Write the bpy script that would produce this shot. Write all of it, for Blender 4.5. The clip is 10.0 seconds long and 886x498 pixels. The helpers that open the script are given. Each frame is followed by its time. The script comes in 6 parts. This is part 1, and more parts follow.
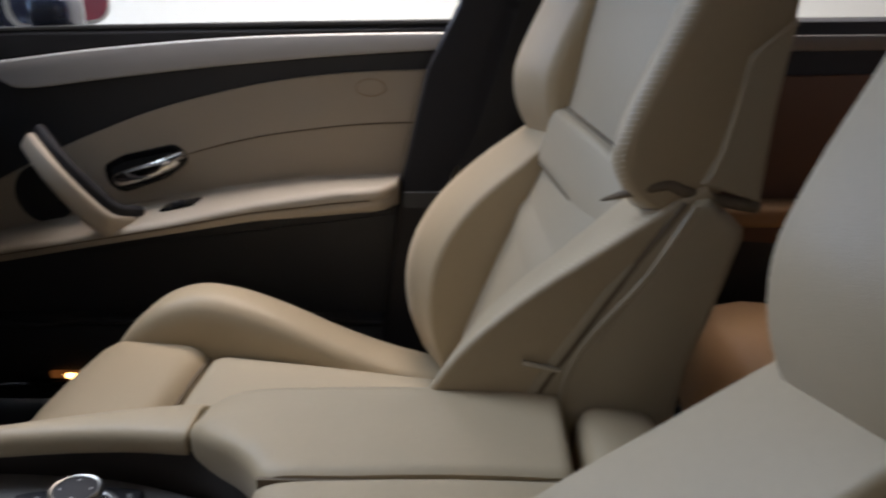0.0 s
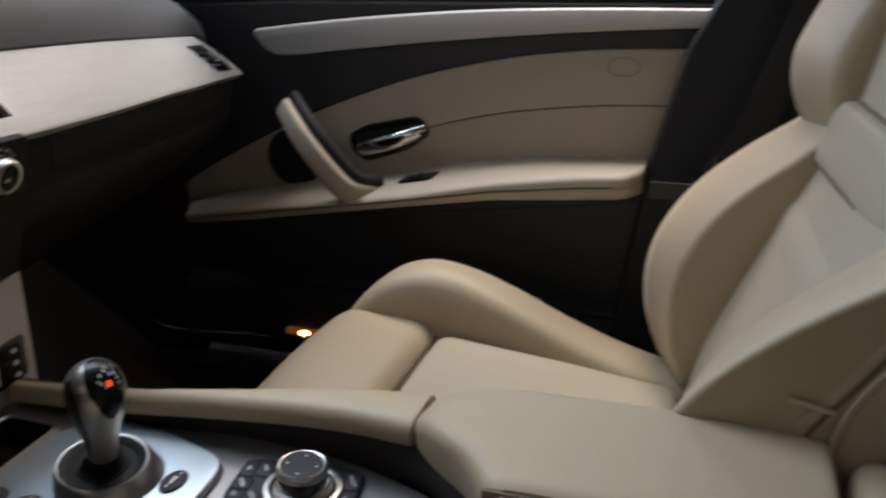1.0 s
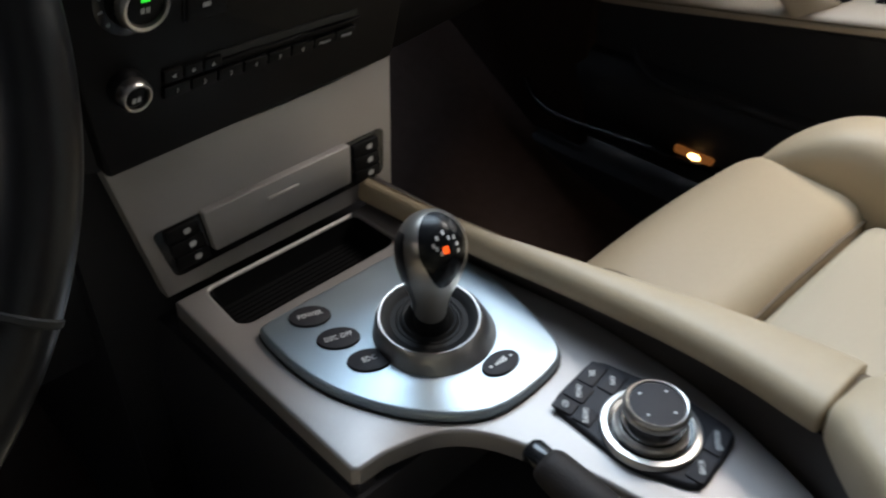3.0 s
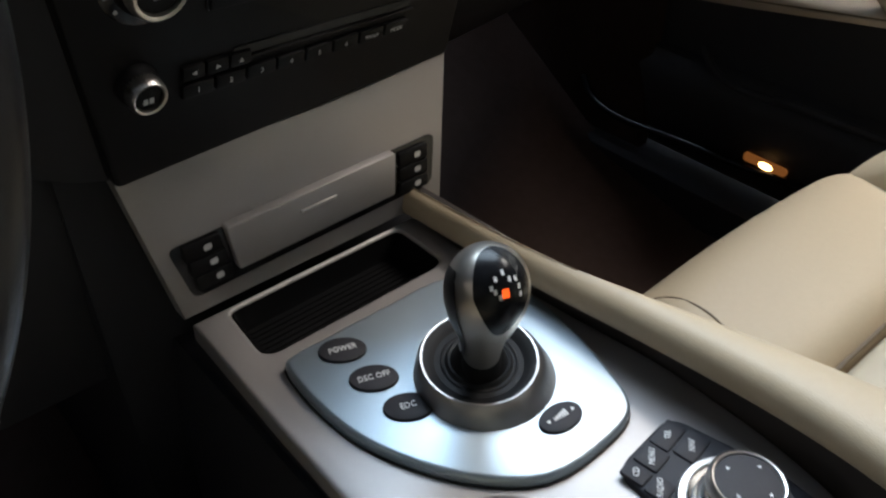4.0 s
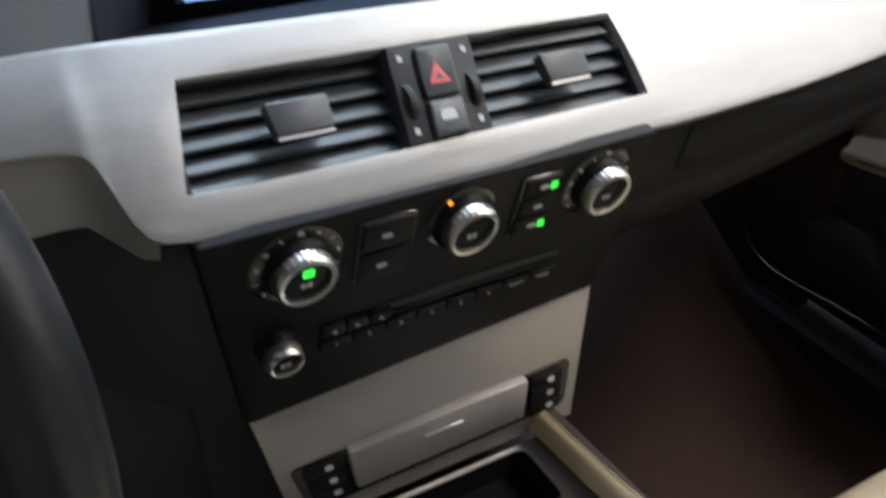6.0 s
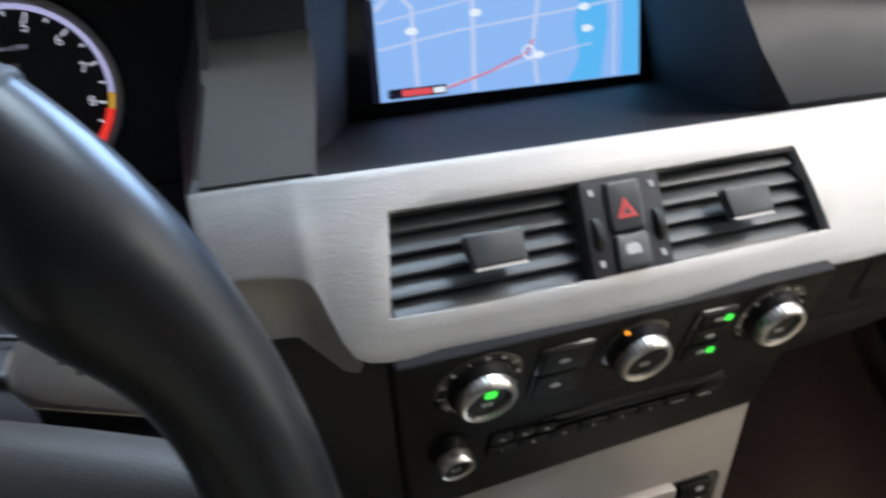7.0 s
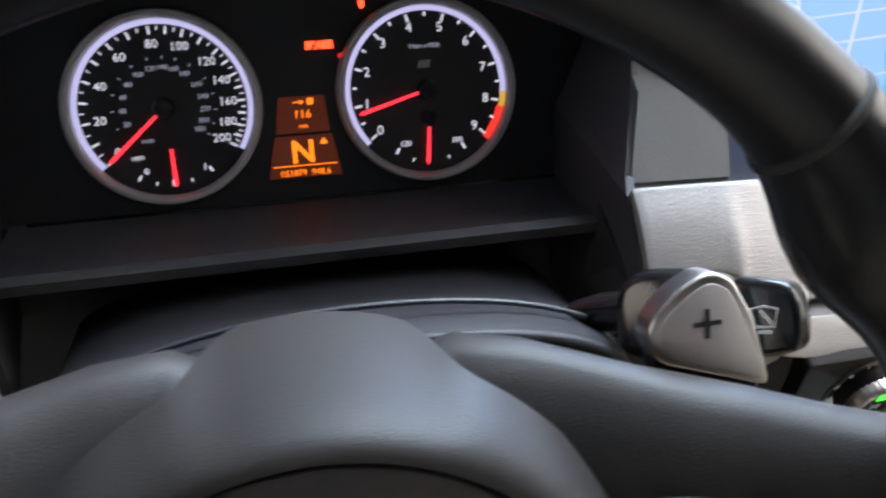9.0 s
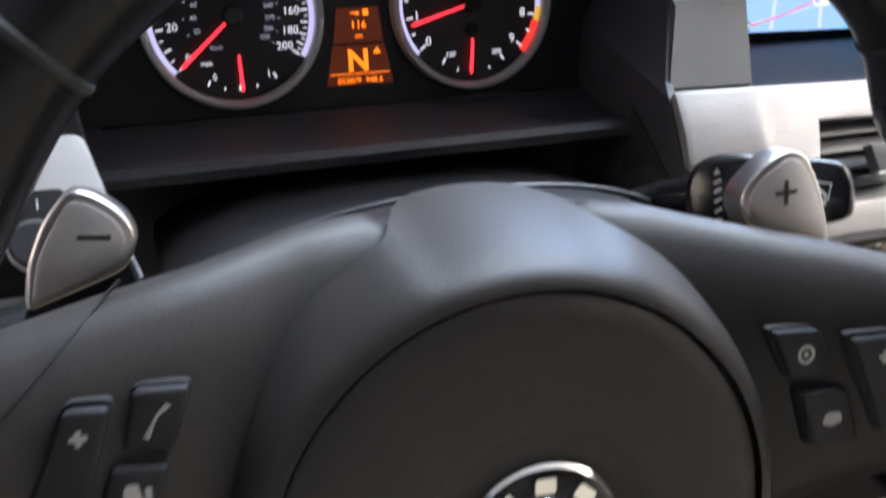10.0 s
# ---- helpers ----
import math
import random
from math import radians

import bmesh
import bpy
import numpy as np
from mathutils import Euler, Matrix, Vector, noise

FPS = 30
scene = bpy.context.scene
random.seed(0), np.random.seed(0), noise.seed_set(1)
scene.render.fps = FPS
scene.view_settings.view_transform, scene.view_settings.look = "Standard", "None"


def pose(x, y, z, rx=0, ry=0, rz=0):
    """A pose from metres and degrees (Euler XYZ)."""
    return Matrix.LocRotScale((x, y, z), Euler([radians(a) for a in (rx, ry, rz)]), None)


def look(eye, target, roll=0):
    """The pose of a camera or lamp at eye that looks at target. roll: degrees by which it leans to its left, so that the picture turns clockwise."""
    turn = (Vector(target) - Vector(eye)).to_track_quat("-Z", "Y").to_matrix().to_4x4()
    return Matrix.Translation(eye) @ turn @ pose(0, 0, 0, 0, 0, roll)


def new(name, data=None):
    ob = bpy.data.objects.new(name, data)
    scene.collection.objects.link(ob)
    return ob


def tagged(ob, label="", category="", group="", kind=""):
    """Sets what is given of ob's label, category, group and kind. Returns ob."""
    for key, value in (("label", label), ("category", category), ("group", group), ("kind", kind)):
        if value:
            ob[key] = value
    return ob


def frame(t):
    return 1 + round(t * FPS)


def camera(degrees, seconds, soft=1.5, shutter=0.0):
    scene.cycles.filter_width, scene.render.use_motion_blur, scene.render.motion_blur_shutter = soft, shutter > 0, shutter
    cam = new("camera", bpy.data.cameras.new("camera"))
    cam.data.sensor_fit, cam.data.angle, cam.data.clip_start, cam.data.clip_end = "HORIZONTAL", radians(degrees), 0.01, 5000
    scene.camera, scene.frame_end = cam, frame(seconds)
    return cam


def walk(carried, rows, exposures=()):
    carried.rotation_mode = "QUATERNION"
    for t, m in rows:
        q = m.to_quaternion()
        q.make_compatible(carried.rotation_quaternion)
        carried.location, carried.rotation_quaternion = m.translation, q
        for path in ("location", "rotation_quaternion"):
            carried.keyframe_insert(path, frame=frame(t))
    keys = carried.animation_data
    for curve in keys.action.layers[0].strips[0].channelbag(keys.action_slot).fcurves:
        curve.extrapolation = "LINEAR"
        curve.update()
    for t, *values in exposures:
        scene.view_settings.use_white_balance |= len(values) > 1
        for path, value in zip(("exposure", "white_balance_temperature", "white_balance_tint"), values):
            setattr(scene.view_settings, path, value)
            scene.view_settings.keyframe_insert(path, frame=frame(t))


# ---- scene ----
from mathutils.bvhtree import BVHTree

cam = camera(55.0, 10.0, soft=2.2, shutter=0.6)
PATH = [
    (0, (-0.137, 0.037, 1.07), (1.747, 0.113, 0.401), -0.7),
    (0.5, (-0.109, 0.048, 1.057), (1.75, 0.381, 0.397), -0.9),
    (1, (-0.084, 0.067, 1.069), (1.691, 0.643, 0.348), -1.1),
    (1.5, (-0.051, 0.066, 1.082), (1.569, 0.907, 0.263), -1.3),
    (2, (-0.003, 0.104, 1.077), (1.432, 1.114, 0.118), -0.6),
    (2.5, (0.039, 0.133, 1.072), (1.271, 1.258, -0.031), -0.6),
    (3, (0.072, 0.178, 1.052), (1.185, 1.333, -0.142), -0.6),
    (3.2, (0.085, 0.189, 1.041), (1.16, 1.368, -0.165), -1.2),
    (4.3, (0.127, 0.247, 1.026), (1.146, 1.459, -0.196), -0.6),
    (4.5, (0.136, 0.249, 1.025), (1.141, 1.495, -0.173), -2.1),
    (5, (0.152, 0.266, 1.05), (1.11, 1.558, -0.14), -1.6),
    (5.5, (0.159, 0.28, 1.074), (1.067, 1.652, -0.064), -1.3),
    (5.7, (0.163, 0.285, 1.089), (1.027, 1.692, -0.04), -0.7),
    (6.8, (0.145, 0.306, 1.148), (0.771, 1.888, 0.097), -0.6),
    (7, (0.138, 0.31, 1.159), (0.699, 1.912, 0.101), -0.5),
    (7.2, (0.126, 0.311, 1.169), (0.63, 1.925, 0.101), -0.5),
    (7.5, (0.101, 0.323, 1.171), (0.574, 1.947, 0.105), -0.1),
    (8, (0.058, 0.327, 1.163), (0.515, 1.992, 0.153), -0.1),
    (8.5, (0.013, 0.319, 1.157), (0.434, 2.013, 0.181), 0.0),
    (9, (-0.025, 0.326, 1.166), (0.395, 1.988, 0.134), 1.0),
    (9.5, (-0.072, 0.317, 1.173), (0.432, 1.93, 0.104), 2.8),
    (10, (-0.11, 0.301, 1.169), (0.486, 1.826, 0.021), 4.4),
]
walk(cam, [(t, look(eye, target, roll)) for t, eye, target, roll in PATH],
     exposures=[(0.0, -1.12, 6900, 17), (1.0, -1.05, 6800, 15), (2.0, -0.85, 6650, 12), (3.0, -0.6, 6500, 10), (4.5, -0.3, 6500, 10), (5.5, 0.0, 6500, 10), (7.0, 0.15, 6500, 10), (8.5, 0.43, 6750, 13), (9.2, 0.64, 6800, 14), (10.0, 0.76, 6850, 16)])

# ---- world and light ----
world = bpy.data.worlds.new("world")
scene.world = world
world.use_nodes = True
world.node_tree.nodes["Background"].inputs[0].default_value = (0.8, 0.85, 1.0, 1)
world.node_tree.nodes["Background"].inputs[1].default_value = 0.20


def area(name, m, w, h, watts, colour):
    data = bpy.data.lights.new(name, "AREA")
    data.shape, data.size, data.size_y, data.energy, data.color = "RECTANGLE", w, h, watts, colour
    ob = new(name, data)
    ob.matrix_world = m
    return ob


# the showroom's glass front lies ahead of the car; the other lights are added
area("front_window_light", look((3.0, 4.2, 2.0), (0.5, 0.3, 1.0)), 2.6, 2.0, 315, (0.42, 0.63, 1.0))
# unseen panel, added where the selector plate would mirror it
area("ceiling_light_bank", look((1.25, 1.95, 3.3), (0.9, 1.7, 0)), 2.1, 1.7, 215, (0.66, 0.82, 1.0))
# added lamp aimed at the east wall to whiten the window view
area("ceiling_light_bank", look((2.5, 0.2, 3.2), (3.6, 0.2, 1.98)), 0.8, 3.6, 400, (1.0, 0.93, 0.87))
# added fill with no window behind it, brightens the passenger door and sash
area("side_window_light", look((-3.2, 0.8, 1.75), (1.0, 0.5, 0.85)), 2.0, 1.0, 15, (1.0, 0.86, 0.72))


# ---- materials ----
def shader(name, base, rough=0.5, metal=0.0, vary=0.12, scale=6.0, bump=0.0, bscale=400.0, cells=False, stretch=(1, 1, 1), spec=0.5, coat=0.0, grain=0.0):
    m = bpy.data.materials.new(name)
    m.use_nodes = True
    nt = m.node_tree
    p = nt.nodes["Principled BSDF"]
    link = nt.links.new
    p.inputs["Roughness"].default_value, p.inputs["Metallic"].default_value = rough, metal
    p.inputs["Specular IOR Level"].default_value = spec
    p.inputs["Coat Weight"].default_value = coat
    co = nt.nodes.new("ShaderNodeTexCoord")
    mp = nt.nodes.new("ShaderNodeMapping")
    mp.inputs["Scale"].default_value = stretch
    link(co.outputs["Object"], mp.inputs["Vector"])
    big = nt.nodes.new("ShaderNodeTexNoise")
    big.inputs["Scale"].default_value, big.inputs["Detail"].default_value = scale, 6
    link(mp.outputs[0], big.inputs["Vector"])
    fine = nt.nodes.new("ShaderNodeTexNoise")
    fine.inputs["Scale"].default_value, fine.inputs["Detail"].default_value = scale * 40, 3
    link(mp.outputs[0], fine.inputs["Vector"])
    mix = nt.nodes.new("ShaderNodeMix")
    mix.data_type = "RGBA"
    mix.inputs["A"].default_value = (*[c * (1 - vary) for c in base], 1)
    mix.inputs["B"].default_value = (*[min(1, c * (1 + vary)) for c in base], 1)
    blend = nt.nodes.new("ShaderNodeMix")
    blend.inputs["Factor"].default_value = 0.35
    link(big.outputs["Fac"], blend.inputs["A"])
    link(fine.outputs["Fac"], blend.inputs["B"])
    link(blend.outputs["Result"], mix.inputs["Factor"])
    link(mix.outputs["Result"], p.inputs["Base Color"])
    rr = nt.nodes.new("ShaderNodeMapRange")
    rr.inputs["To Min"].default_value, rr.inputs["To Max"].default_value = max(0.02, rough - 0.07), min(1, rough + 0.07)
    link(big.outputs["Fac"], rr.inputs["Value"])
    link(rr.outputs[0], p.inputs["Roughness"])
    if bump:
        tex = nt.nodes.new("ShaderNodeTexVoronoi" if cells else "ShaderNodeTexNoise")
        tex.inputs["Scale"].default_value = bscale
        link(mp.outputs[0], tex.inputs["Vector"])
        b = nt.nodes.new("ShaderNodeBump")
        b.inputs["Strength"].default_value, b.inputs["Distance"].default_value = bump, 0.0006
        link(tex.outputs[0], b.inputs["Height"])
        link(b.outputs[0], p.inputs["Normal"])
    return m


def glow(name, colour, strength):
    m = bpy.data.materials.new(name)
    m.use_nodes = True
    p = m.node_tree.nodes["Principled BSDF"]
    p.inputs["Base Color"].default_value = (0.02, 0.02, 0.02, 1)
    p.inputs["Roughness"].default_value = 0.4
    p.inputs["Emission Color"].default_value, p.inputs["Emission Strength"].default_value = (*colour, 1), strength
    return m


def pane(name, tint, gloss):
    m = bpy.data.materials.new(name)
    m.use_nodes = True
    nt = m.node_tree
    clear, shine, mix = nt.nodes.new("ShaderNodeBsdfTransparent"), nt.nodes.new("ShaderNodeBsdfGlossy"), nt.nodes.new("ShaderNodeMixShader")
    clear.inputs[0].default_value, shine.inputs["Roughness"].default_value, mix.inputs[0].default_value = (*tint, 1), 0.02, gloss
    nt.links.new(clear.outputs[0], mix.inputs[1])
    nt.links.new(shine.outputs[0], mix.inputs[2])
    nt.links.new(mix.outputs[0], nt.nodes["Material Output"].inputs["Surface"])
    return m


LEATHER = shader("cream_leather", (0.452, 0.358, 0.237), 0.46, vary=0.09, scale=5, bump=0.16, bscale=1100, cells=True, spec=0.4)
# same cream with some of the window's blue reflection mixed in
LEATHER_PANEL = shader("blue_lit_cream_leather", (0.440, 0.372, 0.268), 0.39, vary=0.08, scale=5, bump=0.16, bscale=1100, cells=True, spec=0.45)
DOOR_HIDE = shader("cream_door_hide", (0.520, 0.440, 0.345), 0.52, vary=0.08, scale=5, bump=0.25, bscale=1000, cells=True)
SEAM = shader("seam_groove", (0.16, 0.12, 0.08), 0.8, vary=0.1)
THREAD = shader("cream_thread", (0.60, 0.50, 0.37), 0.7, vary=0.05)
# rear leathers: warm light is put into the tan, shade into the brown
WARM_TAN = shader("warm_tinted_leather", (0.34, 0.20, 0.10), 0.5, vary=0.1, scale=5, bump=0.35, bscale=1000, cells=True)
SHADED_HIDE = shader("shaded_rear_hide", (0.17, 0.095, 0.068), 0.55, vary=0.1, scale=5, bump=0.3, bscale=1000, cells=True)
SHELL = shader("cream_seat_shell", (0.45, 0.378, 0.27), 0.5, vary=0.05, bump=0.2, bscale=900)
DASH = shader("charcoal_soft_plastic", (0.040, 0.042, 0.049), 0.55, vary=0.15, bump=0.25, bscale=1300, cells=True)
DARK = shader("black_hard_plastic", (0.033, 0.032, 0.036), 0.51, vary=0.15, bump=0.25, bscale=1500, spec=0.18)
# darkened copies of the black plastic: shade on stack and glovebox in the colour
SHADED_BLACK = shader("shaded_stack_plastic", (0.0080, 0.0074, 0.0080), 0.48, vary=0.2, bump=0.2, bscale=1500, spec=0.13)
SHADED_BOX = shader("shaded_glovebox_plastic", (0.0105, 0.0102, 0.0120), 0.55, vary=0.15, bump=0.25, bscale=1500, spec=0.13)
TRAY = shader("black_tray_rubber", (0.0055, 0.0053, 0.0055), 0.75, vary=0.2, spec=0.08)
CONSOLE_WALL = shader("dark_brown_console_plastic", (0.042, 0.035, 0.032), 0.55, vary=0.15, bump=0.2, bscale=1300, cells=True, spec=0.25)
COLLAR = shader("satin_collar_chrome", (0.40, 0.375, 0.36), 0.34, metal=1.0, vary=0.06)
GAITER = shader("black_gaiter_leather", (0.007, 0.007, 0.0075), 0.6, vary=0.2, bump=0.3, bscale=900, spec=0.25)
BRAKE_HIDE = shader("dark_brown_grip_leather", (0.024, 0.019, 0.017), 0.6, vary=0.2, bump=0.3, bscale=1100, cells=True, spec=0.25)
HOODING = shader("grey_grained_plastic", (0.085, 0.088, 0.088), 0.62, vary=0.12, bump=0.2, bscale=1500, cells=True)
GLOSS = shader("gloss_black_plastic", (0.012, 0.012, 0.013), 0.16, vary=0.2)
HIDE = shader("black_wheel_leather", (0.013, 0.0125, 0.0135), 0.29, vary=0.25, bump=0.05, bscale=1200, cells=True, spec=0.3)
AIRBAG = shader("black_airbag_plastic", (0.043, 0.0385, 0.036), 0.46, vary=0.18, bump=0.15, bscale=1500, cells=True, spec=0.27)
SLAT = shader("dark_grey_vent_plastic", (0.040, 0.044, 0.050), 0.40, vary=0.15, bump=0.1)
SILVER = shader("brushed_silver_trim", (0.37, 0.363, 0.356), 0.48, metal=0.55, vary=0.20, scale=10, bump=0.35, bscale=120, stretch=(0.30, 16, 16))
# lighter copy of the band's silver: light on the door sash in its colour
LIT_SILVER = shader("lit_brushed_silver_trim", (0.56, 0.55, 0.545), 0.46, metal=0.35, vary=0.12, scale=10, bump=0.25, bscale=120, stretch=(16, 0.30, 16))
SATIN = shader("satin_silver_paint", (0.37, 0.345, 0.33), 0.42, metal=0.45, vary=0.07, scale=8, bump=0.1, bscale=1500)
# the blue that the steel reflects is put into its base colour
PLATE = shader("blue_tinted_steel_plate", (0.43, 0.51, 0.565), 0.42, metal=0.95, vary=0.03, scale=8, bump=0.03, bscale=900)
CHROME = shader("satin_chrome", (0.60, 0.57, 0.54), 0.32, metal=1.0, vary=0.06)
CLUB = shader("satin_knob_silver", (0.50, 0.465, 0.42), 0.33, metal=0.9, vary=0.04)
INDICATOR = shader("smoked_black_lens", (0.008, 0.008, 0.009), 0.24, vary=0.1, spec=0.22)
BEZEL = shader("matt_silver_ring", (0.50, 0.49, 0.49), 0.42, metal=0.4, vary=0.04)
BRIGHT = shader("bright_chrome", (0.85, 0.84, 0.82), 0.09, metal=1.0, vary=0.04)
PADDLE = shader("matt_silver_paddle", (0.50, 0.47, 0.455), 0.45, metal=0.5, vary=0.06)
CARPET = shader("dark_brown_carpet", (0.050, 0.033, 0.028), 0.95, vary=0.4, scale=60, bump=1.0, bscale=900, spec=0.1)
CLOTH = shader("anthracite_headliner", (0.075, 0.073, 0.075), 0.9, vary=0.06, bump=0.3, bscale=1500)
BODY = shader("dark_blue_body_paint", (0.012, 0.020, 0.060), 0.25, metal=0.3, vary=0.1, coat=0.6)
RUBBER = shader("black_rubber", (0.018, 0.018, 0.018), 0.7, vary=0.2)
BELT = shader("black_webbing", (0.015, 0.015, 0.017), 0.75, vary=0.2, bump=0.6, bscale=900)
WHITE_INK = shader("white_print", (0.75, 0.75, 0.74), 0.6, vary=0.03)
DIM_INK = shader("grey_print", (0.46, 0.46, 0.46), 0.6, vary=0.05)
BLACK_INK = shader("black_print", (0.02, 0.02, 0.02), 0.5, vary=0.05)
DIAL = shader("black_dial", (0.010, 0.010, 0.012), 0.5, vary=0.1)
# for the unseen walls and ceiling: grey set by the bounce wanted in the cabin
DIMWALL = shader("unseen_grey_wall", (0.36, 0.35, 0.345), 0.8, vary=0.05, scale=2, bump=0.1, bscale=60)
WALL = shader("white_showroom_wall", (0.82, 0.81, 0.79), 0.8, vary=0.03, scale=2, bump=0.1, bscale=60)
FLOOR = shader("pale_floor_tile", (0.55, 0.54, 0.52), 0.3, vary=0.06, scale=2)
RED = shader("dark_red_paint", (0.22, 0.012, 0.02), 0.3, vary=0.1)
GLASS = pane("window_glass", (0.93, 0.96, 0.95), 0.05)
MIRROR = shader("mirror_glass", (0.9, 0.9, 0.9), 0.03, metal=1.0, vary=0.01)
RING_GLOW = glow("dial_ring_glow", (0.58, 0.58, 0.95), 0.62)
INK_GLOW = glow("dial_print_glow", (0.80, 0.84, 1.0), 0.62)
INK_DIM = glow("dial_small_print_glow", (0.7, 0.75, 1.0), 0.28)
NEEDLE = glow("red_needle_glow", (1.0, 0.03, 0.05), 1.5)
AMBER = glow("amber_display_glow", (1.0, 0.20, 0.01), 1.3)
AMBER_BED = glow("amber_display_bed", (0.75, 0.11, 0.015), 0.055)
RED_LAMP = glow("red_warning_glow", (1.0, 0.06, 0.02), 2.5)
GREEN = glow("green_led", (0.04, 1.0, 0.06), 1.3)
ORANGE = glow("orange_led", (1.0, 0.33, 0.02), 1.6)
SEL_RED = glow("selector_red_led", (1.0, 0.10, 0.01), 2.2)
HAZARD = glow("hazard_red", (0.9, 0.03, 0.04), 0.55)
COURTESY = glow("warm_courtesy_bulb", (1.0, 0.52, 0.18), 18.0)
COURTESY_LENS = glow("warm_courtesy_lens", (1.0, 0.34, 0.08), 0.22)
MAP_LAND = glow("map_land", (0.25, 0.455, 0.85), 0.95)
MAP_WATER = glow("map_water", (0.10, 0.45, 0.85), 0.95)
MAP_ROAD = glow("map_road", (0.47, 0.57, 0.83), 0.95)
MAP_MARK = glow("map_mark", (0.75, 0.84, 0.95), 0.92)
MAP_RED = glow("map_route", (0.75, 0.08, 0.10), 0.9)
MAP_DARK = glow("map_dark", (0.01, 0.01, 0.03), 0.5)


# ---- building tools ----
def thing(name, label, category, at=(0, 0, 0), group="", kind=""):
    ob = new(name)
    ob.location = at
    ob.empty_display_size = 0.02
    bpy.context.view_layer.update()
    return tagged(ob, label, category, group, kind)


def finish(name, bm, material, sharp=38):
    bmesh.ops.recalc_face_normals(bm, faces=bm.faces)
    me = bpy.data.meshes.new(name)
    bm.to_mesh(me)
    bm.free()
    me.materials.append(material)
    me.polygons.foreach_set("use_smooth", [True] * len(me.polygons))
    me.set_sharp_from_angle(angle=radians(sharp))
    return me


def origin(ob):
    p = Vector((0, 0, 0))
    while ob:
        p += ob.location
        ob = ob.parent
    return p


def part(name, bm, material, parent, label="", sharp=38):
    me = finish(name, bm, material, sharp)
    if parent:
        me.transform(Matrix.Translation(-origin(parent)))
    ob = new(name, me)
    ob.parent = parent
    return tagged(ob, label)


def structure(name, bm, material, label, category, sharp=38):
    return tagged(new(name, finish(name, bm, material, sharp)), label, category, kind="structure")


def spline(pts, n=6, closed=False):
    pts = [Vector(p) for p in pts]
    out, k = [], len(pts)
    for i in range(k if closed else k - 1):
        a, b, c, d = (pts[(i + j) % k] if closed else pts[min(max(i + j, 0), k - 1)] for j in (-1, 0, 1, 2))
        for s in range(n):
            u = s / n
            out.append(0.5 * ((2 * b) + (c - a) * u + (2 * a - 5 * b + 4 * c - d) * u * u + (3 * b - a - 3 * c + d) * u ** 3))
    return out if closed else out + [pts[-1]]


def rounded(pts, r, n=4):
    """A polygon with its corners rounded."""
    pts = [Vector(p).to_2d() for p in pts]
    out, k = [], len(pts)
    for i in range(k):
        a, b, c = pts[i - 1], pts[i], pts[(i + 1) % k]
        d1, d2 = (a - b), (c - b)
        q = min(r, d1.length * 0.45, d2.length * 0.45)
        p1, p2 = b + d1.normalized() * q, b + d2.normalized() * q
        for s in range(n + 1):
            u = s / n
            out.append((1 - u) ** 2 * p1 + 2 * u * (1 - u) * b + u * u * p2)
    return out


def rect(w, h, r=0.0, n=4, at=(0, 0)):
    p = [(at[0] + sx * w / 2, at[1] + sy * h / 2) for sx, sy in ((-1, -1), (1, -1), (1, 1), (-1, 1))]
    return rounded(p, r, n) if r else [Vector(q) for q in p]


def oval(rx, ry, n=32, at=(0, 0)):
    return [Vector((at[0] + rx * math.cos(6.28318 * i / n), at[1] + ry * math.sin(6.28318 * i / n))) for i in range(n)]


def slab(outline, thick, m=Matrix(), bevel=0.0, segs=2, both=False, bm=None):
    """A plate: its outline in x and y, from z 0 up to thick, its upper rim rounded, carried to m."""
    bm2 = bmesh.new()
    f = bm2.faces.new([bm2.verts.new((p[0], p[1], 0)) for p in outline])
    if f.normal.z > 0 or (f.normal_update() or f.normal.z) > 0:
        f.normal_flip()
    top = bmesh.ops.extrude_face_region(bm2, geom=[f])
    up = [v for v in top["geom"] if isinstance(v, bmesh.types.BMVert)]
    bmesh.ops.translate(bm2, verts=up, vec=(0, 0, thick))
    bmesh.ops.recalc_face_normals(bm2, faces=bm2.faces)
    if bevel:
        keep = set(up)
        edges = [e for e in bm2.edges if (e.verts[0] in keep and e.verts[1] in keep) or (both and e.verts[0] not in keep and e.verts[1] not in keep)]
        bmesh.ops.bevel(bm2, geom=edges, offset=bevel, segments=segs, affect="EDGES", profile=0.5, clamp_overlap=True)
    bmesh.ops.transform(bm2, matrix=m, verts=bm2.verts)
    return join(bm, bm2)


def slab_hole(outer, inner, thick, m, bevel):
    """A plate with one opening in it."""
    bm = bmesh.new()
    for loop in (outer, inner):
        vs = [bm.verts.new((p[0], p[1], 0)) for p in loop]
        for a, b in zip(vs, vs[1:] + vs[:1]):
            bm.edges.new((a, b))
    bmesh.ops.triangle_fill(bm, edges=list(bm.edges), use_beauty=True)
    top = bmesh.ops.extrude_face_region(bm, geom=list(bm.faces))
    up = {v for v in top["geom"] if isinstance(v, bmesh.types.BMVert)}
    bmesh.ops.translate(bm, verts=list(up), vec=(0, 0, thick))
    bmesh.ops.recalc_face_normals(bm, faces=bm.faces)
    rim = [e for e in bm.edges if e.verts[0] in up and e.verts[1] in up and len(e.link_faces) == 2 and e.calc_face_angle() > 1.2]
    bmesh.ops.bevel(bm, geom=rim, offset=bevel, segments=3, affect="EDGES", profile=0.5, clamp_overlap=True)
    bmesh.ops.transform(bm, matrix=m, verts=bm.verts)
    return bm


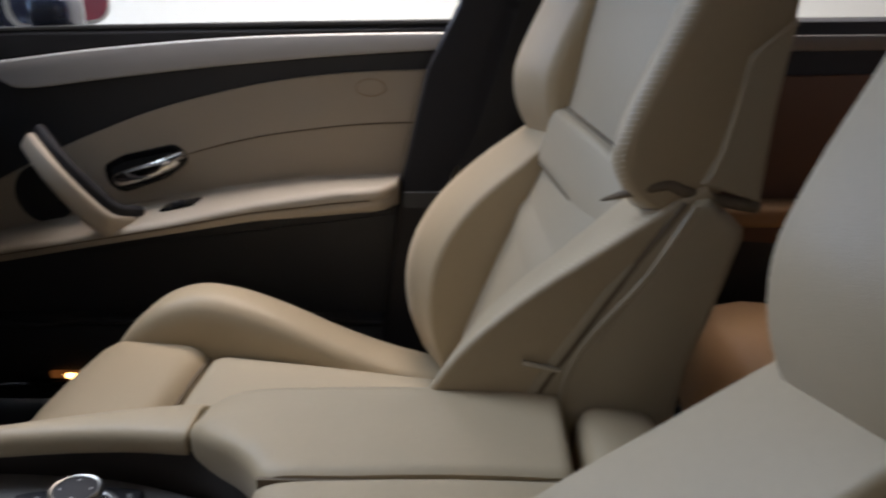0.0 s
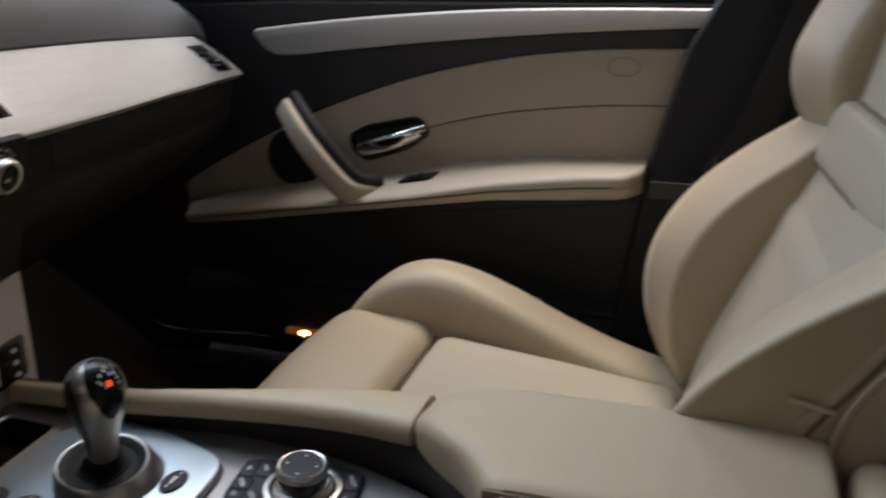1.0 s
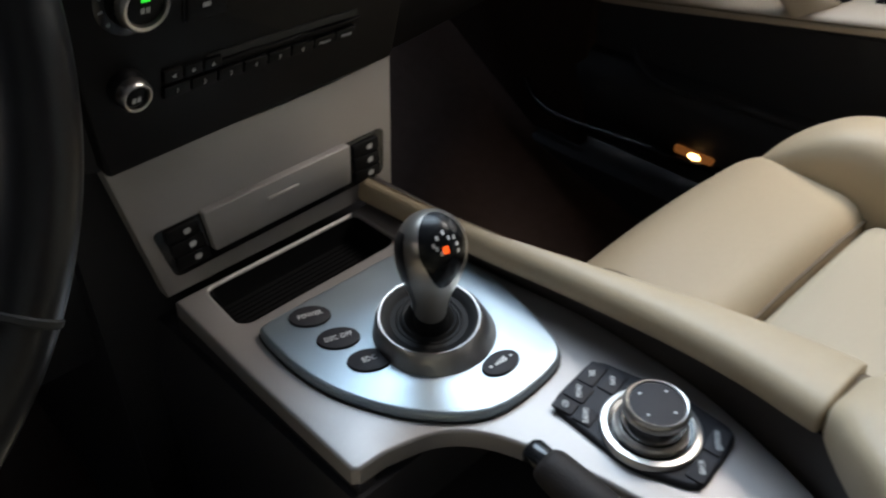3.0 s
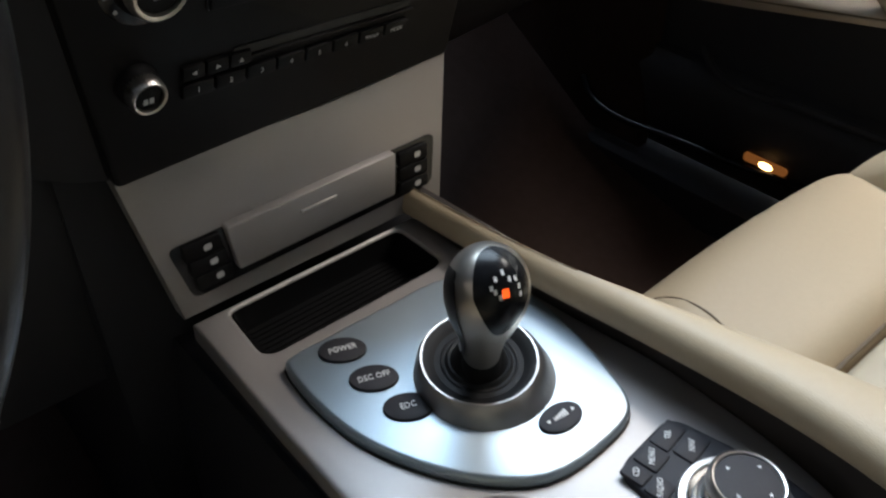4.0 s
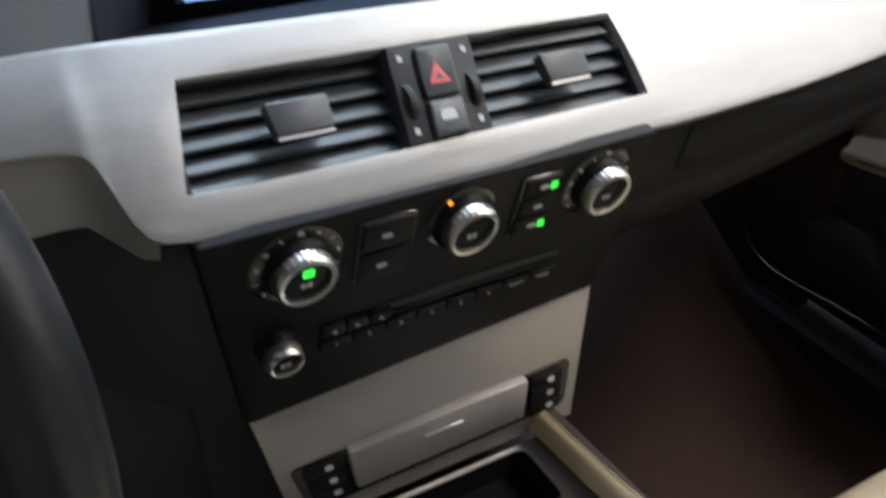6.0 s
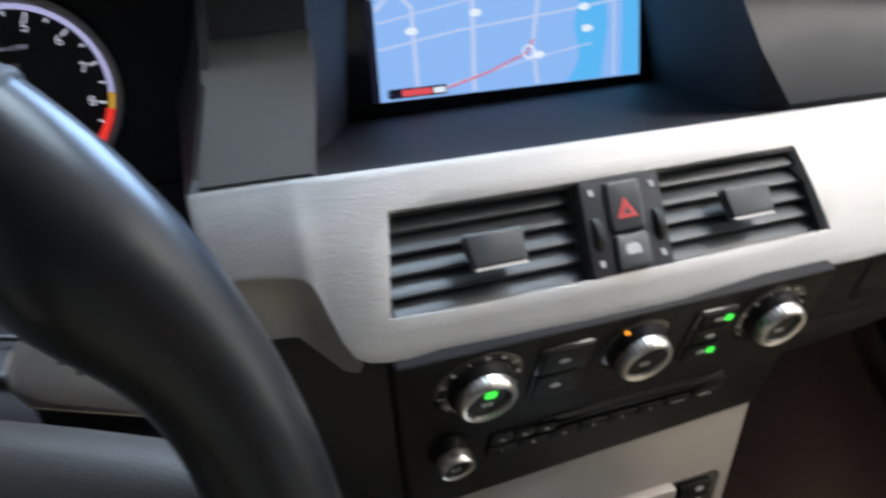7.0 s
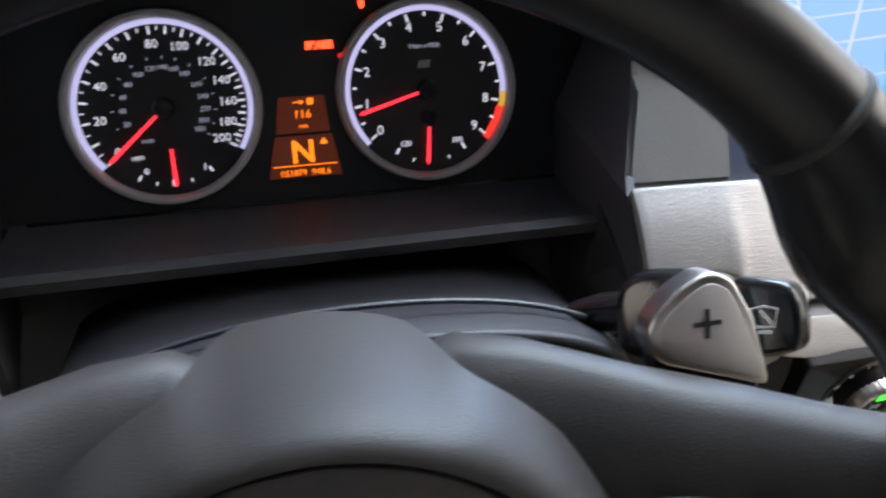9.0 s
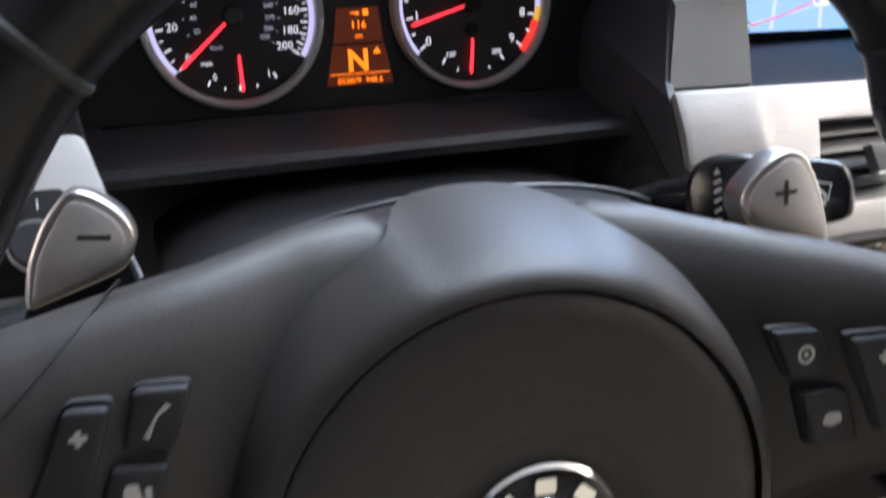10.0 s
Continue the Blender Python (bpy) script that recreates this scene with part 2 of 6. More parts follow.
def join(bm, bm2):
    if bm is None:
        return bm2
    me = bpy.data.meshes.new("tmp")
    bm2.to_mesh(me)
    bm.from_mesh(me)
    bpy.data.meshes.remove(me)
    bm2.free()
    return bm


def loft(rings, closed=True, caps=True, bm=None):
    bm2 = bmesh.new()
    vs = [[bm2.verts.new(p) for p in r] for r in rings]
    k = len(vs[0])
    for a, b in zip(vs, vs[1:]):
        for i in range(k if closed else k - 1):
            bm2.faces.new((a[i], a[(i + 1) % k], b[(i + 1) % k], b[i]))
    if caps and closed:
        bm2.faces.new(vs[0][::-1]), bm2.faces.new(vs[-1])
    return join(bm, bm2)


def tube(path, r, n=10, bm=None, flat=1.0, up=(0, 0, 1)):
    """A round bar along a path; r a number or one for each point; flat squashes it along the second axis."""
    path = [Vector(p) for p in path]
    rings = []
    for i, p in enumerate(path):
        d = (path[min(i + 1, len(path) - 1)] - path[max(i - 1, 0)]).normalized()
        a = d.cross(Vector(up))
        a = a.normalized() if a.length > 1e-4 else Vector((1, 0, 0))
        b = a.cross(d)
        q = r if isinstance(r, float) else r[i]
        rings.append([p + q * (math.cos(6.28318 * j / n) * a + flat * math.sin(6.28318 * j / n) * b) for j in range(n)])
    return loft(rings, bm=bm)


def lathe(profile, n=32, m=Matrix(), bm=None, shape=None):
    """Turned about z: profile of (radius, height). shape(angle): a factor on the radius."""
    rings = [[(r * (shape(6.28318 * j / n) if shape else 1) * math.cos(6.28318 * j / n), r * (shape(6.28318 * j / n) if shape else 1) * math.sin(6.28318 * j / n), z) for j in range(n)] for r, z in profile]
    b = loft(rings)
    bmesh.ops.transform(b, matrix=m, verts=b.verts)
    return join(bm, b)


def soft_box(size, r, m=Matrix(), n=7, warp=None, bm=None):
    """A box with well rounded edges, dense enough to be bent by warp(v)."""
    h = Vector(size) / 2
    bm2 = bmesh.new()
    k = [-1 + 2 * (0.5 - 0.5 * math.cos(math.pi * i / n)) for i in range(n + 1)]
    seen = {}

    def at(p):
        key = tuple(round(c, 5) for c in p)
        if key not in seen:
            q = Vector([c * s for c, s in zip(p, h)])
            core = Vector([max(-(s - r), min(s - r, c)) for c, s in zip(q, h)])
            d = q - core
            seen[key] = bm2.verts.new(core + (d.normalized() * r if d.length > 1e-9 else d))
        return seen[key]

    for ax in range(3):
        for s in (-1, 1):
            for i in range(n):
                for j in range(n):
                    q = []
                    for a, b in ((k[i], k[j]), (k[i + 1], k[j]), (k[i + 1], k[j + 1]), (k[i], k[j + 1])):
                        p = [a, b]
                        p.insert(ax, s)
                        q.append(at(p))
                    bm2.faces.new(q)
    if warp:
        for v in bm2.verts:
            v.co = warp(v.co.copy())
    bmesh.ops.transform(bm2, matrix=m, verts=bm2.verts)
    return join(bm, bm2)


def words(body, size, m, material, parent, name="lettering", depth=0.0002, bold=0.0, wide=1.0):
    """Lettering lying in the plane of m, centred on it."""
    cu = bpy.data.curves.new("text", "FONT")
    cu.body, cu.size, cu.align_x, cu.align_y, cu.extrude, cu.offset, cu.resolution_u = body, size, "CENTER", "CENTER", depth, bold, 2
    tmp = new("text", cu)
    bpy.context.view_layer.update()
    me = bpy.data.meshes.new_from_object(tmp.evaluated_get(bpy.context.evaluated_depsgraph_get()))
    bpy.data.objects.remove(tmp)
    me.transform(m @ Matrix.Diagonal((wide, 1, 1, 1)))
    me.transform(Matrix.Translation(-origin(parent)))
    me.materials.clear()
    me.materials.append(material)
    ob = new(name, me)
    ob.parent = parent
    return ob


def basis(o, x, y):
    """A pose from an origin and the ways of its x axis and, roughly, its y axis."""
    x = Vector(x).normalized()
    z = x.cross(Vector(y)).normalized()
    y = z.cross(x)
    m = Matrix((x, y, z)).transposed().to_4x4()
    m.translation = o
    return m


def lerp(a, b, u):
    return a + (b - a) * u


def curve_at(keys, x):
    """Smooth interpolation in rows of (x, value...)."""
    if x <= keys[0][0]:
        return keys[0][1:]
    for a, b in zip(keys, keys[1:]):
        if x <= b[0]:
            u = (x - a[0]) / (b[0] - a[0])
            return tuple(lerp(p, q, u) for p, q in zip(a[1:], b[1:]))
    return keys[-1][1:]


def project(tree, p, d):
    """The point of a surface that lies behind p along d."""
    q = tree.ray_cast(Vector(p), Vector(d).normalized(), 0.5)
    return q[0]


# planes that many things lie in: x to the passenger's side, y up the face
CONSOLE = basis((0.338, 0.435, 0.669), (1, 0, 0), (0, 1, 0.05))
STACK = basis((0.338, 0.626, 0.738), (1, 0, 0), (0, 0, 1))
CLIMATE = basis((0.3352, 0.6009, 0.8613), (1, 0.0635, -0.058), (0, -0.277, 1))
BAND = basis((0.340, 0.6145, 0.9522), (1, 0.090, -0.069), (0, 0.0535, 0.0655))
DIALS = basis((0.0020, 0.752, 1.0), (1, 0, 0), (0, 0.35, 1))
SCREEN = basis((0.362, 0.8005, 0.988), (1, 0, -0.026), (0, 0.25, 1))
WHEEL = basis((-0.0185, 0.4445, 0.9845), (0.9992, -0.0369, 0.0153), (0, 0.3827, 0.9239)) @ pose(0, 0, 0, 0, 0, -3.4)


def on(plane, x, y, z=0.0, turn=0.0):
    return plane @ pose(x, y, z, 0, 0, turn)


# ---- the showroom round the car ----
def box(x0, x1, y0, y1, z0, z1, bm=None, bevel=0.0):
    return slab([(x0, y0), (x1, y0), (x1, y1), (x0, y1)], z1 - z0, Matrix.Translation((0, 0, z0)), bevel, both=True, bm=bm)


structure("ground", box(-60, 60, -60, 60, -0.22, -0.02), FLOOR, "pale polished showroom floor under the car", "floor")
structure("wall_east", box(3.6, 3.75, -5, 5.4, -0.02, 3.4), WALL, "plain white showroom wall beyond the passenger window", "wall")
# west, south and ceiling are unseen, their grey only limits bounced light
structure("wall_west", box(-3.75, -3.6, -5, 5.4, -0.02, 3.4), DIMWALL, "unseen wall on the driver's side, greyed to limit bounced light", "wall")
structure("wall_south", box(-3.6, 3.6, -5.15, -5, -0.02, 3.4), DIMWALL, "unseen wall behind the car, greyed to limit bounced light", "wall")
structure("ceiling", box(-3.75, 3.75, -5.15, 5.4, 3.4, 3.5), DIMWALL, "unseen showroom ceiling, greyed to limit bounced light", "ceiling")
# unseen board, added so that the door mirror reflects red
structure("partition", box(0.7, 2.8, -3.6, -3.4, -0.02, 1.5), RED, "dark red board added behind the car for the mirror to reflect", "wall")

# ---- the car's shell ----
carpet = bmesh.new()
for x0, x1 in ((-0.42, 0.235), (0.455, 1.075)):
    prof = [(-1.2, 0.30), (0.75, 0.30), (1.0, 0.36), (1.25, 0.52), (1.35, 0.75), (1.37, 0.75), (1.37, 0.25), (-1.2, 0.25)]
    rings = [[(x, y, z) for y, z in prof] for x in (x0, x1)]
    loft(rings, bm=carpet)
structure("floor", carpet, CARPET, "dark brown cut-pile carpet in the footwells", "carpet")
tunnel = bmesh.new()
tp = [(0.235, 0.25), (0.235, 0.60), (0.245, 0.66), (0.345, 0.661), (0.45, 0.66), (0.462, 0.60), (0.462, 0.25)]
loft([[(x, y, z - max(0, -y - 0.05) * 0.7 if z > 0.5 else z) for x, z in tp] for y in (-1.2, -0.2, 0.2)], bm=tunnel)
loft([[(x, y, min(z, 0.60)) for x, z in tp] for y in (0.2, 0.45)], bm=tunnel)
loft([[(x, y, z - 0.012 if z > 0.5 else z) for x, z in tp] for y in (0.43, 0.66, 1.0, 1.3)], bm=tunnel)
structure("transmission_tunnel", tunnel, DARK, "dark plastic sides of the transmission tunnel", "tunnel")
structure("firewall", box(-0.45, 1.1, 1.36, 1.40, 0.2, 1.0), CARPET, "dark carpeted bulkhead behind the footwells", "bulkhead")
structure("rear_bulkhead", box(-0.45, 1.1, -1.32, -1.28, 0.2, 0.95), WARM_TAN, "bulkhead behind the rear seats in the warm-tinted leather", "bulkhead")
roof = bmesh.new()
rp = [(-0.35, 1.33), (-0.2, 1.40), (0.34, 1.43), (0.88, 1.40), (1.02, 1.33), (1.03, 1.36), (0.88, 1.43), (0.34, 1.46), (-0.2, 1.43), (-0.36, 1.36)]
loft([[(x, y, z + dz) for x, z in rp] for y, dz in ((-1.0, -0.06), (-0.5, 0), (0.0, 0.0), (0.25, -0.03))], bm=roof)
structure("roof", roof, CLOTH, "anthracite cloth headliner under the roof", "roof")
for s, nm in ((1, "east"), (-1, "west")):
    cx = 0.34

    def sx(v):
        return cx + s * v
    b = tube([(sx(0.66), 0.24, 1.33), (sx(0.70), 0.6, 1.19), (sx(0.745), 0.98, 1.0)], [0.035, 0.033, 0.04], 10)
    structure("a_pillar_" + nm, b, HOODING, "slanting windscreen pillar with dark trim", "pillar")
    b = slab([(-0.20, 0.28), (-0.190, 0.46), (-0.145, 0.75), (-0.106, 0.909), (-0.061, 0.995), (0.04, 1.36), (0.15, 1.36), (0.13, 0.99), (0.18, 0.75), (0.20, 0.28)],
             0.09, basis((1.145 if s > 0 else -0.375, 0, 0), (0, -1, 0), (0, 0, 1)), 0.012, both=True)
    structure("b_pillar_" + nm, b, DARK, "black plastic-clad pillar between the side doors", "pillar")
    b = tube([(sx(0.72), -0.80, 0.92), (sx(0.70), -0.95, 1.15), (sx(0.66), -0.9, 1.33)], 0.06, 10)
    structure("c_pillar_" + nm, b, CLOTH, "anthracite cloth rear roof pillar", "pillar")
    b = box(min(sx(0.70), sx(0.80)), max(sx(0.70), sx(0.80)), -1.25, 1.3, 0.20, 0.355, bevel=0.012)
    structure("door_sill_" + nm, b, DARK, "black plastic scuff strip along the door sill", "sill")
shield = loft([[(x, 0.27 + 0.75 * u, 1.37 - 0.33 * u - 0.02 * abs(x - 0.34)) for u in (0, 0.25, 0.5, 0.75, 1)] for x in (-0.33, 0.0, 0.34, 0.68, 1.01)], closed=False)
structure("windscreen", shield, GLASS, "clear raked windscreen glass", "window").visible_shadow = False
rw = loft([[(x, -0.95 - 0.3 * u, 1.33 - 0.36 * u) for u in (0, 1)] for x in (-0.33, 0.34, 1.01)], closed=False)
structure("rear_window", rw, GLASS, "clear raked rear window", "window").visible_shadow = False

structure("kick_panel_east", box(1.078, 1.10, 0.90, 1.37, 0.24, 0.93), CARPET, "dark carpeted footwell side panel", "kick panel")
structure("kick_panel_west", box(-0.46, -0.42, 0.95, 1.37, 0.24, 0.93), CARPET, "dark carpeted footwell side panel", "kick panel")
structure("stack_core", box(0.205, 0.452, 0.655, 1.36, 0.25, 0.93), DARK, "dark carcass behind the centre stack", "carcass")

# ---- dashboard ----
TOPS = spline([(0.1408, 0.6375, 0.9930), (0.152, 0.6360, 0.9938), (0.168, 0.6340, 0.9945), (0.20, 0.631, 0.995), (0.27, 0.6365, 0.990), (0.338, 0.6415, 0.986), (0.42, 0.6545, 0.9775), (0.49, 0.6645, 0.971), (0.60, 0.6745, 0.963), (0.70, 0.690, 0.954), (0.80, 0.7115, 0.9435), (0.88, 0.734, 0.9346), (1.0, 0.768, 0.921)], 8)
LOWS = spline([(0.1408, 0.6110, 0.965), (0.152, 0.6090, 0.965), (0.164, 0.6065, 0.965), (0.174, 0.604, 0.9645), (0.182, 0.600, 0.962), (0.1878, 0.591, 0.947), (0.1925, 0.5840, 0.9355), (0.200, 0.5815, 0.9305), (0.214, 0.5815, 0.9278), (0.25, 0.5845, 0.9238), (0.338, 0.5875, 0.9205), (0.42, 0.5955, 0.9145), (0.49, 0.5990, 0.9105), (0.60, 0.613, 0.904), (0.70, 0.634, 0.897), (0.80, 0.655, 0.889), (0.88, 0.677, 0.882), (1.0, 0.712, 0.870)], 8)
LEAN = [(0.14, 0.0), (0.16, 0.0010), (0.18, 0.0050), (0.20, 0.0110), (0.217, 0.016), (0.4593, -0.0085), (0.55, 0.0), (0.80, 0.0), (0.88, -0.040), (0.965, -0.050)]


def band_point(x, v):
    x += curve_at(LEAN, x)[0] * (v - 0.49)
    t, b = Vector((x, *curve_at(TOPS, x))), Vector((x, *curve_at(LOWS, x)))
    out = (t - b).cross(Vector((1, 0, 0))).normalized()
    return b.lerp(t, v) - out * (0.0035 * min(1.0, (t - b).length / 0.084) * math.sin(math.pi * min(1, max(0, v))))


def band_piece(xs, vs, holes, thick=0.010):
    bm = bmesh.new()
    grid = [[bm.verts.new(band_point(x, v)) for v in vs] for x in xs]
    for i in range(len(xs) - 1):
        for j in range(len(vs) - 1):
            cx, cv = (xs[i] + xs[i + 1]) / 2, (vs[j] + vs[j + 1]) / 2
            if not any(a < cx < b and c < cv < d for a, b, c, d in holes):
                bm.faces.new((grid[i][j], grid[i + 1][j], grid[i + 1][j + 1], grid[i][j + 1]))
    loose = [v for v in bm.verts if not v.link_faces]
    bmesh.ops.delete(bm, geom=loose, context="VERTS")
    bmesh.ops.recalc_face_normals(bm, faces=bm.faces)
    if sum(f.normal.y for f in bm.faces) > 0:
        bmesh.ops.reverse_faces(bm, faces=bm.faces)
    bmesh.ops.solidify(bm, geom=list(bm.faces), thickness=thick)
    rim = [e for e in bm.edges if len(e.link_faces) == 2 and e.calc_face_angle() > 1.2]
    bmesh.ops.bevel(bm, geom=rim, offset=0.0022, segments=2, affect="EDGES", profile=0.5, clamp_overlap=True)
    return bm


dash = thing("dashboard", "charcoal dashboard with a brushed silver trim band", "dashboard", (0.34, 0.8, 0.8))
xs = sorted({0.1408, 0.1450, 0.150, 0.158, 0.166, 0.174, 0.179, 0.182, 0.1845, 0.187, 0.1895, 0.192, 0.195, 0.200, 0.207, 0.217, 0.24, 0.3, 0.36, 0.41, 0.4593, 0.475, 0.49, 0.53, 0.58, 0.63, 0.68, 0.73, 0.78, 0.82, 0.85, 0.880, 0.91, 0.950, 0.957, 0.965})
vs = [0.0, 0.06, 0.13, 0.215, 0.30, 0.45, 0.60, 0.765, 0.86, 0.95, 1.0]
part("trim_band", band_piece(xs, vs, [(0.217, 0.4593, 0.215, 0.765), (0.880, 0.950, 0.13, 0.765)]), SILVER, dash, "brushed silver trim band")

# upper pad: behind the band from the screen recess to the passenger's door
pad = bmesh.new()
rings = []
for x in [0.469, 0.49, 0.53, 0.6, 0.7, 0.8, 0.88, 0.965, 1.03, 1.06]:
    y, z = curve_at(TOPS, min(x, 0.965))
    if x > 0.965:
        y, z = y + (x - 0.965) * 0.5, z - (x - 0.965) * 0.2
    k = (x - 0.469) / 0.591
    h = lerp(0.055, 0.045, k)
    rings.append([(x - 0.02 * (j > 1) * (x < 0.48), y + a, z + c) for j, (a, c) in enumerate(((0.03, -0.05), (0.004, 0.002), (0.012, h * 0.6), (0.035, h), (0.09, h + 0.018), (0.25, h + 0.026), (0.45, h + 0.01), (0.5, h - 0.03), (0.5, -0.05)))])
loft(rings, bm=pad)
part("upper_pad", pad, DASH, dash, "charcoal grained upper dash pad")
# hood over the dials and the screen
hood = bmesh.new()
rings = []
for x, lift in ((-0.36, -0.03), (-0.25, 0.0), (-0.15, 0.022), (-0.05, 0.034), (0.05, 0.034), (0.13, 0.024), (0.19, 0.006), (0.24, 0.012), (0.36, 0.02), (0.46, 0.012), (0.52, 0.0), (0.60, -0.02)):
    z = 1.052 + lift
    rings.append([(x, 0.70, z), (x, 0.69, z + 0.008), (x, 0.70, z + 0.018), (x, 0.80, z + 0.03), (x, 1.0, z + 0.02), (x, 1.2, z - 0.03), (x, 1.2, z - 0.06), (x, 0.80, z - 0.002)])
loft(rings, bm=hood)
part("hood", hood, DASH, dash, "charcoal hood over dials and screen")
# grey block between the dials and the screen, its flank running in to the screen
block = loft([[(0.1435, 0.660, 0.978), (0.1965, 0.657, 0.978), (0.2040, 0.70, 0.968), (0.150, 0.70, 0.968)],
              [(0.1435, 0.648, 0.988), (0.1965, 0.645, 0.988), (0.2040, 0.70, 0.972), (0.150, 0.70, 0.972)],
              [(0.1555, 0.676, 1.025), (0.2080, 0.685, 1.026), (0.2115, 0.712, 1.030), (0.161, 0.712, 1.030)],
              [(0.1575, 0.686, 1.030), (0.2070, 0.695, 1.031), (0.2110, 0.712, 1.034), (0.161, 0.712, 1.034)]])
bmesh.ops.bevel(block, geom=[e for e in block.edges if e.calc_length() > 0.03], offset=0.003, segments=2, affect="EDGES", clamp_overlap=True)
part("divider", block, HOODING, dash, "grey grained divider block")
core = loft([[(0.150, 0.70, 0.93), (0.2030, 0.695, 0.93), (0.247, 0.80, 0.93), (0.172, 0.80, 0.93)], [(0.162, 0.714, 1.034), (0.2110, 0.714, 1.034), (0.252, 0.80, 1.05), (0.176, 0.80, 1.05)], [(0.165, 0.73, 1.06), (0.2130, 0.73, 1.06), (0.252, 0.80, 1.066), (0.176, 0.80, 1.066)]])
part("divider_core", core, DASH, dash)
shelf = loft([[(0.19, 0.646, 0.985), (0.200, 0.70, 0.972), (0.225, 0.79, 0.946), (0.25, 0.84, 0.935), (0.25, 0.84, 0.91), (0.19, 0.66, 0.95)],
              [(0.475, 0.666, 0.9705), (0.50, 0.71, 0.958), (0.53, 0.79, 0.944), (0.53, 0.84, 0.935), (0.53, 0.84, 0.91), (0.475, 0.675, 0.945)]])
part("shelf", shelf, DASH, dash, "dark shelf below the screen")
part("screen_backing", slab(rect(0.33, 0.13, 0.01), 0.02, on(SCREEN, 0.02, 0.01, -0.03)), DASH, dash)
flank = loft([[(0.470, 0.670, 0.965), (0.472, 0.690, 1.012), (0.49, 0.690, 1.012), (0.49, 0.672, 0.965)], [(0.53, 0.80, 0.94), (0.505, 0.80, 1.055), (0.56, 0.80, 1.055), (0.56, 0.80, 0.94)]])
part("recess_side", flank, DASH, dash)

# cavity of the dials: side walls, ledge with its lip, and the dark space beneath
for s, x0, x1 in ((-1, -0.139, -0.160),):
    w = loft([[(x0, 0.655, 0.90), (x0, 0.652, 0.985), (x0 + s * 0.013, 0.686, 1.032), (x1, 0.80, 1.075), (x1, 0.80, 0.90)], [(x0 + s * 0.006, 0.655, 0.90), (x0 + s * 0.006, 0.652, 0.985), (x0 + s * 0.019, 0.686, 1.032), (x1 + s * 0.006, 0.80, 1.075), (x1 + s * 0.006, 0.80, 0.90)]])
    part("side_wall", w, DARK, dash)
front_edge = [(0.1400, 0.66, 0.89), (0.1400, 0.6100, 0.955), (0.1400, 0.6395, 0.9885), (0.1445, 0.652, 0.992), (0.158, 0.688, 1.034), (0.162, 0.72, 1.075)]
rear_edge = [(0.1445, 0.750, 0.89), (0.1445, 0.750, 0.955), (0.1455, 0.750, 0.990), (0.150, 0.750, 1.0), (0.165, 0.750, 1.045), (0.168, 0.76, 1.075)]
w = loft([[a, b, (b[0] + 0.004, b[1], b[2]), (a[0] + 0.004, a[1], a[2])] for a, b in zip(front_edge, rear_edge)])
part("side_wall", w, DASH, dash, "", 20)
led = loft([[(x, 0.742, 0.951), (x, 0.70, 0.953), (x * 0.99, 0.673, 0.961), (x * 0.99, 0.668, 0.959), (x * 0.99, 0.669, 0.953), (x, 0.70, 0.945), (x, 0.742, 0.945)] for x in (-0.146, -0.07, 0.0, 0.07, 0.148)])
part("ledge", led, DASH, dash, "dark ledge below the dials")
low = loft([[(x, 0.742, 0.948), (x, 0.735, 0.90), (x, 0.69, 0.84), (x, 0.66, 0.76), (x, 0.68, 0.62), (x, 0.80, 0.55), (x, 0.84, 0.95)] for x in (-0.40, -0.2, 0.0, 0.19, 0.215)])
part("knee_panel", low, DARK, dash, "black knee panel")
# corner piece under the band on the driver's side of the stack
cor = loft([[(0.140, 0.660, 0.965), (0.140, 0.622, 0.950), (0.142, 0.628, 0.93), (0.145, 0.65, 0.86), (0.145, 0.70, 0.80), (0.15, 0.72, 0.98)],
            [(0.165, 0.655, 0.965), (0.165, 0.628, 0.945), (0.168, 0.620, 0.922), (0.17, 0.625, 0.86), (0.175, 0.66, 0.80), (0.17, 0.70, 0.97)],
            [(0.195, 0.640, 0.965), (0.195, 0.602, 0.926), (0.196, 0.596, 0.912), (0.202, 0.609, 0.86), (0.210, 0.632, 0.793), (0.19, 0.69, 0.96)],
            [(0.2085, 0.625, 0.970), (0.2085, 0.588, 0.926), (0.2105, 0.590, 0.912), (0.2170, 0.605, 0.86), (0.2250, 0.625, 0.792), (0.21, 0.68, 0.95)]])
part("corner_panel", cor, DARK, dash)
# scoop in satin grey at the end of the band
sc = []
for x in (0.1425, 0.148, 0.158, 0.168, 0.176, 0.182, 0.1875, 0.192, 0.198):
    y, z = curve_at(LOWS, x)
    k = max(0.0, min(1.0, (x - 0.175) / 0.019))
    zb = lerp(0.930, 0.9165, k)
    yb = lerp(0.612, 0.593, k)
    sc.append([(x, y + 0.002, z), (x, lerp(y, yb, 0.3) + 0.006 * (1 - k), lerp(z, zb, 0.3)), (x, lerp(y, yb, 0.65) + 0.006 * (1 - k), lerp(z, zb, 0.65)), (x, yb, zb), (x, yb + 0.02, zb - 0.003), (x, y + 0.03, z)])
sc = loft(sc)
part("trim_scoop", sc, SILVER, dash)
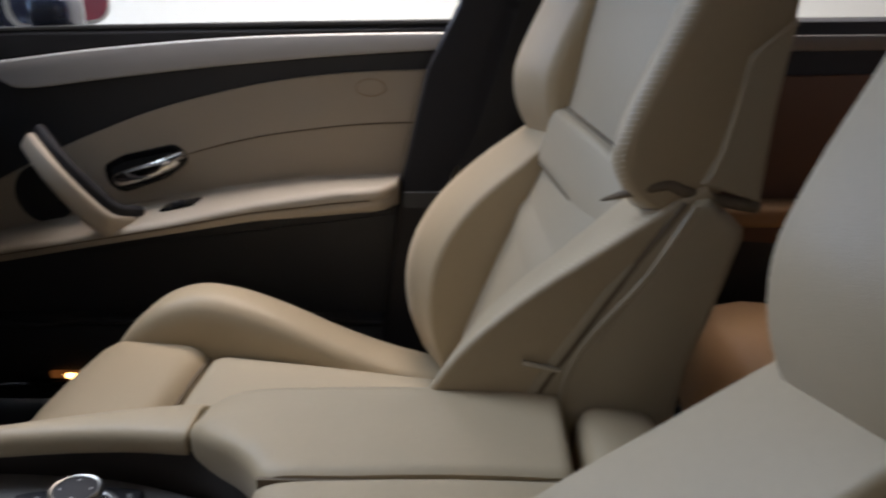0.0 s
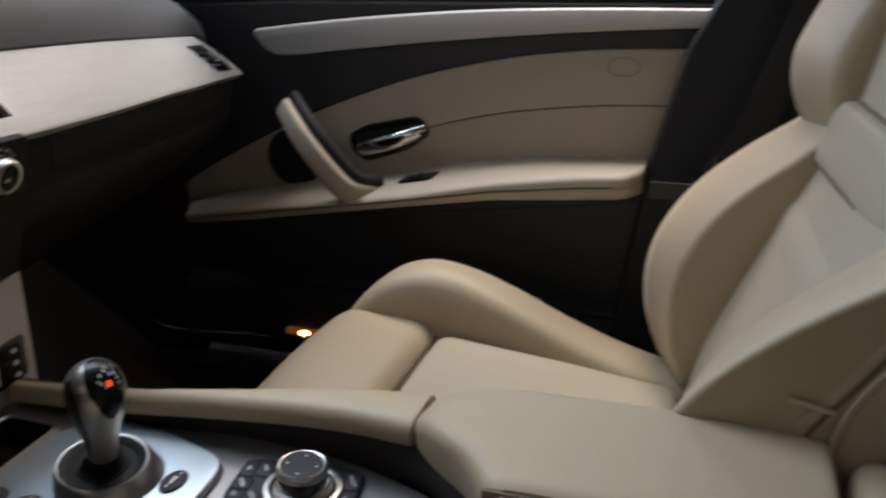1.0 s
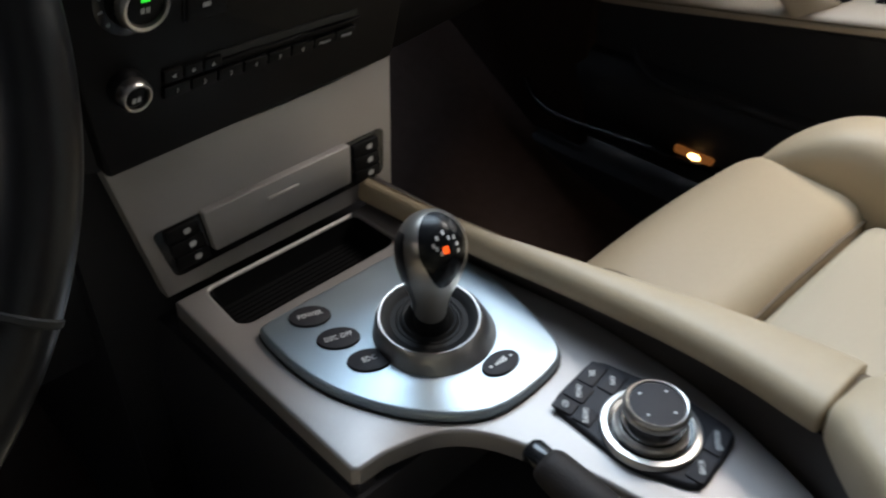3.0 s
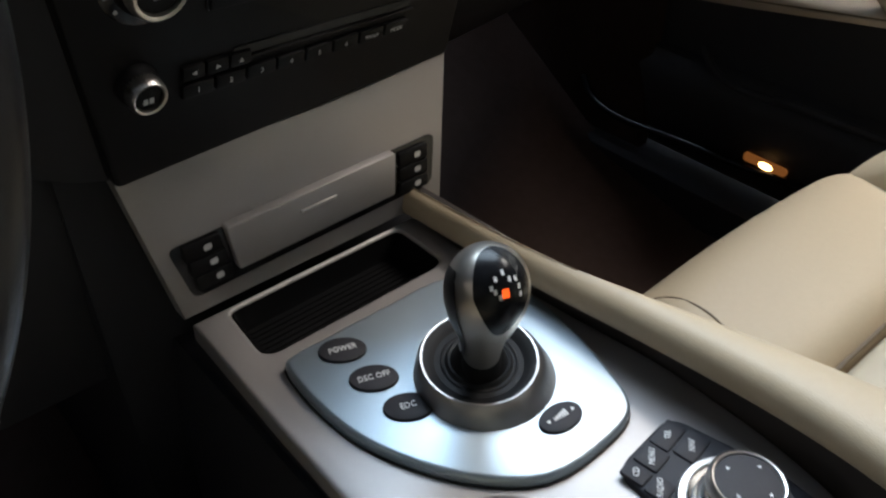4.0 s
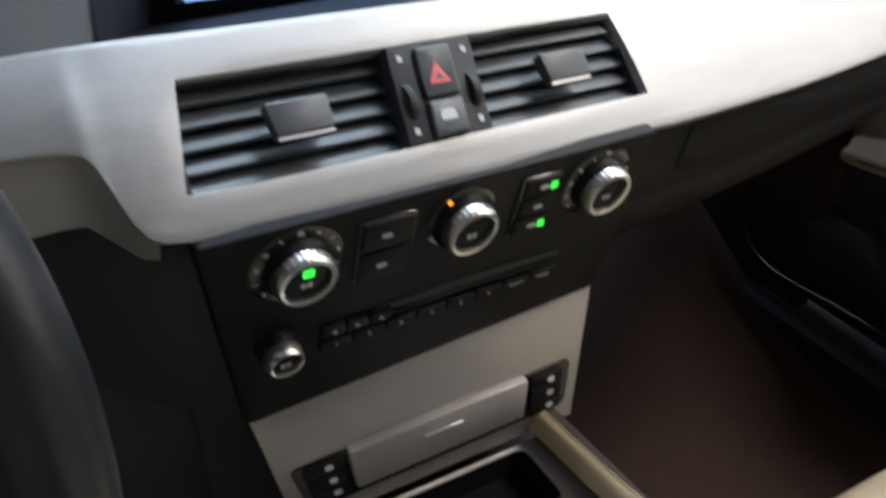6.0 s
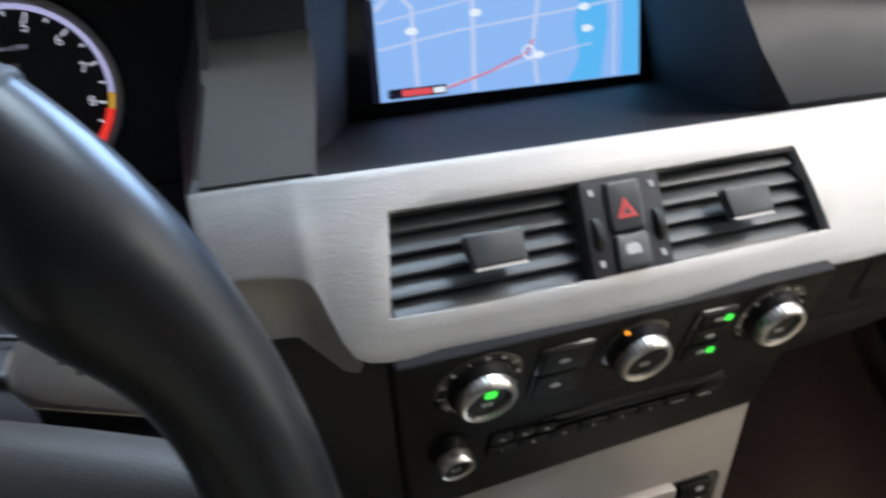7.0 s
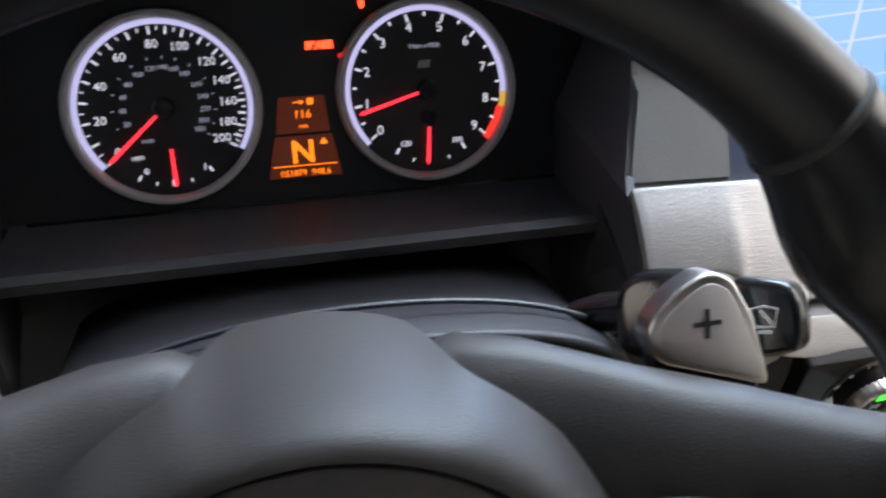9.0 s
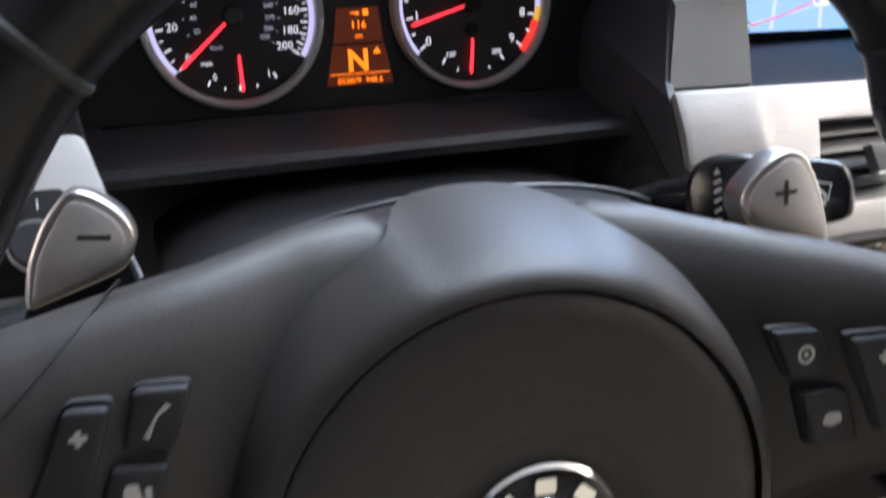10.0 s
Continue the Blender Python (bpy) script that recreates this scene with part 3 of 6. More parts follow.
# glovebox side: strip, crease and the underside that falls away
gl = []
for x in (0.4520, 0.47, 0.55, 0.65, 0.75, 0.85, 0.965, 1.03, 1.06):
    y, z = curve_at(LOWS, min(x, 0.965))
    k = (min(x, 1.0) - 0.4575) / 0.55
    d = max(0, x - 0.965) * 0.6
    gl.append([(x, y + 0.06 + d, z + 0.03), (x, y + 0.006 + d, z - 0.002), (x, y + 0.0175 + d, z - 0.050), (x, y + 0.0190 + d, z - 0.0525), (x, y + 0.0185 + d, z - 0.055), (x, y + 0.026 + d, z - lerp(0.078, 0.066, k)), (x, y + 0.034 + d, z - lerp(0.090, 0.076, k)),
               (x, y + 0.06 + d, z - lerp(0.116, 0.096, k)), (x, y + 0.12 + d, z - lerp(0.17, 0.14, k)), (x, y + 0.5, z - lerp(0.20, 0.16, k)), (x, y + 0.5, z)])
part("glovebox", loft(gl), SHADED_BOX, dash, "black glovebox with a moulded crease")
lid_rows = []
for x in [0.494, 0.497] + [0.53 + 0.05 * i for i in range(9)] + [0.945, 0.948]:
    y, z = curve_at(LOWS, x)
    e = 0.003 if x in (0.494, 0.948) else 0.0
    lid_rows.append([(x, y + 0.0080 + e, z - 0.010), (x, y + 0.0074 + e, z - 0.0115), (x, y + 0.0103 + e, z - 0.024), (x, y + 0.0145 + e, z - 0.0415), (x, y + 0.0162 + e, z - 0.043), (x, y + 0.022, z - 0.043), (x, y + 0.014, z - 0.010)])
part("glovebox_lid", loft(lid_rows), SHADED_BOX, dash, "black glovebox lid")
gl = loft([[band_point(x, 0.0) + Vector((0, 0.0085, -d)) for d in (0.0085, 0.0095)] + [band_point(x, 0.0) + Vector((0, 0.012, -0.0095))] for x in (0.475, 0.6, 0.72)])
part("glovebox_gap", gl, RUBBER, dash)
# driver's outer trim with the lamp switch
bandl = basis((-0.19, 0.628, 0.985), (1, 0.02, 0), (0, 0.033, 0.034))
part("outer_trim", slab(rounded([(-0.05, 0.016), (-0.05, -0.054), (0.0690, -0.055), (0.0610, -0.028), (0.0550, 0.0), (0.0515, 0.0155)], 0.005), 0.010, bandl, 0.002), SILVER, dash, "brushed silver outer trim")
lamp = thing("lamp_switch", "black rotary lamp switch with a chrome ring", "light switch", tuple(bandl.translation))
part("plate", slab(rounded([(-0.02, -0.046), (0.0480, -0.047), (0.0425, -0.0065), (-0.02, -0.0055)], 0.004), 0.004, on(bandl, 0, 0, 0.0085), 0.0015), GLOSS, lamp)
part("knob", lathe([(0.009, 0), (0.009, 0.008), (0.0075, 0.010), (0.0, 0.010)], 24, on(bandl, 0.0300, -0.0290, 0.0125)), DARK, lamp)
part("ring", lathe([(0.0103, 0), (0.0103, 0.004), (0.009, 0.004), (0.009, 0)], 24, on(bandl, 0.0300, -0.0290, 0.0125)), CHROME, lamp, "chrome ring")
words("I", 0.006, on(bandl, 0.0320, -0.0125, 0.0126), WHITE_INK, lamp)

# ---- instruments ----
clu = thing("instrument_cluster", "lit instrument cluster with two ringed dials", "instrument cluster", (0.0, 0.755, 0.99))
part("panel", slab(rounded([(-0.152, -0.051), (0.158, -0.051), (0.165, 0.075), (-0.158, 0.075)], 0.01), 0.004, on(DIALS, 0, 0, -0.008)), DIAL, clu, "black facia")
part("lower_edge", slab(rect(0.285, 0.0016), 0.002, on(DIALS, 0.003, -0.0505, -0.003)), GLOSS, clu)


def ring_band(r0, r1, a0, a1, z0, z1, m, n=72):
    """A flat ring, or a stretch of one, between two angles."""
    rings = []
    for i in range(n + 1):
        a = radians(lerp(a0, a1, i / n))
        c, s = math.cos(a), math.sin(a)
        rings.append([(r0 * c, r0 * s, z0), (r1 * c, r1 * s, z0), (r1 * c, r1 * s, z1), (r0 * c, r0 * s, z1)])
    b = loft(rings)
    bmesh.ops.transform(b, matrix=m, verts=b.verts)
    return b


def ticks(m, marks, parent):
    for a, r, ln, w in marks:
        part("scale_mark", slab(rect(ln, w), 0.0003, m @ pose(0, 0, 0, 0, 0, a) @ Matrix.Translation((r - ln / 2, 0, 0))), INK_GLOW, parent)


SPEED = [(0, 221), (20, 188), (40, 157), (60, 125), (80, 94), (100, 70), (120, 43), (140, 22), (160, 2), (180, -17), (200, -33)]


def dial(cx, turn, redline):
    m = on(DIALS, cx, 0.003)
    d = part("dial", lathe([(0.0, -0.002), (0.0, -0.003), (0.0455, -0.003), (0.0455, -0.002)], 64, m), DIAL, clu, "black dial face")
    part("bezel_ring", lathe([(0.0445, -0.003), (0.0448, 0.004), (0.0462, 0.0060), (0.0480, 0.0058), (0.0490, 0.003), (0.0490, -0.003)], 72, m), BEZEL, d, "satin silver ring")
    part("glow_ring", ring_band(0.0415, 0.0442, turn + 221 if not redline else 219, -33 if not redline else -10, -0.0018, -0.0008, m), RING_GLOW, d, "violet-white lit ring")
    return m, d


m, d = dial(-0.066, 0, False)
marks = []
for v in range(0, 201, 5):
    a = curve_at([(p, q) for p, q in SPEED], v)[0]
    marks.append((a, 0.0405, 0.0040 if v % 10 == 0 else 0.0022, 0.0010 if v % 10 == 0 else 0.0006))
ticks(m, marks, d)
for v, a in SPEED[1:]:
    words(str(v), 0.0062, m @ pose(0.0318 * math.cos(radians(a)), 0.0318 * math.sin(radians(a)), -0.0016), INK_GLOW, d, "numeral")
words("0", 0.0055, m @ pose(0.0325 * math.cos(radians(219)), 0.0325 * math.sin(radians(219)), -0.0016), INK_GLOW, d, "numeral")
for v in [20, 40, 60, 80, 100, 120, 140, 160, 180, 210, 240, 270, 300, 330]:
    a = curve_at([(p, q) for p, q in SPEED], min(200, v / 1.609))[0] - (3 if v > 320 else 0)
    words(str(v), 0.0036, m @ pose(0.0202 * math.cos(radians(a)), 0.0202 * math.sin(radians(a)), -0.0016), INK_DIM, d, "numeral")
    part("scale_dash", slab(rect(0.0014, 0.0005), 0.0003, m @ pose(0, 0, -0.0016, 0, 0, a) @ Matrix.Translation((0.0252, 0, 0))), INK_DIM, d)
words("mph", 0.0036, m @ pose(-0.016, -0.024, -0.0016), INK_GLOW, d, "lettering")
words("km/h", 0.0032, m @ pose(-0.010, -0.016, -0.0016), INK_DIM, d, "lettering")
words("0", 0.005, m @ pose(-0.0125, -0.0315, -0.0016), INK_GLOW, d, "numeral")
words("1", 0.005, m @ pose(0.0165, -0.0315, -0.0016), INK_GLOW, d, "numeral")
ticks(m, [(245, 0.0395, 0.0032, 0.0010), (258, 0.0395, 0.0018, 0.0008), (270, 0.0395, 0.003, 0.001), (284, 0.0395, 0.0018, 0.0008), (301, 0.0395, 0.0032, 0.0010)], d)


def needle(m, x, y, ang, r0, r1, w, parent):
    q = m @ pose(x, y, 0.0012, 0, 0, ang)
    part("needle", slab([(r0, -w * 0.7), (r1 - 0.002, -w), (r1, 0), (r1 - 0.002, w), (r0, w * 0.7)], 0.0006, q), NEEDLE, parent, "red lit needle")


needle(m, 0, 0, 221, 0.0050, 0.0395, 0.0010, d)
part("needle_hub", lathe([(0.0055, -0.002), (0.0055, 0.0025), (0.0045, 0.0035), (0, 0.0035)], 24, m), GLOSS, d)
needle(m, 0.001, -0.0165, 271, 0.0042, 0.0240, 0.0010, d)
m, d = dial(0.0705, 0, True)
TACH = [(i, a) for i, a in enumerate((217, 190, 161, 131, 103, 74, 46, 17, -12, -40))]
marks = []
for i in range(0, 19):
    marks.append((curve_at(TACH, i / 2)[0], 0.0405, 0.0040 if i % 2 == 0 else 0.0022, 0.0011))
ticks(m, marks, d)
for v, a in TACH:
    words(str(v), 0.0072, m @ pose(0.0335 * math.cos(radians(a)), 0.0335 * math.sin(radians(a)), -0.0016), INK_GLOW, d, "numeral")
part("amber_zone", ring_band(0.0415, 0.0442, -5, -16, -0.0016, -0.0006, m, 8), glow("amber_zone_glow", (0.8, 0.45, 0.05), 0.6), d)
part("red_zone", ring_band(0.0405, 0.0442, -16, -42, -0.0016, -0.0006, m, 12), glow("red_zone_glow", (0.9, 0.04, 0.03), 0.8), d)
words("1/min x1000", 0.0034, m @ pose(0, 0.023, -0.0016), INK_DIM, d, "lettering")
badge = bmesh.new()
for i in range(3):
    slab([(-0.004 + 0.0022 * i, -0.002), (-0.0022 + 0.0022 * i, -0.002), (-0.0012 + 0.0022 * i, 0.002), (-0.003 + 0.0022 * i, 0.002)], 0.0003, m @ pose(0, 0.0135, -0.0018), bm=badge)
part("badge_bars", badge, DIM_INK, d)
words("120", 0.0042, m @ pose(-0.0135, -0.0285, -0.0016), INK_GLOW, d, "numeral")
words("300", 0.0042, m @ pose(0.0155, -0.0285, -0.0016), INK_GLOW, d, "numeral")
ticks(m, [(240, 0.0385, 0.0036, 0.0011), (255, 0.0395, 0.002, 0.0008), (285, 0.0395, 0.002, 0.0008), (300, 0.0385, 0.0036, 0.0011)], d)
needle(m, 0, 0, 196, 0.0036, 0.0395, 0.0010, d)
part("needle_hub", lathe([(0.0055, -0.002), (0.0055, 0.0025), (0.0045, 0.0035), (0, 0.0035)], 24, m), GLOSS, d)
needle(m, 0.0, -0.0150, 265, 0.0050, 0.0255, 0.0010, d)
part("lower_hub", lathe([(0.004, -0.002), (0.004, 0.001), (0, 0.001)], 20, m @ pose(0, -0.015, 0)), GLOSS, d)
info = part("info_display", slab([(-0.0175, -0.0385), (0.0215, -0.0385), (0.0175, -0.0165), (-0.0125, -0.0165)], 0.001, on(DIALS, 0, 0, -0.0035)), AMBER_BED, clu, "amber lit display")
part("upper_field", slab([(-0.0118, -0.0150), (0.0168, -0.0150), (0.0150, 0.0040), (-0.0088, 0.0040)], 0.001, on(DIALS, 0, 0, -0.0035)), AMBER_BED, info)
words("N", 0.0165, on(DIALS, 0.0015, -0.0255, -0.0022), AMBER, info, "gear_letter", bold=0.0004)
words("053879  948.6", 0.0046, on(DIALS, 0.002, -0.0362, -0.0022), AMBER, info, "mileage")
words("116", 0.0062, on(DIALS, 0.003, -0.0055, -0.0022), AMBER, info, "range")
words("mls", 0.0034, on(DIALS, 0.003, -0.0115, -0.0022), AMBER, info, "unit")
part("divider_line", slab(rect(0.034, 0.0005), 0.0003, on(DIALS, 0.002, -0.0322, -0.0023)), AMBER, info)
part("warning_triangle", slab([(0.0105, -0.0215), (0.0150, -0.0215), (0.01275, -0.0180)], 0.0003, on(DIALS, 0, 0, -0.0022)), AMBER, info)
fp = slab(rect(0.003, 0.0034), 0.0003, on(DIALS, 0.0075, 0.0012, -0.0022))
slab([(-0.0045, -0.0003), (-0.001, -0.0003), (-0.001, -0.0014), (0.0012, 0), (-0.001, 0.0014), (-0.001, 0.0003), (-0.0045, 0.0003)], 0.0003, on(DIALS, 0.003, 0.0010, -0.0022), bm=fp)
part("pump_symbol", fp, AMBER, info)
words("BRAKE", 0.0046, on(DIALS, 0.015, 0.0295, -0.0032), RED_LAMP, clu, "brake_lamp", bold=0.0005)
part("belt_lamp", slab(oval(0.0016, 0.0026, 12), 0.0004, on(DIALS, 0.039, 0.0495, -0.0035)), RED_LAMP, clu, "red lit belt warning")
part("door_lamp", slab(oval(0.0022, 0.0016, 12), 0.0004, on(DIALS, 0.0265, 0.0235, -0.0035)), glow("dim_red_glow", (1, 0.02, 0.03), 0.5), clu)

# ---- navigation display ----
nav = thing("navigation_display", "lit map display set in the dashboard", "screen", (0.362, 0.80, 0.985))
part("bezel", slab(rect(0.226, 0.100, 0.008), 0.006, on(SCREEN, -0.004, 0.001, -0.012), 0.002), GLOSS, nav, "gloss black bezel")
scr = part("screen", slab(rounded([(-0.096, -0.036), (0.092, -0.036), (0.092, 0.040), (-0.082, 0.040), (-0.096, 0.028)], 0.001, 2), 0.001, on(SCREEN, 0, 0, -0.006)), MAP_LAND, nav, "blue map picture")
part("side_strip", slab([(-0.098, -0.036), (-0.0935, -0.036), (-0.0935, 0.028), (-0.098, 0.024)], 0.001, on(SCREEN, 0, 0, -0.0054)), MAP_DARK, scr)
part("water", slab(spline([(0.037, -0.0355), (0.046, -0.02), (0.043, 0.0), (0.047, 0.02), (0.044, 0.0395)], 4) + [Vector((0.064, 0.0395)), Vector((0.068, 0.0)), Vector((0.062, -0.0355))], 0.0002, on(SCREEN, 0, 0, -0.0050)), MAP_WATER, scr)
part("water", slab([(0.078, -0.0355), (0.0915, -0.0355), (0.0915, 0.0395), (0.082, 0.0395), (0.079, 0.01)], 0.0002, on(SCREEN, 0, 0, -0.0050)), MAP_WATER, scr)


def road(pts, w, mat=None, z=-0.0048):
    b = bmesh.new()
    for p, q in zip(pts, pts[1:]):
        dx, dy = q[0] - p[0], q[1] - p[1]
        ln = math.hypot(dx, dy)
        slab(rect(ln + w * 0.6, w), 0.0002, on(SCREEN, (p[0] + q[0]) / 2, (p[1] + q[1]) / 2, z, math.degrees(math.atan2(dy, dx))), bm=b)
    part("road", b, mat or MAP_ROAD, scr)


road([(-0.068, -0.034), (-0.069, 0.02), (-0.08, 0.031), (-0.092, 0.020)], 0.0028)
road([(-0.030, -0.034), (-0.028, 0.039)], 0.0030)
road([(0.015, -0.034), (0.012, -0.01), (0.020, 0.039)], 0.0028)
road([(-0.092, -0.004), (-0.04, 0.004), (0.03, 0.010), (0.085, 0.016)], 0.0014)
road([(-0.092, 0.012), (-0.02, 0.024), (0.06, 0.031)], 0.0012)
road([(-0.05, -0.03), (0.0, -0.02), (0.055, -0.012)], 0.0010)
road([(0.072, -0.034), (0.073, 0.039)], 0.0016)
road([(-0.048, -0.031), (-0.02, -0.024), (0.008, -0.014), (0.012, -0.006)], 0.0011, MAP_RED, -0.0045)
for x, y in ((-0.070, 0.006), (-0.031, 0.030), (-0.027, 0.014), (0.052, -0.002), (0.050, 0.012), (-0.03, 0.038), (0.016, -0.016)):
    part("road_shield", slab(oval(0.0042, 0.0024, 16), 0.0002, on(SCREEN, x, y, -0.0043)), MAP_MARK, scr)
part("position_ring", ring_band(0.0034, 0.0046, 0, 360, -0.0043, -0.0041, on(SCREEN, 0.009, -0.0135), 24), MAP_MARK, scr)
part("temperature_box", slab(rect(0.038, 0.006), 0.0002, on(SCREEN, -0.068, -0.0315, -0.0046)), MAP_DARK, scr)
part("temperature_bar", slab(rect(0.020, 0.004), 0.0002, on(SCREEN, -0.069, -0.0315, -0.0043)), MAP_RED, scr)
part("clock_ring", ring_band(0.0018, 0.0028, 0, 360, -0.0043, -0.0041, on(SCREEN, -0.086, -0.0315), 20), MAP_DARK, scr)
part("speed_bars", slab(rect(0.008, 0.0035), 0.0002, on(SCREEN, -0.054, -0.0315, -0.0043)), MAP_MARK, scr)
part("distance_box", slab(rect(0.022, 0.012), 0.0002, on(SCREEN, 0.080, 0.033, -0.0044)), MAP_ROAD, scr)


# ---- air vents ----
def vent(label, cx, w, plane, tab_x, skew=0.0, h=0.0475, n=5):
    v = thing("air_vent", label, "air vent", tuple(on(plane, cx, 0, -0.01).translation), "dashboard air vents")
    b = slab(rect(w + 0.004, h + 0.004), 0.003, on(plane, cx, 0, -0.036))
    for sx, sy, a, c in ((-1, 0, 0.003, h + 0.006), (1, 0, 0.003, h + 0.006), (0, -1, w + 0.006, 0.003), (0, 1, w + 0.006, 0.003)):
        slab(rect(a, c), 0.030, on(plane, cx + sx * (w / 2 + 0.0005), sy * (h / 2 + 0.0005), -0.035), bm=b)
    part("duct", b, DARK, v)
    pitch = h / n
    for i in range(n):
        y = -h / 2 + pitch * (i + 0.5)
        q = on(plane, cx, y, -0.010) @ pose(0, 0, 0, 56, 0, 0)
        rings = [[Vector((x, a, c)) for a, c in ((-0.0006, -0.0075), (0.0012, -0.0062), (0.0016, 0.0025), (0.0009, 0.0045), (-0.0008, 0.0045), (-0.0016, 0.0025), (-0.0014, -0.0062))] for x in (-w / 2 + 0.001, w / 2 - 0.001)]
        s = loft(rings)
        bmesh.ops.transform(s, matrix=q, verts=s.verts)
        part("slat", s, SLAT, v)
    for i in range(7):
        part("inner_fin", slab(rect(0.0012, h), 0.012, on(plane, cx - w / 2 + w * (i + 0.5) / 7, 0, -0.033)), RUBBER, v)
    t = slab(rounded([(-0.0132, -0.0078), (0.0132, -0.0078), (0.0146, 0.0078), (-0.0146, 0.0078)], 0.0015), 0.006, on(plane, tab_x, -0.0005, -0.0015) @ pose(0, 0, 0, -6, 0, 0), 0.0012)
    tab = part("tab", t, SLAT, v)
    part("tab_edge", slab(rect(0.0260, 0.0011, 0.0004, 2), 0.0010, on(plane, tab_x, -0.0086, 0.0034) @ pose(0, 0, 0, -6, 0, 0)), BEZEL, tab, "bright edge")
    return v


vent("black louvred air vent beside the hazard switch", -0.0750, 0.1010, BAND, -0.0738)
vent("black louvred air vent on the passenger's half", 0.0705, 0.1000, BAND, 0.0722)
a, b = band_point(0.915, 0.4475), band_point(0.915, 0.765)
side_plane = basis(a, band_point(0.950, 0.4475) - band_point(0.880, 0.4475), b - a)
vent("small louvred side air vent by the passenger's door", 0.0, 0.078, side_plane, 0.004, h=(b - a).length * 2, n=4)

hz = thing("switch_bar", "black switch bar between the centre air vents", "switch panel", tuple(on(BAND, -0.003, 0, 0).translation))
part("body", slab(rounded([(-0.0275, -0.0235), (0.0188, -0.0235), (0.0220, 0.0235), (-0.0245, 0.0235)], 0.001, 2), 0.014, on(BAND, 0, 0, -0.012), 0.0015), DARK, hz)
hb = part("hazard_button", slab(rounded([(-0.0130, -0.0036), (0.0062, -0.0036), (0.0078, 0.0205), (-0.0115, 0.0205)], 0.002), 0.005, on(BAND, 0, 0, 0.000), 0.0015), SLAT, hz)
tri = slab([(-0.0058, -0.0045), (0.0058, -0.0045), (0.0, 0.0055)], 0.0004, on(BAND, -0.0035, 0.0068, 0.0050))
part("triangle", tri, HAZARD, hb, "red lit triangle")
part("triangle_inset", slab([(-0.0022, -0.0018), (0.0022, -0.0018), (0.0, 0.0018)], 0.0004, on(BAND, -0.0035, 0.0058, 0.0053)), SLAT, hb)
lb = part("lock_button", slab(rounded([(-0.0142, -0.0220), (0.0050, -0.0220), (0.0060, -0.0052), (-0.0130, -0.0052)], 0.002), 0.005, on(BAND, 0, 0, 0.000), 0.0015), SLAT, hz)
lk = slab(rounded([(-0.0042, -0.0026), (0.0042, -0.0026), (0.0042, 0.0010), (0.0022, 0.0026), (-0.0028, 0.0026), (-0.0042, 0.0008)], 0.0006, 2), 0.0004, on(BAND, -0.0048, -0.0126, 0.0050))
part("car_symbol", lk, DIM_INK, lb)
for s in (-1, 1):
    w = lathe([(0.0, -0.0018), (0.0062, -0.0018), (0.0065, -0.001), (0.0065, 0.001), (0.0062, 0.0018), (0.0, 0.0018)], 30, on(BAND, -0.0028 + s * 0.0176, -0.0030, -0.0005) @ pose(0, 0, 0, 0, 90, 0) @ Matrix.Diagonal((1, 1.35, 1, 1)), shape=lambda a: 1 + 0.03 * math.cos(15 * a))
    part("thumbwheel", w, RUBBER, hz)
    for y in (-0.017, 0.017):
        part("mark", slab(rect(0.0026, 0.0032), 0.0004, on(BAND, -0.0028 + s * 0.0176 + y * 0.07, y, 0.0020)), DIM_INK, hz)

# ---- climate panel and radio ----
cl = thing("climate_panel", "black climate panel with three silver-ringed knobs", "control panel", tuple(CLIMATE.translation))
part("face", slab(rounded([(-0.1055, -0.0790), (0.1225, -0.0640), (0.1175, 0.0610), (-0.1315, 0.0600)], 0.004), 0.040, on(CLIMATE, 0, 0, -0.040), 0.002), SHADED_BLACK, cl)


def knob(x, y, r, led, tall=0.014):
    k = part("knob", lathe([(r * 1.15, 0), (r * 1.12, 0.004), (r * 0.99, 0.006), (r * 0.97, tall - 0.004), (r * 0.6, tall - 0.004), (0, tall - 0.004)], 40, on(CLIMATE, x, y)), SHADED_BLACK, cl)
    part("ring", lathe([(r * 0.98, tall - 0.009), (r * 1.0, tall - 0.003), (r * 0.96, tall - 0.0006), (r * 0.88, tall + 0.0006), (r * 0.77, tall + 0.0002), (r * 0.74, tall - 0.002), (r * 0.74, tall - 0.006)], 96, on(CLIMATE, x, y), shape=lambda a: 1 + 0.012 * math.cos(30 * a)), CHROME, k, "ribbed silver ring")
    part("cap", lathe([(r * 0.75, tall - 0.005), (r * 0.74, tall - 0.0022), (0, tall - 0.0016)], 32, on(CLIMATE, x, y)), SHADED_BLACK, k)
    if led:
        part("led", slab(rect(0.0052, 0.0046), 0.0004, on(CLIMATE, x + 0.0005, y + 0.0045, tall - 0.0019)), GREEN, k, "lit green square")
    sym = slab(rect(0.0022, 0.003), 0.0003, on(CLIMATE, x - 0.0014, y - 0.0025, tall - 0.0018))
    slab(rect(0.0022, 0.003), 0.0003, on(CLIMATE, x + 0.0016, y - 0.0025, tall - 0.0018), bm=sym)
    part("symbol", sym, DIM_INK, k)
    return k


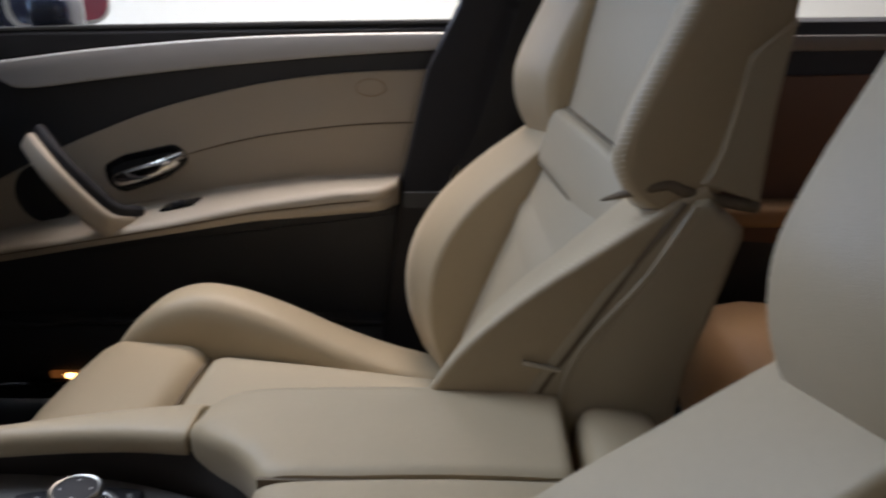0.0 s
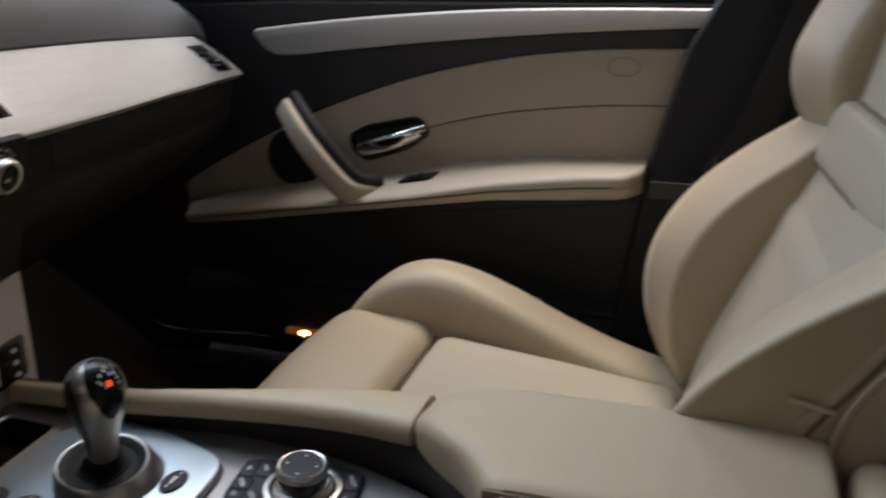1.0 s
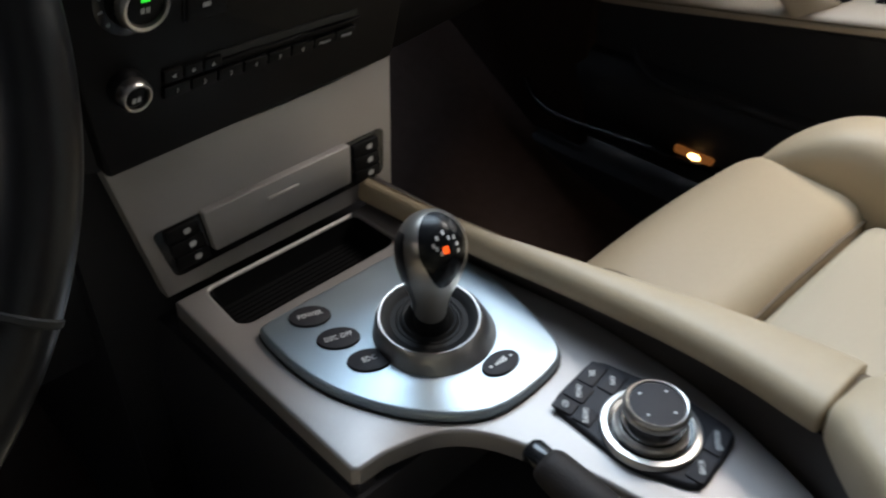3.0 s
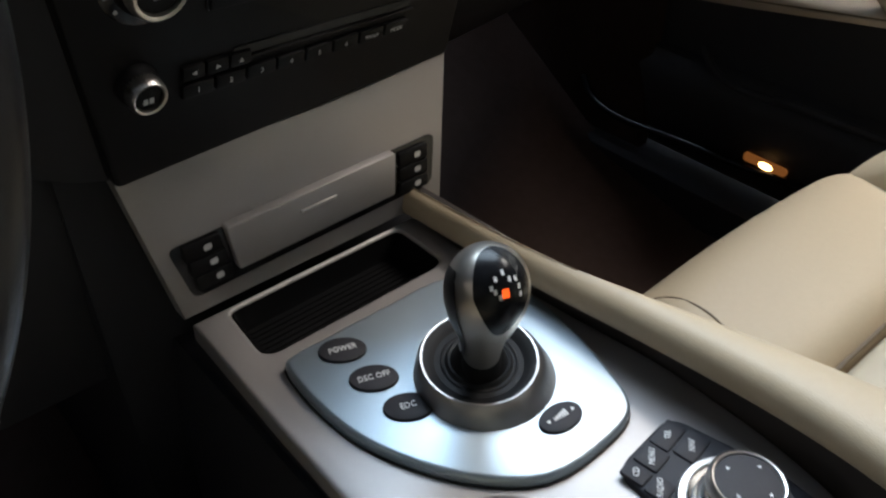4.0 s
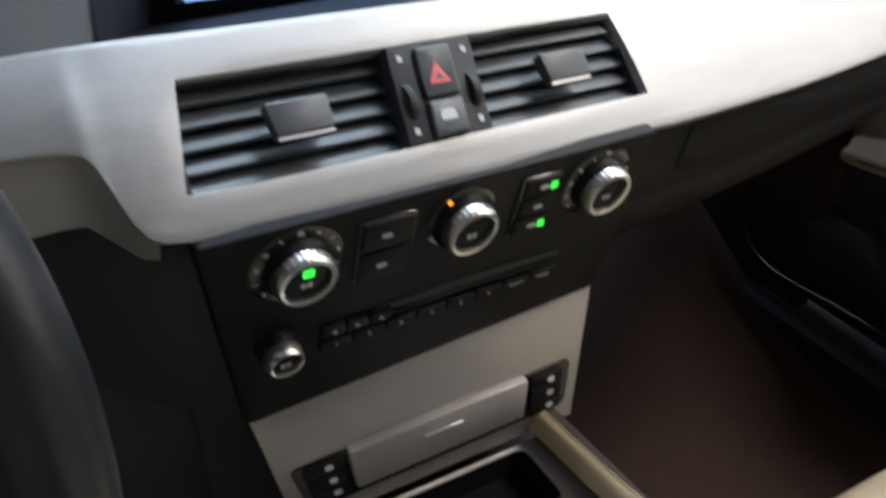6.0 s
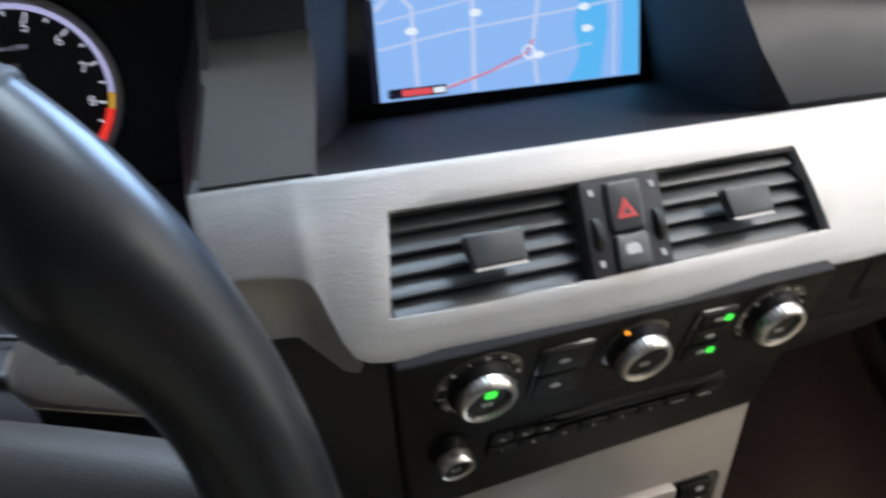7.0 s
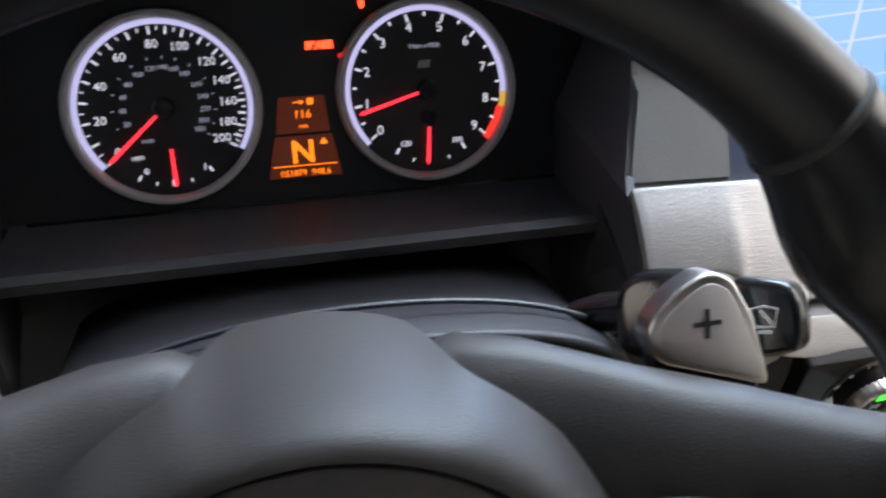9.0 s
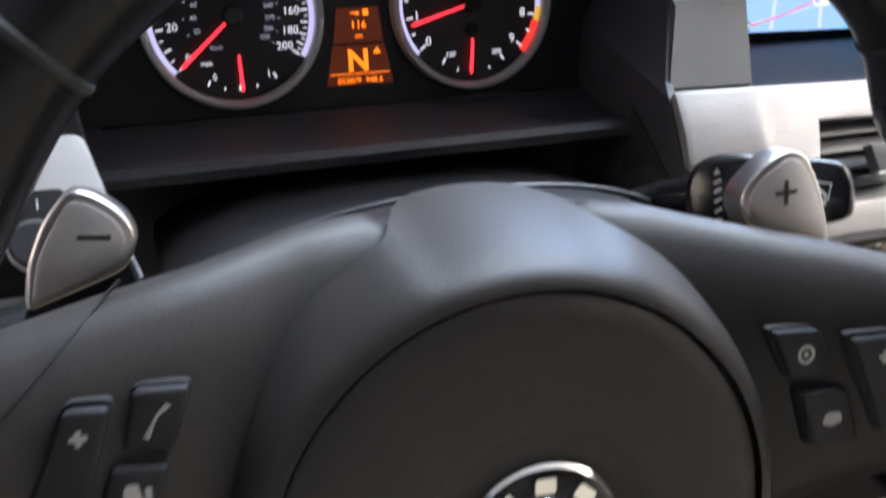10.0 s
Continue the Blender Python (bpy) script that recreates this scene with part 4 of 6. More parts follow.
for kx, ky, led in ((-0.0864, 0.0356, True), (-0.0010, 0.0358, False), (0.0842, 0.0352, False)):
    knob(kx, ky, 0.0146, led, 0.012)
    if kx != -0.0010:
        b = lathe([(0.0225, 0), (0.0225, 0.0008), (0.0215, 0.0014), (0.0, 0.0014)], 40, on(CLIMATE, kx, ky, -0.0006))
        part("dial_base", b, GLOSS, cl)
        for i in range(11):
            a = radians(-40 + 26 * i)
            sc = slab(rect(0.0026 if i % 2 else 0.0018, 0.0012 + 0.0008 * (i % 3)), 0.0003, on(CLIMATE, kx + 0.0195 * math.cos(a), ky + 0.0195 * math.sin(a), 0.0007, math.degrees(a)))
            part("scale_mark", sc, DIM_INK, cl)
part("dial_base", lathe([(0.0195, 0), (0.0195, 0.0008), (0.0185, 0.0014), (0.0, 0.0014)], 40, on(CLIMATE, -0.0010, 0.0358, -0.0006)), GLOSS, cl)
part("orange_led", slab(rect(0.0022, 0.0052, 0.0008, 2), 0.0006, on(CLIMATE, -0.0108, 0.0490, 0.0012, 35)), ORANGE, cl, "lit orange marker")


def key_block(x, y, w, h, rows, leds=False):
    b = part("key_block", slab(rounded([(x - w / 2, y - h / 2), (x + w / 2, y - h / 2), (x + w / 2 + 0.001, y + h / 2), (x - w / 2 - 0.001, y + h / 2)], 0.003), 0.002, on(CLIMATE, 0, 0, -0.0005), 0.0008), GLOSS, cl)
    for i in range(rows):
        yy = y + h / 2 - h * (i + 0.5) / rows
        k = part("key", slab(rect(w - 0.003, h / rows - 0.002, 0.001, 2), 0.0030, on(CLIMATE, x, yy), 0.0008), SHADED_BLACK, b)
        part("symbol", slab(rect(0.0055, 0.0028, 0.001, 2), 0.0003, on(CLIMATE, x - 0.001 + (0.002 if leds else 0), yy, 0.0029)), DIM_INK, k)
        if leds and i != 1:
            part("led", slab(rect(0.0040, 0.0044), 0.0004, on(CLIMATE, x + w / 2 - 0.0050, yy, 0.0030)), GREEN, k, "lit green square")


key_block(-0.0432, 0.0320, 0.0290, 0.0390, 2)
key_block(0.0435, 0.0318, 0.0240, 0.0400, 3, True)
rad = thing("radio", "black radio with a disc slot and small keys", "radio", tuple(on(CLIMATE, 0, -0.03).translation))
part("disc_slot", slab(rect(0.118, 0.0052, 0.0015), 0.0012, on(CLIMATE, 0.018, -0.0150, -0.0006)), RUBBER, rad, "black disc slot")
part("slot_lip", slab(rect(0.124, 0.0016, 0.0006, 2), 0.0028, on(CLIMATE, 0.018, -0.0192, -0.0006), 0.0006), SHADED_BLACK, rad)
for i in range(8):
    k = part("preset_key", slab(rect(0.0172, 0.0082, 0.0012, 2), 0.0034, on(CLIMATE, -0.0615 + 0.0185 * i, -0.0290 + 0.0001 * i, -0.0006), 0.0008), SHADED_BLACK, rad)
    words(("1", "2", "3", "4", "5", "6", "FM/AM", "MODE")[i], 0.0042 if i < 6 else 0.0032, on(CLIMATE, -0.0615 + 0.0185 * i, -0.0290, 0.0029), DIM_INK, k)
for i in range(3):
    k = part("seek_key", slab(rect(0.0120, 0.0080, 0.0012, 2), 0.0034, on(CLIMATE, -0.0640 + 0.0132 * i, -0.0185, -0.0006), 0.0008), SHADED_BLACK, rad)
    part("arrow", slab([(-0.0013, -0.0012), (0.0013, -0.0012), (0, 0.0014)], 0.0003, on(CLIMATE, -0.0640 + 0.0132 * i, -0.0185, 0.0028, (90, -90, 0)[i])), DIM_INK, k)
cl_keep, cl = cl, rad
knob(-0.0930, -0.0168, 0.0094, False, 0.013)
cl = cl_keep

# ---- lower stack trim with the ashtray ----
low = thing("stack_trim", "warm silver trim plate below the radio", "trim panel", tuple(STACK.translation))
out = [(-0.1125, 0.056)] + [(-0.1125 + 0.2265 * i / 8, 0.056 - 0.0055 * math.sin(math.pi * i / 8)) for i in range(1, 8)] + [(0.1140, 0.0555), (0.1090, -0.0545), (-0.0925, -0.0550)]
part("plate", slab(out, 0.012, on(STACK, 0, 0, -0.012), 0.0015), SATIN, low)
part("recess", slab(rounded([(-0.0935, -0.002), (0.1025, 0.0012), (0.1000, -0.0375), (-0.0840, -0.0415)], 0.006), 0.0020, on(STACK, 0, 0, -0.0008)), GLOSS, low, "black surround")
ash = part("ashtray_lid", slab(rounded([(-0.0585, 0.0008), (0.0660, 0.0018), (0.0640, -0.0300), (-0.0545, -0.0320)], 0.002), 0.0065, on(STACK, 0, 0, 0.0), 0.0012), SATIN, low, "warm silver ashtray lid")
part("grip_bar", slab(rect(0.0270, 0.0022, 0.001, 2), 0.0018, on(STACK, 0.0042, -0.0100, 0.0062), 0.0006), CHROME, ash, "bright grip bar")
for x, tilt in ((-0.0735, 0), (0.0830, 1)):
    for i in range(3):
        k = part("switch_key", slab(rect(0.024, 0.0105, 0.0015, 2), 0.0030, on(STACK, x + 0.002 * i * (1 - tilt), -0.0082 - 0.0114 * i, 0.0006), 0.0008), SHADED_BLACK, low)
        part("symbol", slab(rect(0.0050, 0.0042, 0.0012, 2), 0.0003, on(STACK, x + 0.003 + 0.002 * i * (1 - tilt), -0.0082 - 0.0114 * i, 0.0035)), DIM_INK, k)

# ---- centre console ----
con = thing("centre_console", "silver centre console with cream leather flanks", "console", (0.34, 0.4, 0.6))


def C(x, y):
    return (x - 0.338, y - 0.435)


left = [C(0.249, 0.626), C(0.2475, 0.53), C(0.248, 0.437), C(0.252, 0.4335)] + spline([C(0.270, 0.4325), C(0.303, 0.4215), C(0.326, 0.395), C(0.3435, 0.345), C(0.356, 0.298), C(0.386, 0.258), C(0.410, 0.230)], 5)
right = spline([C(0.422, 0.243), C(0.430, 0.267), C(0.440, 0.305), C(0.4455, 0.34), C(0.4465, 0.38), C(0.4440, 0.43), C(0.432, 0.50), C(0.4245, 0.57), C(0.4225, 0.626)], 5)
tray_hole = [C(0.271, 0.6215), C(0.404, 0.6215), C(0.4055, 0.578), C(0.3985, 0.5745), C(0.275, 0.5745), C(0.2685, 0.580)]
part("plate", slab_hole(list(left) + list(right), rounded(tray_hole, 0.006), 0.014, on(CONSOLE, 0, 0, -0.014), 0.003), SATIN, con, "satin silver console plate")
hole = rounded(tray_hole, 0.006)
mid = sum(hole, Vector((0, 0))) / len(hole)
bowl = [[CONSOLE @ Vector((*(mid + (p - mid) * k), z)) for p in hole] for k, z in ((0.998, -0.002), (0.985, -0.0015), (0.975, -0.003), (0.95, -0.016), (0.90, -0.020), (0.02, -0.020))]
tray = part("tray", loft(bowl, caps=False), TRAY, con, "black ribbed oddments tray")
for i in range(9):
    part("tray_rib", slab(rect(0.116, 0.0014), 0.0008, on(CONSOLE, -0.0005, 0.1460 + 0.0042 * i, -0.0200)), TRAY, tray)
# dark channel between the plate and the flank, and the well round the brake lever
upper = spline([(0.417, 0.63), (0.421, 0.56), (0.424, 0.50), (0.4315, 0.43), (0.4365, 0.36), (0.4360, 0.31), (0.4305, 0.268), (0.4190, 0.246), (0.4035, 0.226), (0.3890, 0.207), (0.373, 0.190), (0.36, 0.178)], 4)
lower = spline([(0.427, 0.63), (0.429, 0.56), (0.438, 0.50), (0.4490, 0.43), (0.4510, 0.38), (0.4500, 0.34), (0.4445, 0.305), (0.4345, 0.267), (0.4270, 0.245), (0.412, 0.224), (0.396, 0.204), (0.38, 0.19)], 4)
wall = loft([[(a.x, a.y, 0.7005), (lerp(a.x, b.x, 0.12), lerp(a.y, b.y, 0.12), 0.694), (lerp(a.x, b.x, 0.5), lerp(a.y, b.y, 0.5), 0.676), (b.x, b.y, 0.655), (b.x + 0.004, b.y, 0.640), (b.x + 0.012, b.y - 0.004, 0.640), (a.x + 0.012, a.y - 0.004, 0.7005)] for a, b in zip(upper, lower)])
part("channel", wall, CONSOLE_WALL, con, "dark brown channel wall", 50)
wellb = box(0.2475, 0.43, 0.20, 0.432, 0.585, 0.60)
part("brake_well", wellb, DARK, con)
part("side_skirt", loft([[(0.2495, y, z - 0.001) for y, z in ((0.63, 0.668), (0.434, 0.656), (0.43, 0.60), (0.63, 0.60))], [(0.262, y, z - 0.001) for y, z in ((0.63, 0.668), (0.434, 0.656), (0.43, 0.60), (0.63, 0.60))]]), DARK, con)

# cream flank on the passenger's side
FL = [(0.628, 0.412, 0.4245), (0.56, 0.4150, 0.4285), (0.50, 0.4190, 0.4360), (0.43, 0.4265, 0.4535), (0.36, 0.4315, 0.4715), (0.31, 0.4308, 0.4820), (0.275, 0.4262, 0.4862), (0.262, 0.4245, 0.4865)]
rings = []
for y, a, b in spline(FL, 4):
    w, z = b - a, 0.7184 - (y - 0.262) * 0.040
    k = min(0.0075, 0.45 * w)
    rings.append([(a + 0.022, y, z - 0.023), (a + 0.010, y, z - 0.0215), (a + 0.0035, y, z - 0.0205), (a + 0.0009, y, z - 0.0185), (a + 0.0002, y, z - 0.015), (a + 0.001, y, z - 0.009), (a + 0.4 * k, y, z - 0.0045), (a + k, y, z - 0.0014), (a + 1.5 * k, y, z - 0.0002), (a + w * 0.62, y, z + 0.0002), (a + w * 0.85, y, z - 0.0035), (b - 0.0012, y, z - 0.0085), (b + 0.0005, y, z - 0.014), (b + 0.002, y, z - 0.03), (b + 0.001, y, z - 0.06), (a + 0.022, y, z - 0.06)])
tail = rings[-1]
mid = sum((Vector(p) for p in tail), Vector()) / len(tail)
for k, back in ((0.985, 0.0012), (0.95, 0.0020), (0.88, 0.0024)):
    rings.append([Vector(p).lerp(Vector((mid.x, p[1], mid.z)), 1 - k) - Vector((0, back, 0)) for p in tail])
part("flank_pad", loft(rings), LEATHER, con, "cream leather flank pad", 50)

# armrest: two cream lids meeting along the middle, and the block behind
arm = thing("armrest", "cream leather armrest with two hinged lids", "armrest", (0.35, 0.1, 0.66))


def lid(x_out, x_in, y0, front, z, dip, floor, name, label):
    """front(u): the front edge's y across the lid, u from its outer (0) to its inner edge (1); dip(u): how far that edge droops; floor: the height of its lower edge."""
    rings = []
    nu = 40
    for i in range(nu + 1):
        u = i / nu
        x = lerp(x_out, x_in, u)
        zz = z - 0.030 * max(0, 1 - u / 0.16) ** 2.0 - 0.003 * max(0, 1 - (1 - u) / 0.06) ** 2
        f, d = front(u), dip(u)
        rings.append([(x, y0, zz - 0.05), (x, y0, zz - 0.004), (x, y0 + 0.004, zz)] + [(x, lerp(y0 + 0.01, f - 0.060, s), zz + 0.002 * math.sin(math.pi * s)) for s in (0, 0.25, 0.5, 0.75, 1)]
                     + [(x, f - 0.045, zz - 0.10 * d), (x, f - 0.030, zz - 0.30 * d), (x, f - 0.018, zz - 0.60 * d - 0.0004), (x, f - 0.009, zz - 0.85 * d - 0.0022), (x, f - 0.0035, zz - d - 0.0055), (x, f - 0.0008, zz - d - 0.0100), (x, f, zz - d - 0.0145)]
                     + [(x, f - 0.0005, floor + 0.004), (x, f - 0.0022, floor + 0.001), (x, f - 0.008, floor), (x, y0 + 0.05, floor - 0.01)])
    part(name, loft(rings), LEATHER, arm, label, 50)


FRONT = spline([(-0.2, 0.2592), (0.0, 0.2592), (0.25, 0.2590), (0.42, 0.2583), (0.53, 0.2470), (0.64, 0.2310), (0.758, 0.2110), (0.885, 0.1955), (1.0, 0.1860)], 6)
lid(0.486, 0.3515, -0.030, lambda u: curve_at(FRONT, u)[0], 0.7365, lambda u: 0.0165 * (1 - min(1, u / 0.75) ** 2) ** 2, 0.697, "lid", "cream leather lid beside the passenger")
lid(0.228, 0.3490, -0.034, lambda u: 0.150 + 0.040 * u ** 0.8, 0.7345, lambda u: 0.004, 0.674, "lid", "cream leather lid beside the driver")
part("seam_strip", box(0.3485, 0.352, -0.03, 0.185, 0.66, 0.7315), SEAM, arm)
part("rear_block", soft_box((0.222, 0.066, 0.10), 0.020, pose(0.365, -0.0700, 0.6790, 7, 0, 0)), LEATHER, arm, "cream leather rear block")
part("base", box(0.24, 0.462, -0.090, 0.16, 0.40, 0.69, bevel=0.01), SHELL, arm)
part("joint", slab(rounded([(0.4285, 0.698), (0.484, 0.690), (0.484, 0.704), (0.470, 0.7135), (0.436, 0.7145), (0.4300, 0.710)], 0.003), 0.012, basis((0, 0.262, 0), (1, 0, 0), (0, 0, 1))), SEAM, arm, "dark joint before the lid")

# ---- gear selector ----
sel = thing("gear_selector", "steel gear selector plate with a silver lever", "gear lever", (0.345, 0.48, 0.68))
pl = spline([C(0.2705, 0.5535), C(0.2690, 0.515), C(0.2765, 0.478), C(0.2990, 0.437), C(0.3320, 0.4085), C(0.3750, 0.4050), C(0.4010, 0.4125), C(0.4125, 0.440), C(0.4215, 0.485), C(0.4195, 0.520), C(0.3930, 0.5545), C(0.3470, 0.5590), C(0.3040, 0.5600), C(0.2790, 0.5600)], 4, True)
part("plate", slab(pl, 0.008, on(CONSOLE, 0, 0, -0.0002), 0.0028, 3), PLATE, sel, "brushed steel plate")
part("plate_gap", slab([p * 1.0 + (p - Vector(C(0.347, 0.482))).normalized() * 0.0012 for p in pl], 0.0012, on(CONSOLE, 0, 0, -0.0004)), RUBBER, sel)
RC = C(0.3500, 0.4810)
ring = lathe([(0.0405, 0.0), (0.0395, 0.0025), (0.0378, 0.0075), (0.0360, 0.0125), (0.0342, 0.0158), (0.0328, 0.0174), (0.0316, 0.0172), (0.0310, 0.010), (0.0310, 0.0)], 56)
for v in ring.verts:
    v.co.x += 0.0030 * (1 - v.co.z / 0.0174)
    v.co.y -= 0.0025 * (1 - v.co.z / 0.0174)
bmesh.ops.transform(ring, matrix=on(CONSOLE, *RC, 0.0072) @ pose(0, 0, 0, 3, -3, 0), verts=ring.verts)
part("collar", ring, COLLAR, sel, "satin silver collar")
boot = lathe([(0.0325, 0.013), (0.0324, 0.0166), (0.0300, 0.0164), (0.0265, 0.0140), (0.0235, 0.0120), (0.0210, 0.0135), (0.0195, 0.0125), (0.0175, 0.0150), (0.0160, 0.0145), (0.0135, 0.020), (0.012, 0.028), (0.0, 0.028)], 48, on(CONSOLE, *RC, 0.0072) @ pose(0, 0, 0, 3, -3, 0))
part("gaiter", boot, GAITER, sel, "black folded gaiter")
# lever: a club that leans to the driver
foot, head = Vector((0.3490, 0.4780, 0.684)), Vector((0.3308, 0.4560, 0.7655))
ax = (head - foot).normalized()
lev = Matrix.Translation(foot) @ ax.to_track_quat("Z", "Y").to_matrix().to_4x4()
part("shaft", lathe([(0.0135, 0.0), (0.0115, 0.014), (0.0098, 0.026), (0.0, 0.026)], 24, lev), GAITER, sel)
prof = spline([(0.0098, 0.022), (0.0103, 0.029), (0.0114, 0.041), (0.0136, 0.054), (0.0169, 0.067), (0.0194, 0.080), (0.0202, 0.0905), (0.0188, 0.1020), (0.0140, 0.1105), (0.0070, 0.1150), (0.0008, 0.1160)], 4)
club = lathe([(0.0, 0.022)] + [(p.x, p.y) for p in prof], 40, lev)
club_tree = BVHTree.FromBMesh(club)
grip = part("knob", club, CLUB, sel, "satin silver club-shaped knob", 60)
side = lev.to_3x3().inverted() @ Vector((-0.30, -0.95, 0.1))
a0 = math.atan2(side.y, side.x) + 0.35
side = lev.to_3x3().inverted() @ Vector((-0.86, 0.50, 0.1))
a1 = math.atan2(side.y, side.x)


def knob_patch(a_mid, a_half, z0, z1, lift, taper, n=14):
    rings = []
    for i in range(n + 1):
        v = i / n
        z = lerp(z0, z1, v)
        r = curve_at([(p.y, p.x) for p in prof], z)[0] + lift
        half = a_half * math.sqrt(max(0.0, 1 - (2 * v - 1) ** 2)) * lerp(taper, 1, v)
        rings.append([lev @ Vector((r * math.cos(a_mid + half * s), r * math.sin(a_mid + half * s), z)) for s in (-1, -0.75, -0.5, -0.25, 0, 0.25, 0.5, 0.75, 1)])
    return loft(rings, closed=False)


# the shift diagram: an egg-shaped lens let into the face of the knob
face_n = Vector((-0.27, -0.786, 0.553)).normalized()
face_u = (Vector((0, 0, 1)) - face_n * face_n.z).normalized()
face_s = face_u.cross(face_n)
face_c = head + ax * 0.004


def on_knob(s, u, lift):
    p = project(club_tree, face_c + face_s * s + face_u * u + face_n * 0.1, -face_n)
    return p + face_n * lift if p else None


lens = bmesh.new()
rows = []
for i in range(9):
    row = []
    for j in range(28):
        a = 6.28318 * j / 28
        r = i / 8
        w = 0.0142 * (1 - 0.34 * max(0, -math.sin(a)))
        row.append(on_knob(r * w * math.cos(a), r * 0.0215 * math.sin(a), 0.0005 * (1 - r ** 6) + 0.0005))
    rows.append(row)
for ra, rb in zip(rows[1:], rows[2:]):
    for j in range(28):
        q = (ra[j], ra[(j + 1) % 28], rb[(j + 1) % 28], rb[j])
        if all(q):
            lens.faces.new([lens.verts.new(p) for p in q])
if all(rows[1]):
    lens.faces.new([lens.verts.new(p) for p in rows[1]])
bmesh.ops.remove_doubles(lens, verts=lens.verts, dist=1e-6)
part("indicator", lens, INDICATOR, grip, "gloss black shift diagram", 60)


def knob_mark(s, u, w, h, mat, name):
    q = [on_knob(s + a * w / 2, u + b * h / 2, 0.0014) for a, b in ((-1, -1), (1, -1), (1, 1), (-1, 1))]
    if all(q):
        bm = bmesh.new()
        bm.faces.new([bm.verts.new(p) for p in q])
        part(name, bm, mat, grip)


knob_mark(-0.0008, 0.0006, 0.0034, 0.0042, SEL_RED, "lit_mark")
for s, u in ((-0.0068, 0.0042), (-0.0054, 0.0022), (-0.0042, 0.0078), (-0.0002, 0.0100), (0.0022, 0.0066), (0.0052, 0.0062), (0.0064, 0.0024), (0.0068, -0.0014), (-0.0034, -0.0008)):
    knob_mark(s, u, 0.0015, 0.0024, WHITE_INK, "shift_mark")
back = knob_patch(a1, 0.85, 0.026, 0.110, 0.0006, 0.8)
part("leather_back", back, HIDE, grip, "black leather back", 60)
SEL_KEYS = [("POWER", 0.3020, 0.5440), ("DSC OFF", 0.3030, 0.5155), ("EDC", 0.3050, 0.4875)]
for txt, x, y in SEL_KEYS:
    k = part("button", slab(oval(0.0140, 0.0096, 32), 0.0026, on(CONSOLE, *C(x, y), 0.0074, -32), 0.0012), DARK, sel, "oval black button")
    words(txt, 0.0056, on(CONSOLE, *C(x, y), 0.0102, -20), WHITE_INK, k, wide=0.85)
k = part("button", slab(oval(0.0138, 0.0088, 32), 0.0026, on(CONSOLE, *C(0.3635, 0.4300), 0.0074, -4), 0.0012), DARK, sel, "oval black button")
for i in range(6):
    part("bar", slab(rect(0.0011, 0.0018 + 0.0005 * i), 0.0003, on(CONSOLE, *C(0.3595 + 0.0016 * i, 0.4303), 0.0099, -4)), WHITE_INK, k)
part("arrow", slab([(-0.0012, -0.001), (0.0012, -0.001), (0, 0.0012)], 0.0003, on(CONSOLE, *C(0.3720, 0.4298), 0.0099)), WHITE_INK, k)
part("arrow", slab([(-0.0012, 0.001), (0.0012, 0.001), (0, -0.0012)], 0.0003, on(CONSOLE, *C(0.3555, 0.4308), 0.0099)), WHITE_INK, k)

# ---- rotary controller ----
rot = thing("rotary_controller", "black rotary menu controller with a silver ring", "control knob", (0.398, 0.345, 0.67))
RM = on(CONSOLE, *C(0.398, 0.342), 0.0, 0) @ pose(0, 0, 0, 0, 0, 8)
part("base", slab(rounded([(-0.0265, -0.0470), (0.0245, -0.0470), (0.0300, -0.006), (0.0235, 0.0510), (-0.0265, 0.0530), (-0.0380, -0.006)], 0.011, 6), 0.0055, RM @ pose(0, 0, -0.001), 0.0022, 3), DARK, rot, "black base")
RK = RM @ pose(-0.0070, -0.0045, 0)
part("outer_ring", lathe([(0.0300, 0.003), (0.0300, 0.0068), (0.0292, 0.0082), (0.0262, 0.0086), (0.0250, 0.0078), (0.0250, 0.003)], 56, RK), CHROME, rot, "satin silver ring")
part("dish", lathe([(0.0252, 0.0035), (0.0252, 0.0072), (0.020, 0.0062), (0, 0.0062)], 48, RK), GLOSS, rot)
kn = part("knob", lathe([(0.0195, 0.006), (0.0195, 0.0110), (0.0190, 0.0150), (0.0190, 0.0225), (0.0, 0.0225)], 48, RK), GLOSS, rot)
part("knob_foot", lathe([(0.0222, 0.006), (0.0222, 0.0085), (0.0210, 0.0108), (0.0194, 0.0116), (0.0194, 0.006)], 48, RK), CHROME, kn, "satin silver lip")
part("knob_rim", lathe([(0.0188, 0.0218), (0.0195, 0.0226), (0.0195, 0.0250), (0.0188, 0.0274), (0.0176, 0.0284), (0.0166, 0.0280), (0.0164, 0.0260), (0.0162, 0.0220)], 56, RK, shape=lambda a: 1 + 0.002 * math.cos(60 * a)), CHROME, kn, "bright silver rim")
part("knob_cap", lathe([(0.0164, 0.024), (0.0162, 0.0272), (0.010, 0.0278), (0, 0.0280)], 40, RK), DARK, kn)
for i in range(4):
    part("arrow", slab([(-0.0011, -0.0008), (0.0011, -0.0008), (0, 0.0010)], 0.0003, RK @ pose(0, 0, 0, 0, 0, 90 * i) @ pose(0, 0.0115, 0.0277)), WHITE_INK, kn)
